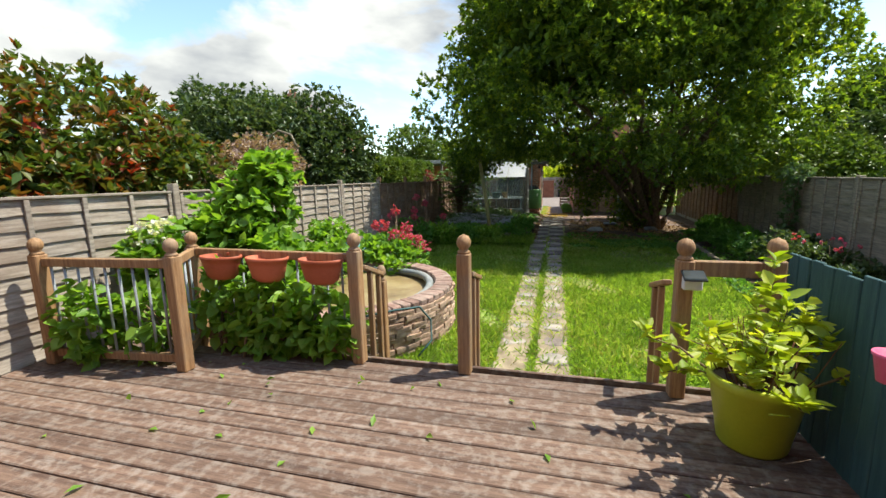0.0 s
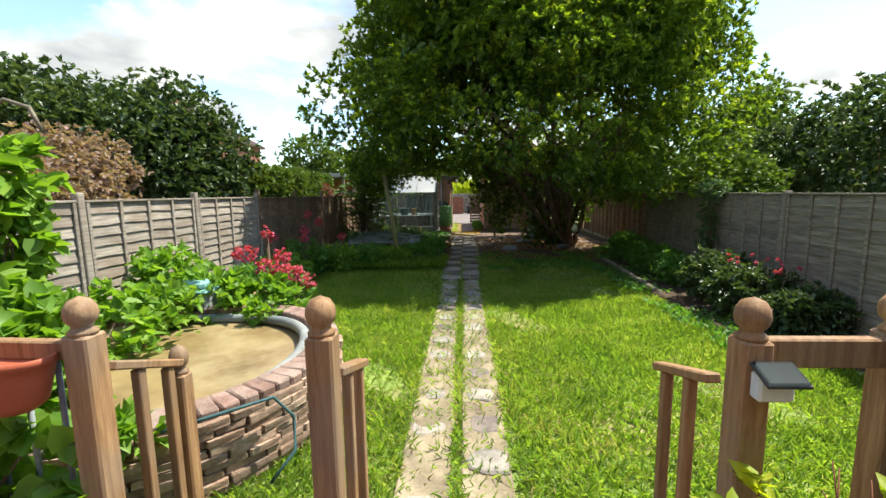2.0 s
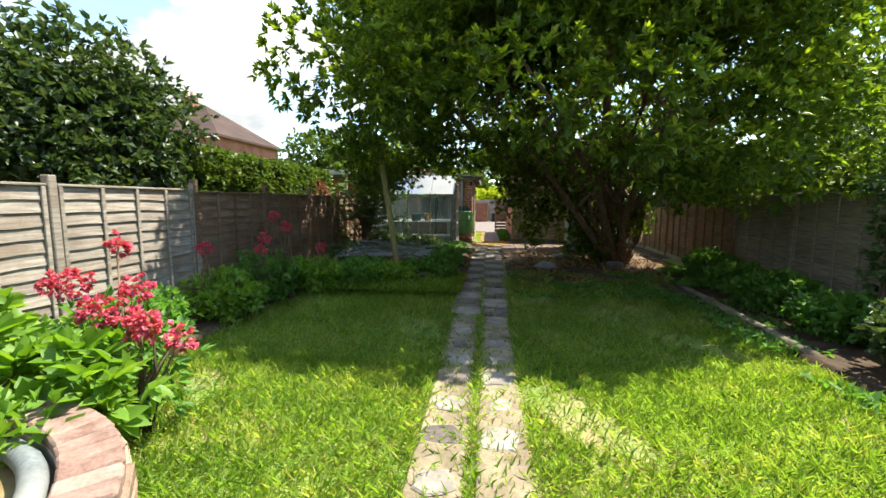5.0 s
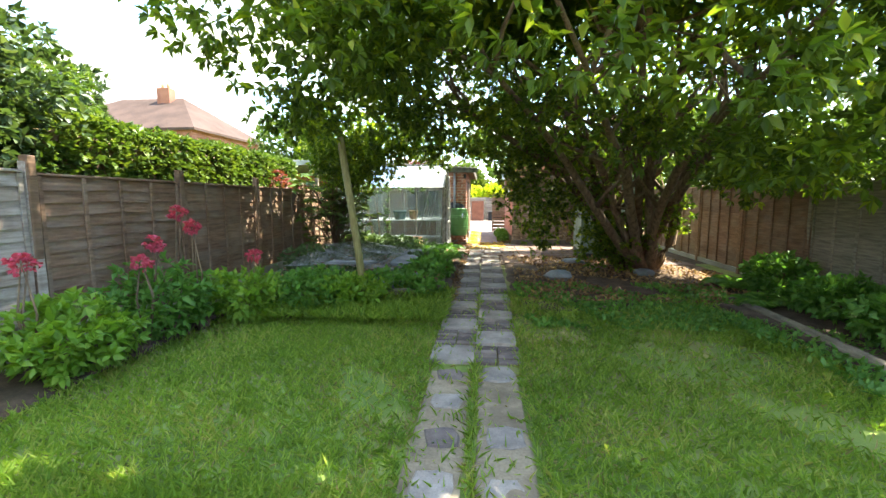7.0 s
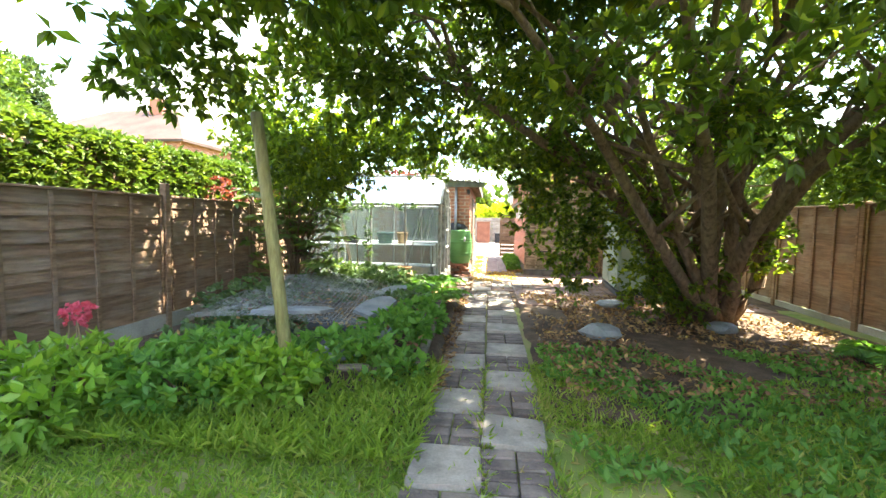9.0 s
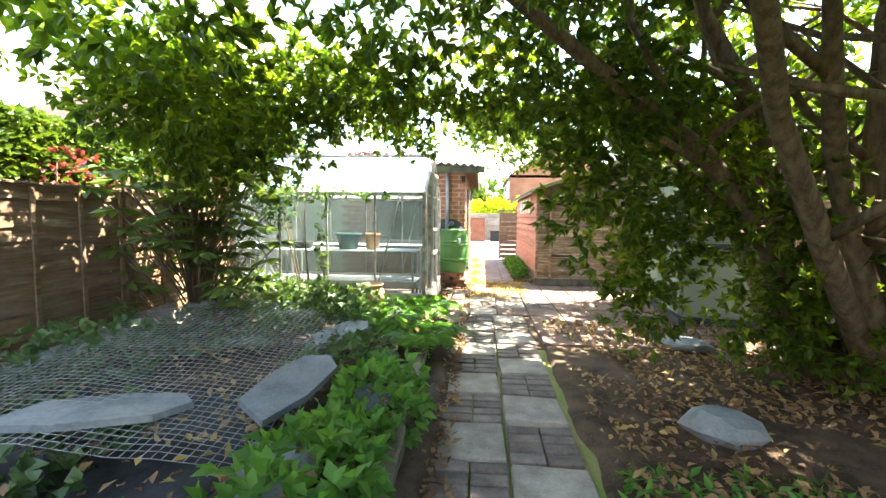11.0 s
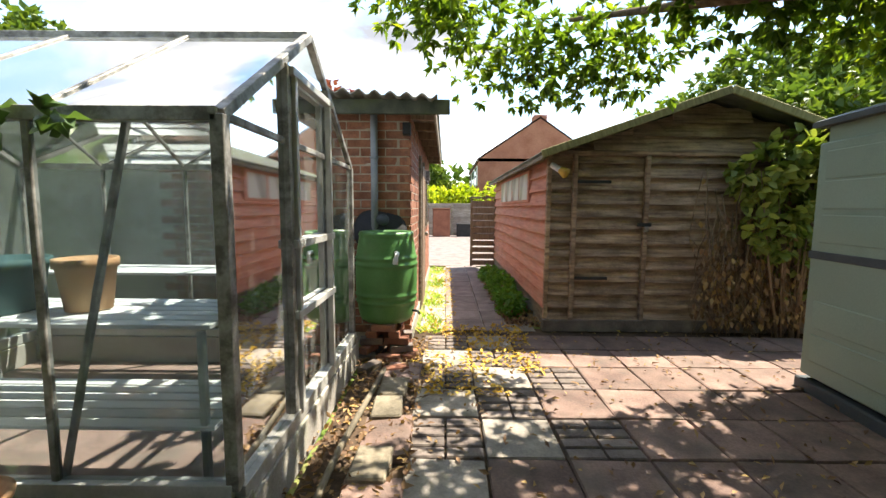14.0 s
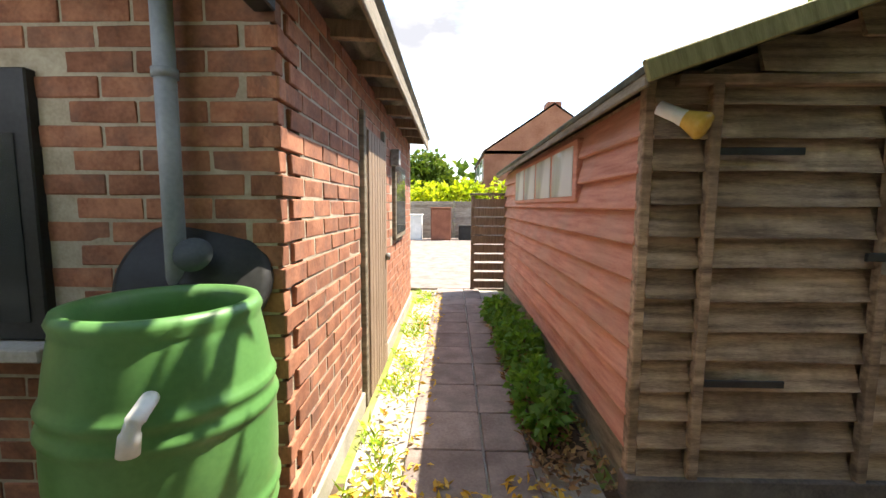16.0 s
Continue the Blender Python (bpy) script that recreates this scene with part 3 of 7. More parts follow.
# ---------- fences ----------
def lap_fence(name, x0, y0, x1, y1, h, mat_panel, panel=1.83, z0=0.0, post_mat=None, gravel=0.0, label="", seed=3, face=1, posth=0.0):
    """Panels of overlapping boards with battens, between posts. face: the side, +1 or -1 across, that shows the battens."""
    rr = random.Random(seed)
    e = new(name)
    e.location = (x0, y0, z0)
    d = Vector((x1 - x0, y1 - y0, 0))
    ang = math.degrees(math.atan2(d.y, d.x)) - 90
    e.rotation_euler = (0, 0, radians(ang))
    n = max(1, round(d.length / (panel + 0.1)))
    pitch = d.length / n
    hb = h - gravel - 0.03
    rows = 12
    bh = hb / rows
    w = pitch - 0.1
    variants = []
    for k in range(4):
        bm = bmesh.new()
        seg = 7
        for i in range(seg + 1):
            yy = -w / 2 + w * i / seg
            wob = rr.uniform(-.011, .011)
            for (xx, zz) in ((-0.005, -bh * 0.62 + wob), (0.006, -bh * 0.62 + wob), (0.004, bh * 0.55), (-0.004, bh * 0.55)):
                bm.verts.new((xx, yy, zz))
        bm.verts.ensure_lookup_table()
        for i in range(seg):
            for q in range(4):
                q2 = (q + 1) % 4
                bm.faces.new([bm.verts[i * 4 + q], bm.verts[i * 4 + q2], bm.verts[i * 4 + 4 + q2], bm.verts[i * 4 + 4 + q]])
        bmesh.ops.recalc_face_normals(bm, faces=bm.faces)
        me = bpy.data.meshes.new("fence_board")
        bm.to_mesh(me)
        bm.free()
        me.materials.append(mat_panel)
        variants.append(me)
    batten = box_mesh("batten", (0.022, 0.042, hb), mat_panel, 0.004)
    cap = box_mesh("panel_cap", (0.06, w, 0.025), mat_panel, 0.004)
    ph = h + 0.05 + posth
    postm = box_mesh("fence_post", (0.085, 0.085, ph), post_mat or mat_panel, 0.008)
    grav = box_mesh("gravel_board", (0.04, w, gravel), M["concrete"], 0.004) if gravel else None
    for i in range(n + 1):
        piece("fence_post", postm, pose(0, i * pitch, ph / 2 - 0.02, rr.uniform(-.5, .5), rr.uniform(-.7, .7), 0), e)
    for i in range(n):
        yc = (i + 0.5) * pitch
        lean = rr.uniform(-.6, .6)
        for r in range(rows):
            piece("fence_board", rr.choice(variants), pose(-face * 0.006, yc, gravel + (r + 0.6) * bh, 0, -face * 8 + lean, 0), e)
        for k in range(5):
            piece("batten", batten, pose(face * 0.018, yc - w / 2 + 0.03 + (w - 0.06) * k / 4, gravel + hb / 2, 0, 0, 0), e)
        piece("panel_cap", cap, pose(0, yc, h - 0.012, 0, 0, 0), e)
        if grav:
            piece("gravel_board", grav, pose(0, yc, gravel / 2 - 0.01, 0, 0, 0), e)
    return tagged(e, label, "fence", kind="structure")


lap_fence("fence_left", -4.22, -1.95, -4.22, 9.75, 1.72, M["fence_grey"], gravel=0.22, label="weathered grey overlap-board garden fence", seed=3, posth=0.05)
lap_fence("fence_left_far", -4.22, 9.75, -4.22, 17.4, 1.70, M["fence_brown"], gravel=0.22, label="brown overlap-board garden fence", seed=5, posth=0.12)
lap_fence("fence_right", 3.30, -1.95, 4.85, 13.2, 1.68, M["fence_right"], gravel=0.2, label="dull grey-brown overlap-board garden fence", seed=7, face=-1)
lap_fence("fence_right_far", 4.85, 13.2, 5.2, 20.6, 1.75, M["fence_brown"], gravel=0.1, label="brown overlap-board garden fence", seed=9, face=-1)


def green_fence():
    e = new("picket_fence")
    e.location = (1.37, 0, 0)
    rr = random.Random(4)
    me = [box_mesh("picket", (0.018, 0.098, 1.0 + k * 0.012), M["fence_green"], 0.004) for k in range(3)]
    y = -1.7
    while y < 2.9:
        piece("picket", rr.choice(me), pose(0, y, 0.81 + rr.uniform(-.01, .01), 0, rr.uniform(-1, 1), 0), e)
        y += 0.1035
    block("picket_rail", (0.03, 0.6, 1.1), (0.035, 4.6, 0.07), M["fence_green"], e)
    block("picket_rail", (0.03, 0.6, 0.5), (0.035, 4.6, 0.07), M["fence_green"], e)
    return tagged(e, "dark green painted timber picket fence beside the deck", "fence", kind="structure")


green_fence()

# house behind the walker
hw = block("house_wall", (-0.2, -2.1, 2.6), (9.2, 0.25, 5.2), M["house_wall"])
tagged(hw, "plain brick back wall of the house", "wall", kind="structure")


# ---------- paths and patio ----------
def slabs():
    rr = random.Random(11)
    path = tagged(new("garden_path"), "two rows of alternating pale and dark paving slabs", "path", kind="structure")
    pale = [box_mesh("slab", (0.44, 0.44, 0.05), M["slab_pale"], 0.008, 0.006, k) for k in range(4)]
    dark = [box_mesh("slab", (0.44, 0.44, 0.05), M["slab_dark"], 0.008, 0.006, k) for k in range(4)]
    sett = box_mesh("sett", (0.215, 0.10, 0.05), M["slab_dark"], 0.006, 0.003, 2)

    def worn(k, mat):
        """A broken slab: an uneven many-sided plate with a rounded rim."""
        q = random.Random(500 + k)
        n = q.choice((8, 9, 10))
        bm = bmesh.new()
        ring = []
        for i in range(n):
            t = 2 * math.pi * (i + q.uniform(-.25, .25)) / n
            r = 0.2 * q.uniform(0.82, 1.0) / max(abs(math.cos(t)), abs(math.sin(t))) ** 0.75
            ring.append((r * math.cos(t), r * math.sin(t)))
        lo = [bm.verts.new((a * 1.03, b * 1.03, -0.03)) for a, b in ring]
        mid = [bm.verts.new((a, b, 0.012 + q.uniform(-.004, .004))) for a, b in ring]
        top = [bm.verts.new((a * 0.9, b * 0.9, 0.02 + q.uniform(-.004, .004))) for a, b in ring]
        for i in range(n):
            j = (i + 1) % n
            bm.faces.new((lo[i], lo[j], mid[j], mid[i]))
            bm.faces.new((mid[i], mid[j], top[j], top[i]))
        bm.faces.new(top)
        me = bpy.data.meshes.new("slab")
        bm.to_mesh(me)
        bm.free()
        me.materials.append(mat)
        return me

    worn_pale = [worn(k, M["slab_pale"]) for k in range(6)]
    worn_dark = [worn(20 + k, M["slab_dark"]) for k in range(6)]
    y, i = 3.62, 0
    while y < 17.3:
        far = min(1.0, max(0.0, (y - 9.0) / 4.0))
        for c, x in ((0, -0.385 - 0.02 * far), (1, 0.0 + 0.05 * far)):
            jx = rr.uniform(-.02, .02) * (1 - 0.6 * far)
            z = -0.012 + rr.uniform(-.006, .006)
            even = (i + c) % 2 == 0
            if y < 7.0 and rr.random() < 0.22:
                continue
            if y < 10.0:
                k = rr.uniform(0.62, 0.82) if even else rr.uniform(0.5, 0.7)
                me = rr.choice(worn_pale if even or rr.random() < 0.25 else worn_dark)
                piece("slab", me, pose(x + jx, y + rr.uniform(-.03, .03), z - (0.008 if even else 0.014), rr.uniform(-1.5, 1.5), rr.uniform(-1.5, 1.5), rr.choice((0, 90, 180, 270)) + rr.uniform(-6, 6)) @ Matrix.Diagonal((k, k * rr.uniform(0.95, 1.2), 1, 1)), path)
            elif even:
                k = 0.9 + 0.08 * far
                piece("slab", rr.choice(pale), pose(x + jx, y, z, rr.uniform(-1, 1), rr.uniform(-1, 1), rr.uniform(-3, 3)) @ Matrix.Diagonal((k, k, 1, 1)), path)
            else:
                for a in range(2):
                    for b in range(4):
                        piece("sett", sett, pose(x - 0.11 + a * 0.22, y - 0.168 + b * 0.112, z - 0.003 + rr.uniform(-.003, .003), 0, 0, rr.uniform(-1, 1)) @ Matrix.Diagonal((0.97, 1, 1, 1)), path)
        y += 0.465
        i += 1
    patio = tagged(new("patio"), "weathered reddish-brown paving slabs scattered with leaves", "patio", kind="structure")
    reds = [box_mesh("slab", (0.452, 0.452, 0.05), M["slab_red"], 0.007, 0.004, k) for k in range(4)]
    y = 16.2
    r = 0
    while y < 20.3:
        for c in range(12):
            x = -0.79 + c * 0.463
            if y < 17.4 and x < 0.3:
                continue
            if y > 17.2 and x < -0.5:
                continue
            if x < -0.6:
                continue
            z = -0.012 + rr.uniform(-.003, .003)
            col = rr.random()
            if x < 0.4 and (r + c) % 2 == 0:
                piece("slab", rr.choice(pale), pose(x, y, z, 0, 0, rr.uniform(-.8, .8)), patio)
            elif x < 0.9 and (r + c) % 2 == 1 and col < 0.6:
                for a in range(2):
                    for b in range(4):
                        piece("sett", sett, pose(x - 0.114 + a * 0.228, y - 0.171 + b * 0.114, z - 0.002, 0, 0, 0), patio)
            else:
                piece("slab", rr.choice(reds), pose(x, y, z, 0, 0, rr.uniform(-.8, .8)), patio)
        y += 0.463
        r += 1
    greys = [box_mesh("slab", (0.452, 0.452, 0.05), M["alley_slab"], 0.007, 0.004, 40 + k) for k in range(4)]
    y = 20.55
    alley = tagged(new("alley_path"), "narrow path of brown slabs between brick wall and shed", "path", kind="structure")
    while y < 26:
        piece("slab", rr.choice(greys), pose(-0.10, y, -0.012, 0, 0, rr.uniform(-.8, .8)), alley)
        piece("slab", box_half, pose(0.27, y, -0.013, 0, 0, rr.uniform(-.8, .8)), alley)
        y += 0.463


box_half = box_mesh("slab", (0.26, 0.452, 0.05), M["alley_slab"], 0.007, 0.004, 8)
block("patio_bed", (2.1, 18.2, -0.045), (6.2, 4.6, 0.05), M["soil"], None, 0.0)
tagged(bpy.data.objects["patio_bed"], "dark earth between the paving slabs", "soil", kind="structure")
block("alley_bed", (0.05, 23.2, -0.04), (1.36, 5.6, 0.05), M["concrete"], None, 0.0)
tagged(bpy.data.objects["alley_bed"], "worn concrete strip along the brick wall", "ground", kind="structure")


# ---------- brick outbuilding ----------
BX, BY0, BY1, BZ = -0.70, 19.95, 24.8, 2.36


def outbuilding():
    e = tagged(new("outbuilding"), "red brick outbuilding with a corrugated roof", "building", kind="structure")
    block("core_wall", (BX - 0.004 - 0.1, (BY0 + BY1) / 2 + 0.1, BZ / 2), (0.2, BY1 - BY0 - 0.24, BZ), M["mortar"], e, 0)
    block("core_wall", (BX - 2.07, BY0 + 0.004 + 0.1, BZ / 2), (4.1, 0.2, BZ), M["mortar"], e, 0)
    block("core_wall", (BX - 2.3, BY1 - 0.1, BZ / 2), (4.1, 0.2, BZ), M["mortar"], e, 0)
    block("core_wall", (-4.9, (BY0 + BY1) / 2, BZ / 2), (0.2, BY1 - BY0, BZ), M["mortar"], e, 0)
    block("footing", (BX - 0.03, (BY0 + BY1) / 2, 0.06), (0.1, BY1 - BY0, 0.14), M["concrete"], e)
    # corrugated roof
    v, f = [], []
    xs = np.linspace(-5.1, BX + 0.28, 160)
    for y in (BY0 - 0.3, BY1 + 0.2):
        for x in xs:
            v.append((x, y, BZ + 0.12 + 0.025 * math.sin(x * 2 * math.pi / 0.15) - 0.06 * (x - BX)))
    v += [(a, b, c - 0.02) for a, b, c in v]
    n = len(xs)
    for i in range(n - 1):
        f.append((i, i + 1, n + i + 1, n + i))
        f.append((2 * n + i, 3 * n + i, 3 * n + i + 1, 2 * n + i + 1))
        f.append((i, 2 * n + i, 2 * n + i + 1, i + 1))
        f.append((n + i, n + i + 1, 3 * n + i + 1, 3 * n + i))
    obj("roof", v, f, M["gutter"], e, True)
    block("fascia", (-2.6, BY0 - 0.22, BZ + 0.02), (4.6, 0.03, 0.14), M["felt"], e)
    block("fascia", (BX + 0.25, (BY0 + BY1) / 2, BZ + 0.0), (0.025, BY1 - BY0 + 0.45, 0.12), M["fence_right"], e)
    y = BY0 + 0.1
    rafter = box_mesh("rafter", (0.42, 0.05, 0.09), M["door_wood"], 0.004)
    while y < BY1:
        piece("rafter", rafter, pose(BX + 0.05, y, BZ + 0.01, 0, 3, 0), e)
        y += 0.62
    # door in the side wall
    d = block("door", (BX + 0.012, 21.75, 1.02), (0.05, 0.80, 1.98), M["door_wood"], e)
    for k in range(7):
        block("door_board", (0.03, -0.33 + k * 0.11, 0), (0.016, 0.10, 1.94), M["door_wood"], d, 0.004)
    lathe("door_knob", [(0, -.03), (.018, -.03), (.022, 0), (.018, .03), (0, .03)], M["alu"], d, 12, (0.06, 0.3, 0.0))
    block("door_frame", (BX + 0.005, 21.32, 1.06), (0.06, 0.06, 2.1), M["timber"], e)
    block("door_frame", (BX + 0.005, 22.18, 1.06), (0.06, 0.06, 2.1), M["timber"], e)
    w = block("window", (BX + 0.012, 23.3, 1.5), (0.05, 0.9, 0.8), M["timber"], e)
    block("pane", (0.02, 0, 0), (0.02, 0.78, 0.68), M["window_glass"], w, 0)
    # front window, beside the downpipe
    w = block("window", (-2.09, BY0 - 0.012, 1.45), (1.0, 0.05, 1.0), M["black"], e)
    block("pane", (0, -0.02, -0.08), (0.88, 0.02, 0.7), M["window_glass"], w, 0)
    block("sill", (0, -0.05, -0.53), (1.1, 0.14, 0.05), M["concrete"], w)
    lamp = block("wall_lamp", (BX + 0.05, 22.75, 1.95), (0.09, 0.12, 0.16), M["alu"])
    tagged(lamp, "small grey bulkhead lamp on the brick wall", "lamp")
    tubes("downpipe", [([(-1.06, BY0 - 0.07, 0.75), (-1.06, BY0 - 0.07, 2.35)], 0.036)], M["grey_pipe"], e, 14)
    for zz in (1.1, 1.9):
        tubes("pipe_clip", [([(-1.06, BY0 - 0.07, zz), (-1.06, BY0 - 0.07, zz + 0.03)], 0.043)], M["grey_pipe"], e, 14)
    block("junction_box", (BX - 0.03, BY0 - 0.06, 2.20), (0.08, 0.1, 0.12), M["black"], e)
    return e


OUT = outbuilding()


# ---------- timber shed ----------
SX0, SX1, SY0, SY1, SE, SA = 0.84, 4.45, 20.44, 25.6, 2.02, 2.62


def shed():
    e = tagged(new("timber_shed"), "old timber shed, reddish feather-edge side and dark double doors", "shed", kind="structure")
    rr = random.Random(21)
    xm = (SX0 + SX1) / 2
    # core prism behind the boards
    a = 0.03
    v = []
    for y in (SY0 + a, SY1 - a):
        v += [(SX0 + a, y, 0.0), (SX1 - a, y, 0.0), (SX1 - a, y, SE), (xm, y, SA), (SX0 + a, y, SE)]
    obj("inner_wall", v, [(0, 1, 2, 3, 4), (9, 8, 7, 6, 5), (0, 5, 6, 1), (1, 6, 7, 2), (4, 3, 8, 9), (3, 2, 7, 8), (0, 4, 9, 5)], M["shed_front"], e)
    # side boards
    bh = 0.172
    me = [box_mesh("side_board", (0.032, SY1 - SY0, bh + 0.035), M["shed_side"], 0.005) for k in range(2)]
    z = 0.26
    while z < SE - 0.05:
        piece("side_board", me[0], pose(SX0 + 0.008, (SY0 + SY1) / 2, z + bh / 2, 0, 14 + rr.uniform(-.6, .6), rr.uniform(-.08, .08)), e)
        z += bh
    block("plinth", (SX0 + 0.015, (SY0 + SY1) / 2, 0.10), (0.05, SY1 - SY0, 0.28), M["timber"], e)
    # front boards, doors: tapered lap boards with a wavering lower edge
    def lap_board(w, h):
        bm = bmesh.new()
        seg = max(3, int(w / 0.16))
        low = -h / 2
        for i in range(seg + 1):
            low = -h / 2 + max(-0.008, min(0.008, low + h / 2 + rr.uniform(-.006, .006)))
            xx = -w / 2 + w * i / seg
            for yy, zz in ((-0.078, low), (-0.05, low + 0.002), (0.002, h / 2), (-0.008, h / 2)):
                bm.verts.new((xx, yy, zz))
        bm.verts.ensure_lookup_table()
        for i in range(seg):
            for q in range(4):
                q2 = (q + 1) % 4
                bm.faces.new([bm.verts[i * 4 + q], bm.verts[i * 4 + q2], bm.verts[i * 4 + 4 + q2], bm.verts[i * 4 + 4 + q]])
        bm.faces.new([bm.verts[i] for i in range(4)])
        bm.faces.new([bm.verts[seg * 4 + i] for i in (3, 2, 1, 0)])
        bmesh.ops.recalc_face_normals(bm, faces=bm.faces)
        me = bpy.data.meshes.new("front_board")
        bm.to_mesh(me)
        bm.free()
        me.materials.append(M["shed_front"])
        return me

    z = 0.14
    while z < SE + 0.45:
        half = 1.75 if z < SE else max(0.1, (SA - z - 0.08) / (SA - SE) * 1.75)
        segs = ((SX0 + 0.02, SX0 + 0.26), (SX0 + 0.31, 1.91), (1.97, 2.99), (3.05, SX1)) if z < 2.0 else ((xm - half, xm + half),)
        for x0, x1 in segs:
            piece("front_board", lap_board(x1 - x0, 0.178), pose((x0 + x1) / 2, SY0 + 0.025, z + 0.075, 0, rr.uniform(-.25, .25), 0), e)
        z += 0.15
    for x in (SX0 + 0.285, 1.94, 3.02):
        block("door_post", (x, SY0 - 0.05, 1.06), (0.05, 0.05, 1.92), M["shed_front"], e)
    block("corner_post", (SX0 + 0.0, SY0 - 0.005, 1.05), (0.05, 0.06, 2.06), M["shed_front"], e)
    block("lintel", (2.1, SY0 - 0.042, 2.04), (2.3, 0.05, 0.05), M["shed_front"], e)
    block("door_sill", (2.6, SY0 - 0.03, 0.06), (3.6, 0.1, 0.14), M["slab_dark"], e)
    for zz in (0.62, 1.72):
        block("strap_hinge", (SX0 + 0.48, SY0 - 0.065, zz), (0.42, 0.012, 0.035), M["black"], e, 0.003)
    block("latch", (1.92, SY0 - 0.075, 1.24), (0.16, 0.02, 0.04), M["black"], e, 0.004)
    block("padlock", (1.94, SY0 - 0.085, 1.19), (0.05, 0.03, 0.06), M["alu"], e, 0.006)
    # roof
    for s in (-1, 1):
        xe = xm + s * ((SX1 - SX0) / 2 + 0.16)
        ze = SE - 0.05
        L = math.hypot(xe - xm, SA + 0.03 - ze)
        o = block("roof", ((xe + xm) / 2, (SY0 + SY1) / 2 - 0.08, (ze + SA + 0.03) / 2 + 0.03), (L, SY1 - SY0 + 0.5, 0.035), M["felt"], e)
        o.rotation_euler = (0, math.atan2(SA + 0.03 - ze, xe - xm) * (1 if s < 0 else 1), 0)
        o.rotation_euler[1] = -math.atan2((SA + 0.03 - ze), (xm - xe)) if s < 0 else math.atan2((SA + 0.03 - ze), (xe - xm))
        b = block("bargeboard", ((xe + xm) / 2, SY0 - 0.33, (ze + SA + 0.03) / 2 + 0.02), (L, 0.025, 0.085), M["pole"], e)
        b.rotation_euler = o.rotation_euler
    block("eaves_board", (SX0 - 0.14, (SY0 + SY1) / 2 - 0.08, SE - 0.035), (0.02, SY1 - SY0 + 0.46, 0.09), M["timber"], e)
    # row of side windows
    w = block("window", (SX0 - 0.012, 22.85, 1.72), (0.06, 2.9, 0.44), M["shed_side"], e)
    for k in range(4):
        block("pane", (-0.025, -1.05 + k * 0.70, 0), (0.02, 0.62, 0.36), M["shed_glass"], w, 0.002)
    return e


shed()


# ---------- greenhouse ----------
GX0, GX1, GY0, GY1, GB, GE, GR = -4.0, -1.16, 17.14, 19.22, 0.30, 1.75, 2.42


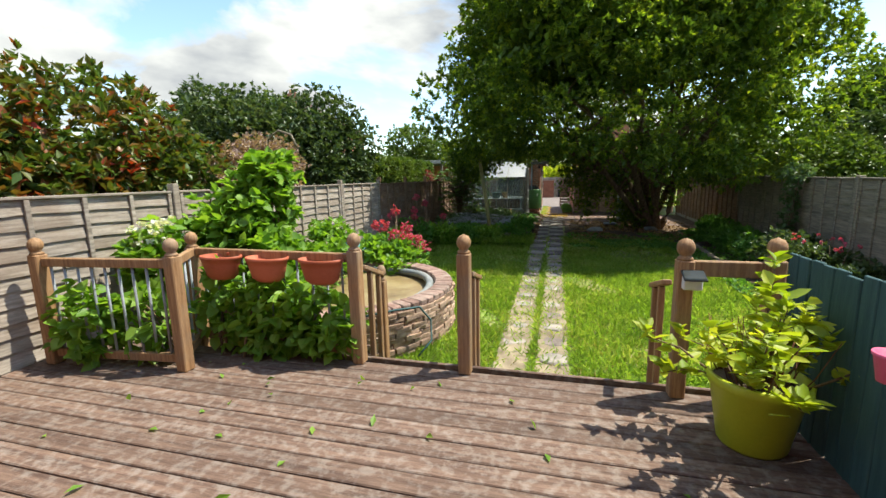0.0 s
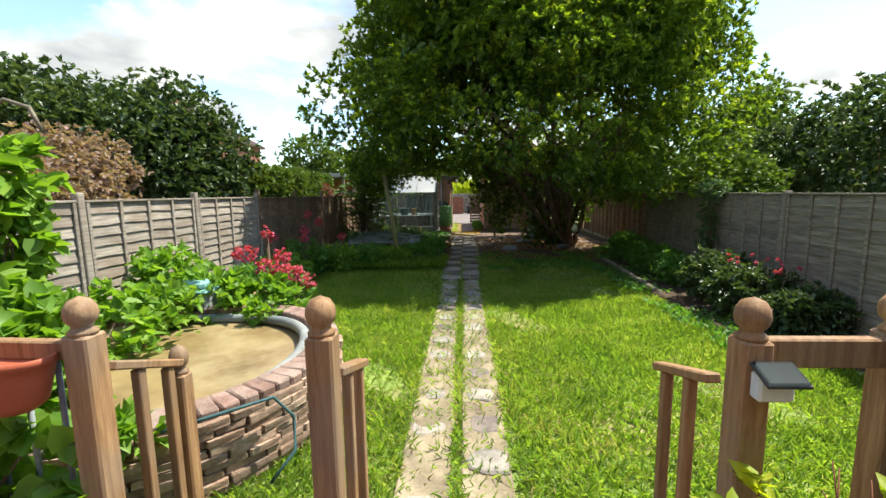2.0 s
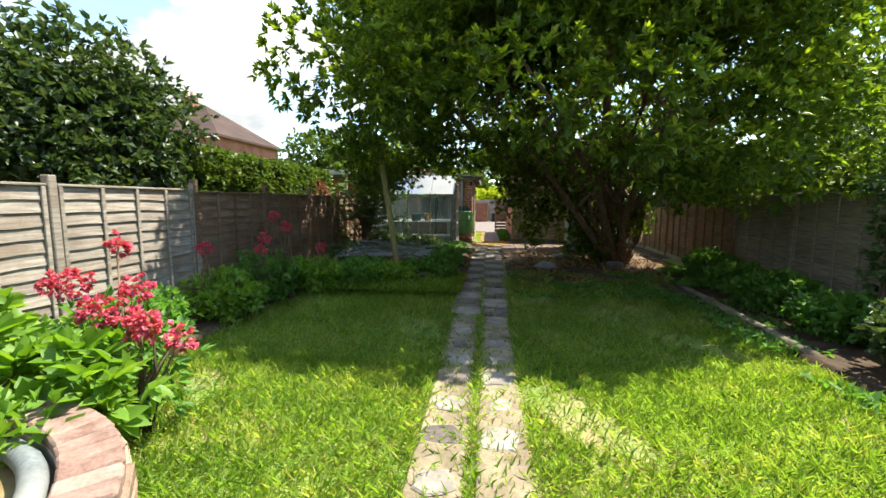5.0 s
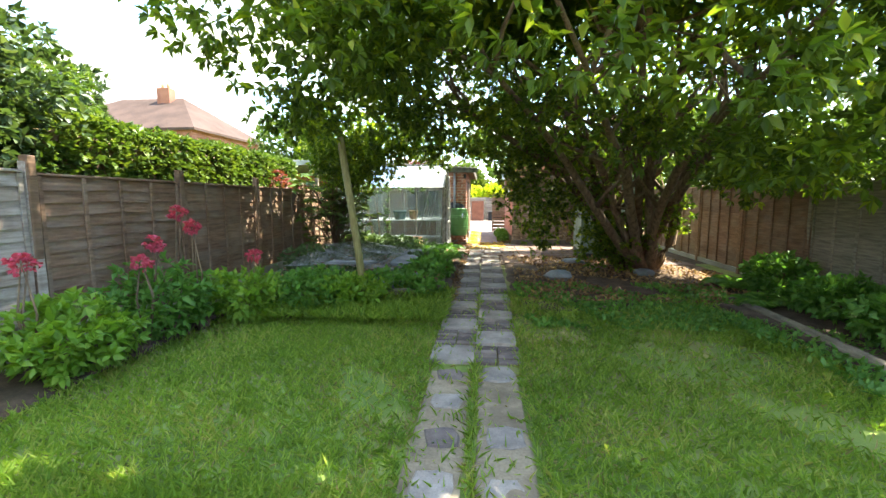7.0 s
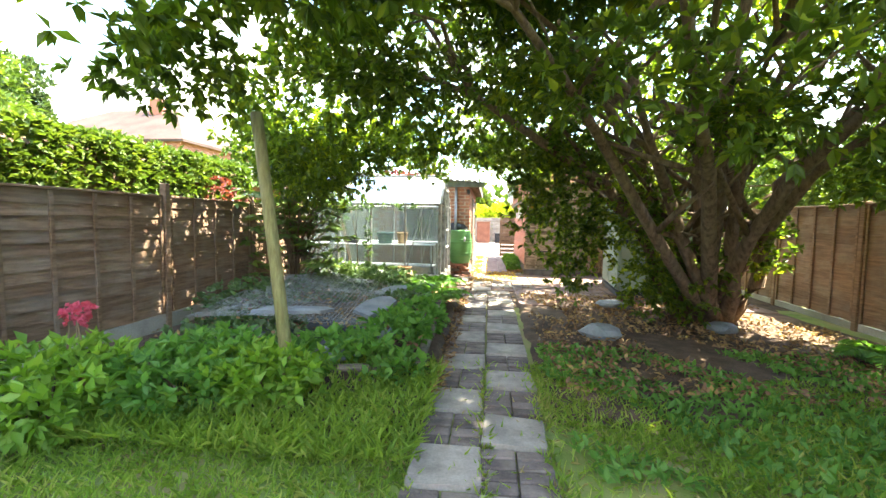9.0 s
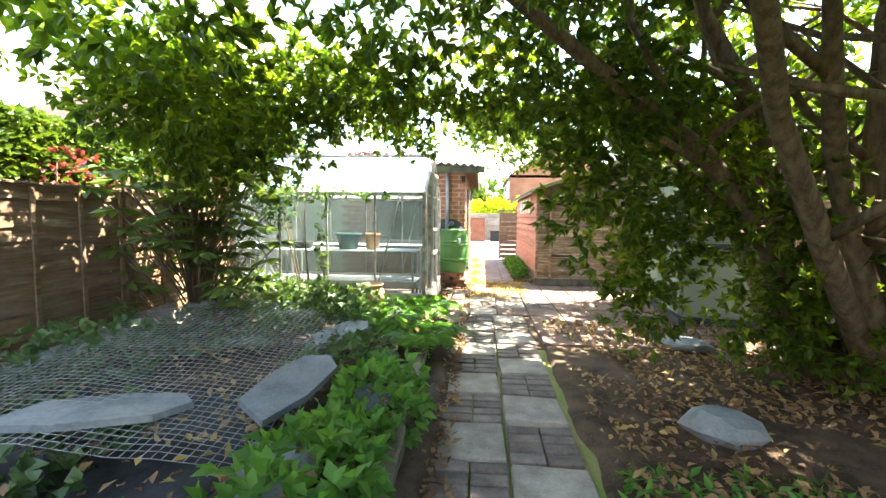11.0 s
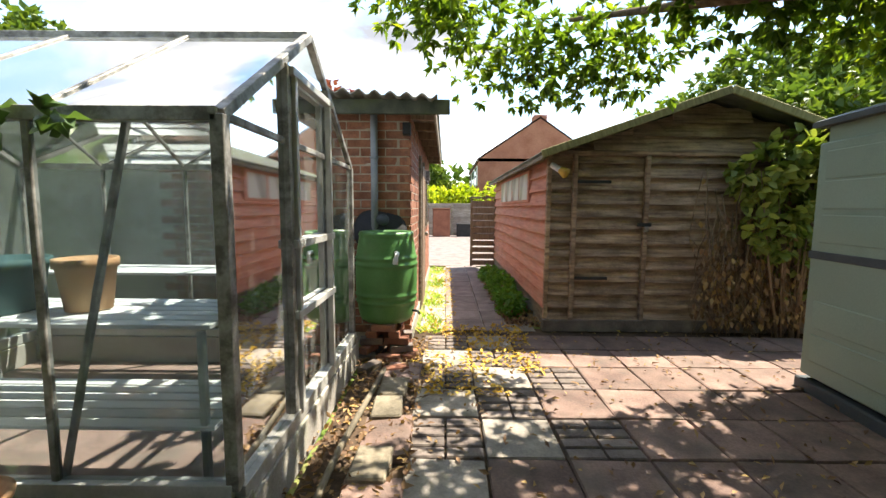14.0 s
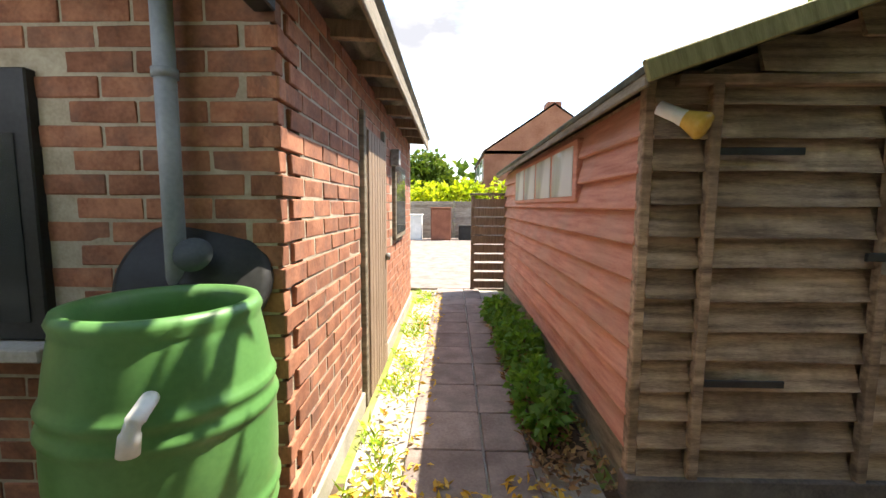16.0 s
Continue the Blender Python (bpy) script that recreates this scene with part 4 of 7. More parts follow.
def greenhouse():
    e = tagged(new("greenhouse"), "small aluminium greenhouse with dusty glass panes", "greenhouse")
    ym = (GY0 + GY1) / 2
    e.location = ((GX0 + GX1) / 2, ym, 0)
    off = Vector((-(GX0 + GX1) / 2, -ym, 0))

    def bar(name, a, b, r=0.018, mat=None):
        a, b = Vector(a) + off, Vector(b) + off
        d = b - a
        o = block(name, (a + b) / 2, (r * 2, r * 2, d.length), mat or M["alu"], e, 0.003)
        o.rotation_mode = 'QUATERNION'
        o.rotation_quaternion = d.to_track_quat('Z', 'Y')
        return o

    def pane(vs):
        vs = [Vector(p) + off for p in vs]
        nn = (vs[1] - vs[0]).cross(vs[2] - vs[0]).normalized() * 0.004
        k = len(vs)
        f = [tuple(range(k)), tuple(range(2 * k - 1, k - 1, -1))] + [(i, i + k, (i + 1) % k + k, (i + 1) % k) for i in range(k)]
        o = obj("pane", vs + [p + nn for p in vs], f, M["glass"], e)
        o.visible_shadow = False
        return o

    nb = 4
    xs = [GX0 + (GX1 - GX0) * i / nb for i in range(nb + 1)]
    for y in (GY0, GY1):
        bar("eave_bar", (GX0, y, GE), (GX1, y, GE), 0.026)
        bar("base_bar", (GX0, y, GB), (GX1, y, GB), 0.03, M["alu_light"])
        for x in xs:
            bar("glazing_bar", (x, y, GB), (x, y, GE), 0.014)
            bar("roof_bar", (x, y, GE), (x, ym, GR), 0.014)
        for i in range(nb):
            pane([(xs[i] + .015, y, GB), (xs[i + 1] - .015, y, GB), (xs[i + 1] - .015, y, GE), (xs[i] + .015, y, GE)])
            pane([(xs[i] + .015, y, GE), (xs[i + 1] - .015, y, GE), (xs[i + 1] - .015, ym, GR), (xs[i] + .015, ym, GR)])
    bar("ridge_bar", (GX0, ym, GR), (GX1, ym, GR), 0.025)
    bar("brace", (GX0 + 0.05, GY0 + 0.03, GE), (xs[1], GY0 + 0.03, GB), 0.012)
    bar("brace", (xs[3] + 0.35, GY0 + 0.03, GE), (xs[3], GY0 + 0.03, GB), 0.012)
    bar("brace", (xs[3] + 0.3, GY1 - 0.03, GE), (xs[3], GY1 - 0.03, GB), 0.012)
    for x in (GX0, GX1):
        bar("gable_bar", (x, GY0, GE), (x, ym, GR), 0.022)
        bar("gable_bar", (x, GY1, GE), (x, ym, GR), 0.022)
        for y in (GY0, GY1):
            bar("corner_bar", (x, y, GB), (x, y, GE), 0.026)
        bar("base_bar", (x, GY0, GB - 0.03), (x, GY1, GB - 0.03), 0.04, M["alu_light"])
    ds, de = 17.76, 18.5
    zt = GE + 0.42

    def roofz(y):
        return GE + (GR - GE) * (1 - abs(y - ym) / (ym - GY0))
    x = GX1
    for y in (ds, de):
        bar("door_bar", (x + 0.005, y, GB), (x + 0.005, y, roofz(y) - 0.02), 0.028, M["alu"])
        bar("door_bar", (x + 0.035, y + (0.05 if y == ds else -0.05), GB), (x + 0.035, y + (0.05 if y == ds else -0.05), 2.12), 0.018, M["alu_light"])
    for zz in (0.84, 1.22, 2.10):
        bar("door_rail", (x + 0.035, ds, zz), (x + 0.035, de, zz), 0.022, M["alu_light"])
    bar("gable_rail", (x, GY0, GE), (x, GY1, GE), 0.016)
    bar("brace", (x - 0.03, de + 0.05, GB), (x - 0.03, GY1 - .05, GE - 0.1), 0.012, M["alu_light"])
    for y0, y1 in ((GY0, ds), (ds, de), (de, GY1)):
        pane([(x, y0 + .02, GB), (x, y1 - .02, GB), (x, y1 - .02, min(GE, 1.75)), (x, y0 + .02, min(GE, 1.75))])
        pane([(x, y0 + .02, GE), (x, y1 - .02, GE), (x, y1 - .02, roofz(y1 - .02)), (x, y0 + .02, roofz(y0 + .02))])
        pane([(GX0, y0, GB), (GX0, y1, GB), (GX0, y1, roofz(y1)), (GX0, y0, roofz(y0))])
    # plinth
    block("plinth", Vector(((GX0 + GX1) / 2, GY0, GB / 2 - 0.02)) + off, (GX1 - GX0 + 0.1, 0.1, GB - 0.03), M["concrete"], e)
    block("plinth", Vector(((GX0 + GX1) / 2, GY1, GB / 2 - 0.02)) + off, (GX1 - GX0 + 0.1, 0.1, GB - 0.03), M["concrete"], e)
    block("plinth", Vector((GX1, ym, GB / 2 - 0.04)) + off, (0.1, GY1 - GY0 - 0.1, GB - 0.07), M["concrete"], e)
    block("plinth", Vector((GX0, ym, GB / 2 - 0.04)) + off, (0.1, GY1 - GY0 - 0.1, GB - 0.07), M["concrete"], e)
    block("floor", (0, 0, 0.02), (GX1 - GX0 - 0.12, GY1 - GY0 - 0.12, 0.05), M["slab_red"], e)
    return e


greenhouse()

# ---------- big evergreen tree ----------
def big_tree():
    e = tagged(new("evergreen_tree"), "huge spreading evergreen tree with glossy leaf rosettes", "tree")
    base = Vector((3.1, 15.45, 0))
    e.location = base
    rr = random.Random(31)
    rng = np.random.default_rng(31)
    C, R = np.array([1.6, 12.7, 4.6]), np.array([4.3, 3.3, 3.5])
    blobs = []
    for i in range(210):
        d = unit(rng.normal(size=(1, 3)))[0]
        if d[2] < -0.5:
            d[2] *= -0.4
            d = d / np.linalg.norm(d)
        r = rng.uniform(0.42, 0.8)
        c = C + d * R * rng.uniform(0.86, 1.04)
        if c[2] < 2.75:
            c[2] = 2.75 + 0.35 * rng.random()
        blobs.append((*c, r * 1.1, r * 1.1, r * 0.85))
    # skirts, lobes and hanging boughs
    blobs += [(-2.6, 10.4, 3.6, 0.9, 0.9, 0.8), (-2.3, 10.9, 2.9, 0.7, 0.7, 0.5), (-1.5, 9.8, 3.1, 0.8, 0.7, 0.7), (0.4, 9.4, 2.9, 0.9, 0.7, 0.7),
              (1.6, 9.3, 2.7, 0.9, 0.7, 0.7), (2.8, 9.6, 2.4, 0.9, 0.7, 0.7), (3.9, 9.9, 2.5, 0.9, 0.8, 0.9), (4.7, 10.4, 2.9, 0.9, 0.8, 0.9), (5.4, 11.2, 3.6, 1.0, 1.0, 1.0),
              (2.6, 10.3, 2.0, 0.7, 0.5, 0.5), (3.7, 10.6, 1.9, 0.7, 0.6, 0.5), (-0.5, 17.2, 3.3, 0.9, 0.7, 0.45), (0.5, 18.0, 3.5, 1.0, 0.7, 0.45), (-2.4, 15.6, 2.9, 0.9, 0.8, 0.5),
              (-1.6, 16.3, 2.75, 0.6, 0.5, 0.4), (-2.6, 13.8, 2.9, 0.9, 0.8, 0.6), (2.2, 18.2, 3.4, 1.0, 0.7, 0.5), (3.6, 17.6, 3.0, 0.8, 0.8, 0.6), (3.3, 15.9, 2.3, 0.6, 0.5, 0.6),
              (-0.9, 14.6, 3.0, 0.8, 0.7, 0.35), (0.4, 15.6, 2.9, 0.7, 0.6, 0.3),
              (0.8, 12.0, 2.5, 0.7, 0.5, 0.4), (1.7, 11.6, 2.3, 0.8, 0.5, 0.45)]
    blobs += [(1.2, 16.6, 4.0, 1.0, 0.9, 0.6), (2.4, 16.8, 4.2, 1.0, 0.9, 0.6), (0.5, 16.0, 4.3, 1.0, 0.9, 0.6), (3.4, 17.0, 4.0, 1.0, 0.9, 0.6), (2.0, 17.6, 4.2, 0.9, 0.7, 0.5),
              (3.0, 18.2, 4.1, 0.9, 0.7, 0.5), (4.2, 16.0, 4.2, 0.9, 0.9, 0.8), (1.2, 15.6, 3.6, 0.9, 0.7, 0.4), (4.4, 17.6, 3.6, 0.8, 0.8, 0.6)]
    P, D = blob_points(blobs, 23500, 0.4, 0.12, 32)
    # paler rosettes on upward clump sides, coloured as if the sun caught them
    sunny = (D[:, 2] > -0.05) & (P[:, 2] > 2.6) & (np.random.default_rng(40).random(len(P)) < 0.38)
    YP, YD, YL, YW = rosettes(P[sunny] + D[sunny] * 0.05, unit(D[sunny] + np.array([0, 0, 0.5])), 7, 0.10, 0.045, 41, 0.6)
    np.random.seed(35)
    leaves("sunlit_leaves", YP - np.array(base), YD, YL, YW, M["leaf_sunlit"], e, droop=0.05)
    D = unit(D + np.array([0, 0, 0.45]))
    PP, DD, LL, WW = rosettes(P, D, 8, 0.122, 0.055, 33, 0.75)
    np.random.seed(33)
    leaves("leaves", PP - np.array(base), DD, LL, WW, M["leaf_tree"], e, droop=0.1)
    boughs = [(0.45, 14.5, 1.7, 0.4, 0.3, 0.6), (0.9, 14.9, 1.5, 0.5, 0.25, 0.7), (1.4, 15.2, 1.4, 0.5, 0.3, 0.6), (0.7, 14.7, 2.3, 0.7, 0.4, 0.45), (1.0, 14.8, 0.8, 0.35, 0.3, 0.4),
              (-2.6, 15.5, 2.3, 0.8, 0.5, 0.6), (-3.2, 15.1, 2.5, 0.7, 0.5, 0.6), (-1.9, 15.8, 2.65, 0.6, 0.45, 0.35), (-2.3, 15.7, 2.8, 0.7, 0.5, 0.5), (-3.3, 14.6, 2.7, 0.7, 0.6, 0.6), (1.9, 14.8, 1.6, 0.6, 0.5, 0.6), (2.6, 14.9, 0.8, 0.65, 0.5, 0.7), (2.2, 15.1, 0.6, 0.5, 0.4, 0.5), (3.4, 14.8, 1.2, 0.5, 0.4, 0.5),
              (-1.2, 15.3, 2.6, 0.9, 0.6, 0.3), (0.0, 15.5, 2.55, 0.8, 0.6, 0.3), (1.3, 15.3, 2.5, 0.8, 0.6, 0.35), (2.1, 15.8, 2.3, 0.6, 0.6, 0.4), (-2.7, 14.5, 2.3, 0.8, 0.8, 0.5), (-3.1, 15.3, 2.1, 0.6, 0.6, 0.5),
              (0.6, 17.6, 2.9, 1.2, 0.6, 0.35), (-1.3, 16.4, 2.45, 0.5, 0.4, 0.3), (-2.4, 11.6, 2.5, 0.6, 0.6, 0.35), (-1.2, 12.6, 2.7, 0.8, 0.7, 0.35), (0.3, 13.2, 2.8, 0.8, 0.7, 0.3), (3.2, 12.0, 1.9, 0.7, 0.6, 0.5), (2.6, 18.6, 2.9, 0.9, 0.5, 0.4), (0.35, 19.5, 2.75, 0.75, 0.4, 0.42), (1.05, 19.2, 2.7, 0.6, 0.4, 0.42), (-0.4, 19.0, 3.0, 0.6, 0.4, 0.35), (-0.2, 18.0, 2.9, 0.7, 0.5, 0.3), (1.6, 18.4, 2.9, 0.7, 0.5, 0.4), (3.3, 18.9, 2.9, 0.7, 0.5, 0.5),
              (4.2, 12.4, 2.0, 0.6, 0.7, 0.6), (4.3, 14.0, 2.2, 0.6, 0.8, 0.6), (2.4, 13.2, 2.5, 0.8, 0.7, 0.4)]
    P, D = blob_points(boughs, 8200, 0.75, 0.35, 36)
    PP, DD, LL, WW = rosettes(P, unit(D + np.array([0, 0, 0.2])), 8, 0.094, 0.043, 37, 0.85)
    np.random.seed(34)
    leaves("low_boughs", PP - np.array(base), DD, LL, WW, M["leaf_tree"], e, droop=0.1)
    rng2 = np.random.default_rng(38)
    m = 15000
    d = unit(rng2.normal(size=(m, 3)))
    d[:, 2] = np.abs(d[:, 2]) * 0.95 - 0.1
    P = C + d * R * rng2.uniform(0.5, 0.95, (m, 1))
    leaves("inner_leaves", P - np.array(base), rng2.normal(size=(m, 3)), np.full((m, 1), 0.26), np.full((m, 1), 0.13), M["leaf_tree"], e)
    # trunk and limbs
    stems = []
    targets = [(-1.6, 11.0, 3.6), (-2.0, 13.4, 3.4), (0.3, 10.0, 3.4), (1.4, 11.2, 5.6), (2.9, 10.4, 3.2), (4.6, 11.2, 3.6), (3.8, 13.6, 6.0), (1.0, 16.6, 3.4), (2.6, 17.4, 3.6), (-0.2, 14.4, 4.6), (4.6, 15.6, 4.4), (2.0, 13.0, 6.6), (0.7, 19.3, 3.0), (0.9, 14.4, 2.0), (0.4, 12.6, 3.2), (2.2, 12.2, 3.0), (4.4, 13.2, 3.4)]
    for i, t in enumerate(targets):
        t = Vector(t) - base
        a = 2 * math.pi * i / len(targets)
        foot = Vector((0.26 * math.cos(a), 0.26 * math.sin(a), -0.05))
        k1 = foot + Vector((t.x * 0.17, t.y * 0.17, 0.55 + 0.3 * rr.random()))
        k2 = Vector((t.x * 0.34, t.y * 0.34, 0.95 + 0.3 * t.z)) + Vector((rr.uniform(-.2, .2), rr.uniform(-.2, .2), 0))
        k3 = Vector((t.x * 0.68, t.y * 0.68, 0.75 * t.z + 0.45)) + Vector((rr.uniform(-.25, .25), rr.uniform(-.25, .25), 0))
        pts = [foot, foot.lerp(k1, .5), k1, k1.lerp(k2, .5) + Vector((rr.uniform(-.06, .06), rr.uniform(-.06, .06), 0.03)), k2, k2.lerp(k3, .5) + Vector((0, 0, rr.uniform(-.1, .12))), k3, t]
        w = rr.uniform(0.8, 1.15)
        stems.append((pts, [0.15 * w, 0.12 * w, 0.10 * w, 0.088 * w, 0.075 * w, 0.058 * w, 0.042 * w, 0.018]))
        for q in range(8):
            p0 = pts[rr.choice((3, 4, 5, 6))]
            p1 = p0 + Vector((rr.uniform(-1, 1), rr.uniform(-1, 1), rr.uniform(0.1, 1.0)))
            p2 = p1 + Vector((rr.uniform(-.6, .6), rr.uniform(-.6, .6), rr.uniform(-.1, .6)))
            stems.append(([p0, p0.lerp(p1, .5) + Vector((rr.uniform(-.1, .1), rr.uniform(-.1, .1), 0)), p1, p2], [0.04, 0.032, 0.022, 0.008]))
    tubes("trunk", stems, M["bark"], e, 9)
    return e


big_tree()


# ---------- deck things ----------
def lime_pot():
    e = tagged(new("potted_shrub"), "large lime-green pot with a yellow-green leafy shrub", "potted plant")
    e.location = (1.06, 2.44, 0.34)
    e.scale = (0.88, 0.88, 0.92)
    lathe("pot", [(0, 0), (0.17, 0), (0.185, 0.02), (0.245, 0.36), (0.265, 0.38), (0.27, 0.43), (0.25, 0.435), (0.235, 0.38), (0.0, 0.36)], M["lime"], e, 36)
    lathe("soil", [(0, 0.385), (0.235, 0.38)], M["soil"], e, 24)
    tubes("pot_handle", [([(-0.05, -0.28, 0.33), (-0.03, -0.295, 0.34), (0.03, -0.295, 0.34), (0.05, -0.28, 0.33)], 0.006)], M["lime"], e, 6)
    rng = np.random.default_rng(5)
    rr = random.Random(5)
    runs, P, D = [], [], []
    for i in range(21):
        a, lean = rr.uniform(0, 6.28), rr.uniform(0.15, 0.62)
        top = Vector((math.cos(a) * lean, math.sin(a) * lean, rr.uniform(0.62, 1.12) - lean * 0.5))
        foot = Vector((top.x * 0.3, top.y * 0.3, 0.37))
        runs.append(([foot, foot.lerp(top, .55) + Vector((0, 0, .05)), top], [0.008, 0.006, 0.003]))
        for t in np.linspace(0.42, 1.0, 6):
            q = foot.lerp(top, t)
            for k in range(3 if t < 1 else 8):
                P.append(q + Vector((0, 0, 0.01 * k)))
                aa = rr.uniform(0, 6.28)
                D.append((math.cos(aa), math.sin(aa), rr.uniform(0.1, 0.9)))
    tubes("stems", runs, M["bark"], e, 6)
    n = len(P)
    s = rng.uniform(0.6, 1.2, (n, 1))
    np.random.seed(5)
    leaves("leaves", np.array(P), np.array(D), 0.105 * s, 0.056 * s, M["leaf_bright"], e, broad=True)
    twigs = []
    for i in range(40):
        x, y = rr.uniform(-.16, .16), rr.uniform(-.16, .16)
        twigs.append(([(x, y, 0.37), (x * 1.3 + rr.uniform(-.04, .04), y * 1.3, 0.5), (x * 1.6 + rr.uniform(-.08, .08), y * 1.6, rr.uniform(0.55, 0.78))], [0.004, 0.003, 0.002]))
    tagged(tubes("dry_twigs", twigs, M["brown"], e, 4), kind="stuff")


lime_pot()


def trough(x, y):
    """A half-round plastic trough hooked on the railing."""
    e = new("railing_planter")
    e.location = (x, y, 1.0)
    v, f = [], []
    prof = [(0.10, 0.0), (0.14, 0.03), (0.165, 0.12), (0.178, 0.17), (0.188, 0.172), (0.19, 0.20), (0.178, 0.20), (0.165, 0.17), (0.0, 0.16)]
    seg = 24
    for i in range(seg):
        a = 2 * math.pi * i / seg
        for r, z in prof:
            v.append((r * math.cos(a), r * math.sin(a) * 0.62, z))
    m = len(prof)
    for i in range(seg):
        j = (i + 1) % seg
        for k in range(m - 1):
            f.append((i * m + k, j * m + k, j * m + k + 1, i * m + k + 1))
    f.append(tuple(i * m for i in range(seg - 1, -1, -1)))
    obj("bowl", v, f, M["terracotta"], e, True)
    block("hook", (0, 0.11, 0.2), (0.03, 0.06, 0.02), M["terracotta"], e, 0.003)
    return tagged(e, "terracotta-coloured plastic planter hung on the deck railing", "planter", "railing planters")


for x in (-2.70, -2.25, -1.76):
    trough(x, 2.87)


def wall_pot(x, y, z):
    e = new("hanging_pot")
    e.location = (x, y, z)
    e.scale = (0.68, 0.68, 0.75)
    lathe("pot", [(0, 0), (0.055, 0), (0.08, 0.13), (0.088, 0.135), (0.088, 0.15), (0.078, 0.15), (0.05, 0.02), (0, 0.02)], M["pink"], e, 20)
    return tagged(e, "small pink plastic pot hung on the green fence", "pot", "pink pots")


wall_pot(1.21, 1.82, 1.02)
wall_pot(1.25, 1.70, 0.97)
h = tubes("pot_holder", [([(1.36, 1.84, 1.22), (1.33, 1.84, 1.25), (1.28, 1.85, 1.24), (1.26, 1.86, 1.10), (1.26, 1.84, 1.02)], 0.008)], M["white"], None, 8)
tagged(h, "white metal hook holding pots on the fence", "hook")


def solar_light():
    e = tagged(new("solar_light"), "small black and white solar lamp on a deck post", "lamp")
    e.location = (0.83, 2.83, 1.13)
    block("body", (0, 0, 0), (0.11, 0.05, 0.09), M["white"], e, 0.008)
    o = block("panel", (0, -0.03, 0.055), (0.12, 0.09, 0.012), M["window_glass"], e, 0.003)
    o.rotation_euler = (radians(25), 0, 0)
    o = block("panel_frame", (0, -0.028, 0.048), (0.13, 0.10, 0.012), M["black"], e, 0.003)
    o.rotation_euler = (radians(25), 0, 0)


solar_light()
shrub("railing_vine", [(-2.7, 2.93, 0.75, 0.35, 0.13, 0.36), (-2.25, 2.93, 0.72, 0.4, 0.13, 0.36), (-1.8, 2.93, 0.66, 0.3, 0.12, 0.32), (-3.3, 2.6, 0.66, 0.4, 0.14, 0.3), (-3.7, 2.42, 0.7, 0.3, 0.12, 0.32), (-2.2, 2.95, 0.5, 0.7, 0.14, 0.2)],
      430, 3, 0.088, 0.068, M["leaf_vine"], "broad-leaved green vine climbing through the deck railing", "vine", 41, up=-0.3, stems=10, broad=True)
shrub("climbing_bean", [(-3.4, 3.75, 1.0, 0.45, 0.4, 0.7), (-3.1, 3.9, 1.5, 0.38, 0.35, 0.45), (-3.0, 3.65, 0.9, 0.4, 0.35, 0.55), (-2.7, 3.7, 0.75, 0.4, 0.35, 0.45), (-3.0, 4.0, 1.85, 0.26, 0.26, 0.25), (-3.75, 3.3, 1.0, 0.35, 0.35, 0.42)],
      1150, 4, 0.092, 0.072, M["leaf_vine"], "tall mound of bright green climbing leaves", "climbing plant", 43, up=-0.1, broad=True)
shrub("white_flower_bush", [(-3.75, 3.2, 1.32, 0.25, 0.25, 0.16)], 26, 6, 0.04, 0.04, M["flower_white"], "small white flowers among leaves", "flowers", 44, stems=1)
shrub("pond_weeds", [(-3.4, 5.2, 0.5, 0.6, 0.8, 0.4), (-3.0, 6.1, 0.55, 0.5, 0.4, 0.35), (-3.7, 4.6, 0.6, 0.4, 0.5, 0.4), (-2.5, 6.25, 0.5, 0.5, 0.25, 0.3), (-3.7, 6.4, 0.6, 0.4, 0.5, 0.5)],
      800, 4, 0.11, 0.06, M["leaf_vine"], "green weeds crowding the edge of the pond", "weeds", 45, broad=True)
shrub("valerian", [(-2.75, 6.75, 0.5, 0.35, 0.3, 0.4), (-2.35, 6.7, 0.45, 0.3, 0.3, 0.35)], 160, 4, 0.09, 0.03, M["leaf_fern"], "leafy green valerian clump beside the pond", "plant", 46, stems=8)
shrub("valerian_flowers", [(-2.9, 6.7, 1.0, 0.14, 0.12, 0.10), (-2.55, 6.6, 0.86, 0.16, 0.12, 0.10), (-2.25, 6.55, 0.80, 0.15, 0.12, 0.10), (-2.45, 6.75, 0.98, 0.1, 0.1, 0.08), (-2.1, 6.7, 0.66, 0.1, 0.1, 0.08), (-2.7, 6.9, 1.25, 0.06, 0.06, 0.08)],
      150, 7, 0.032, 0.026, M["flower_red"], "clusters of crimson valerian flowers on stalks", "flowers", 47, stems=9)


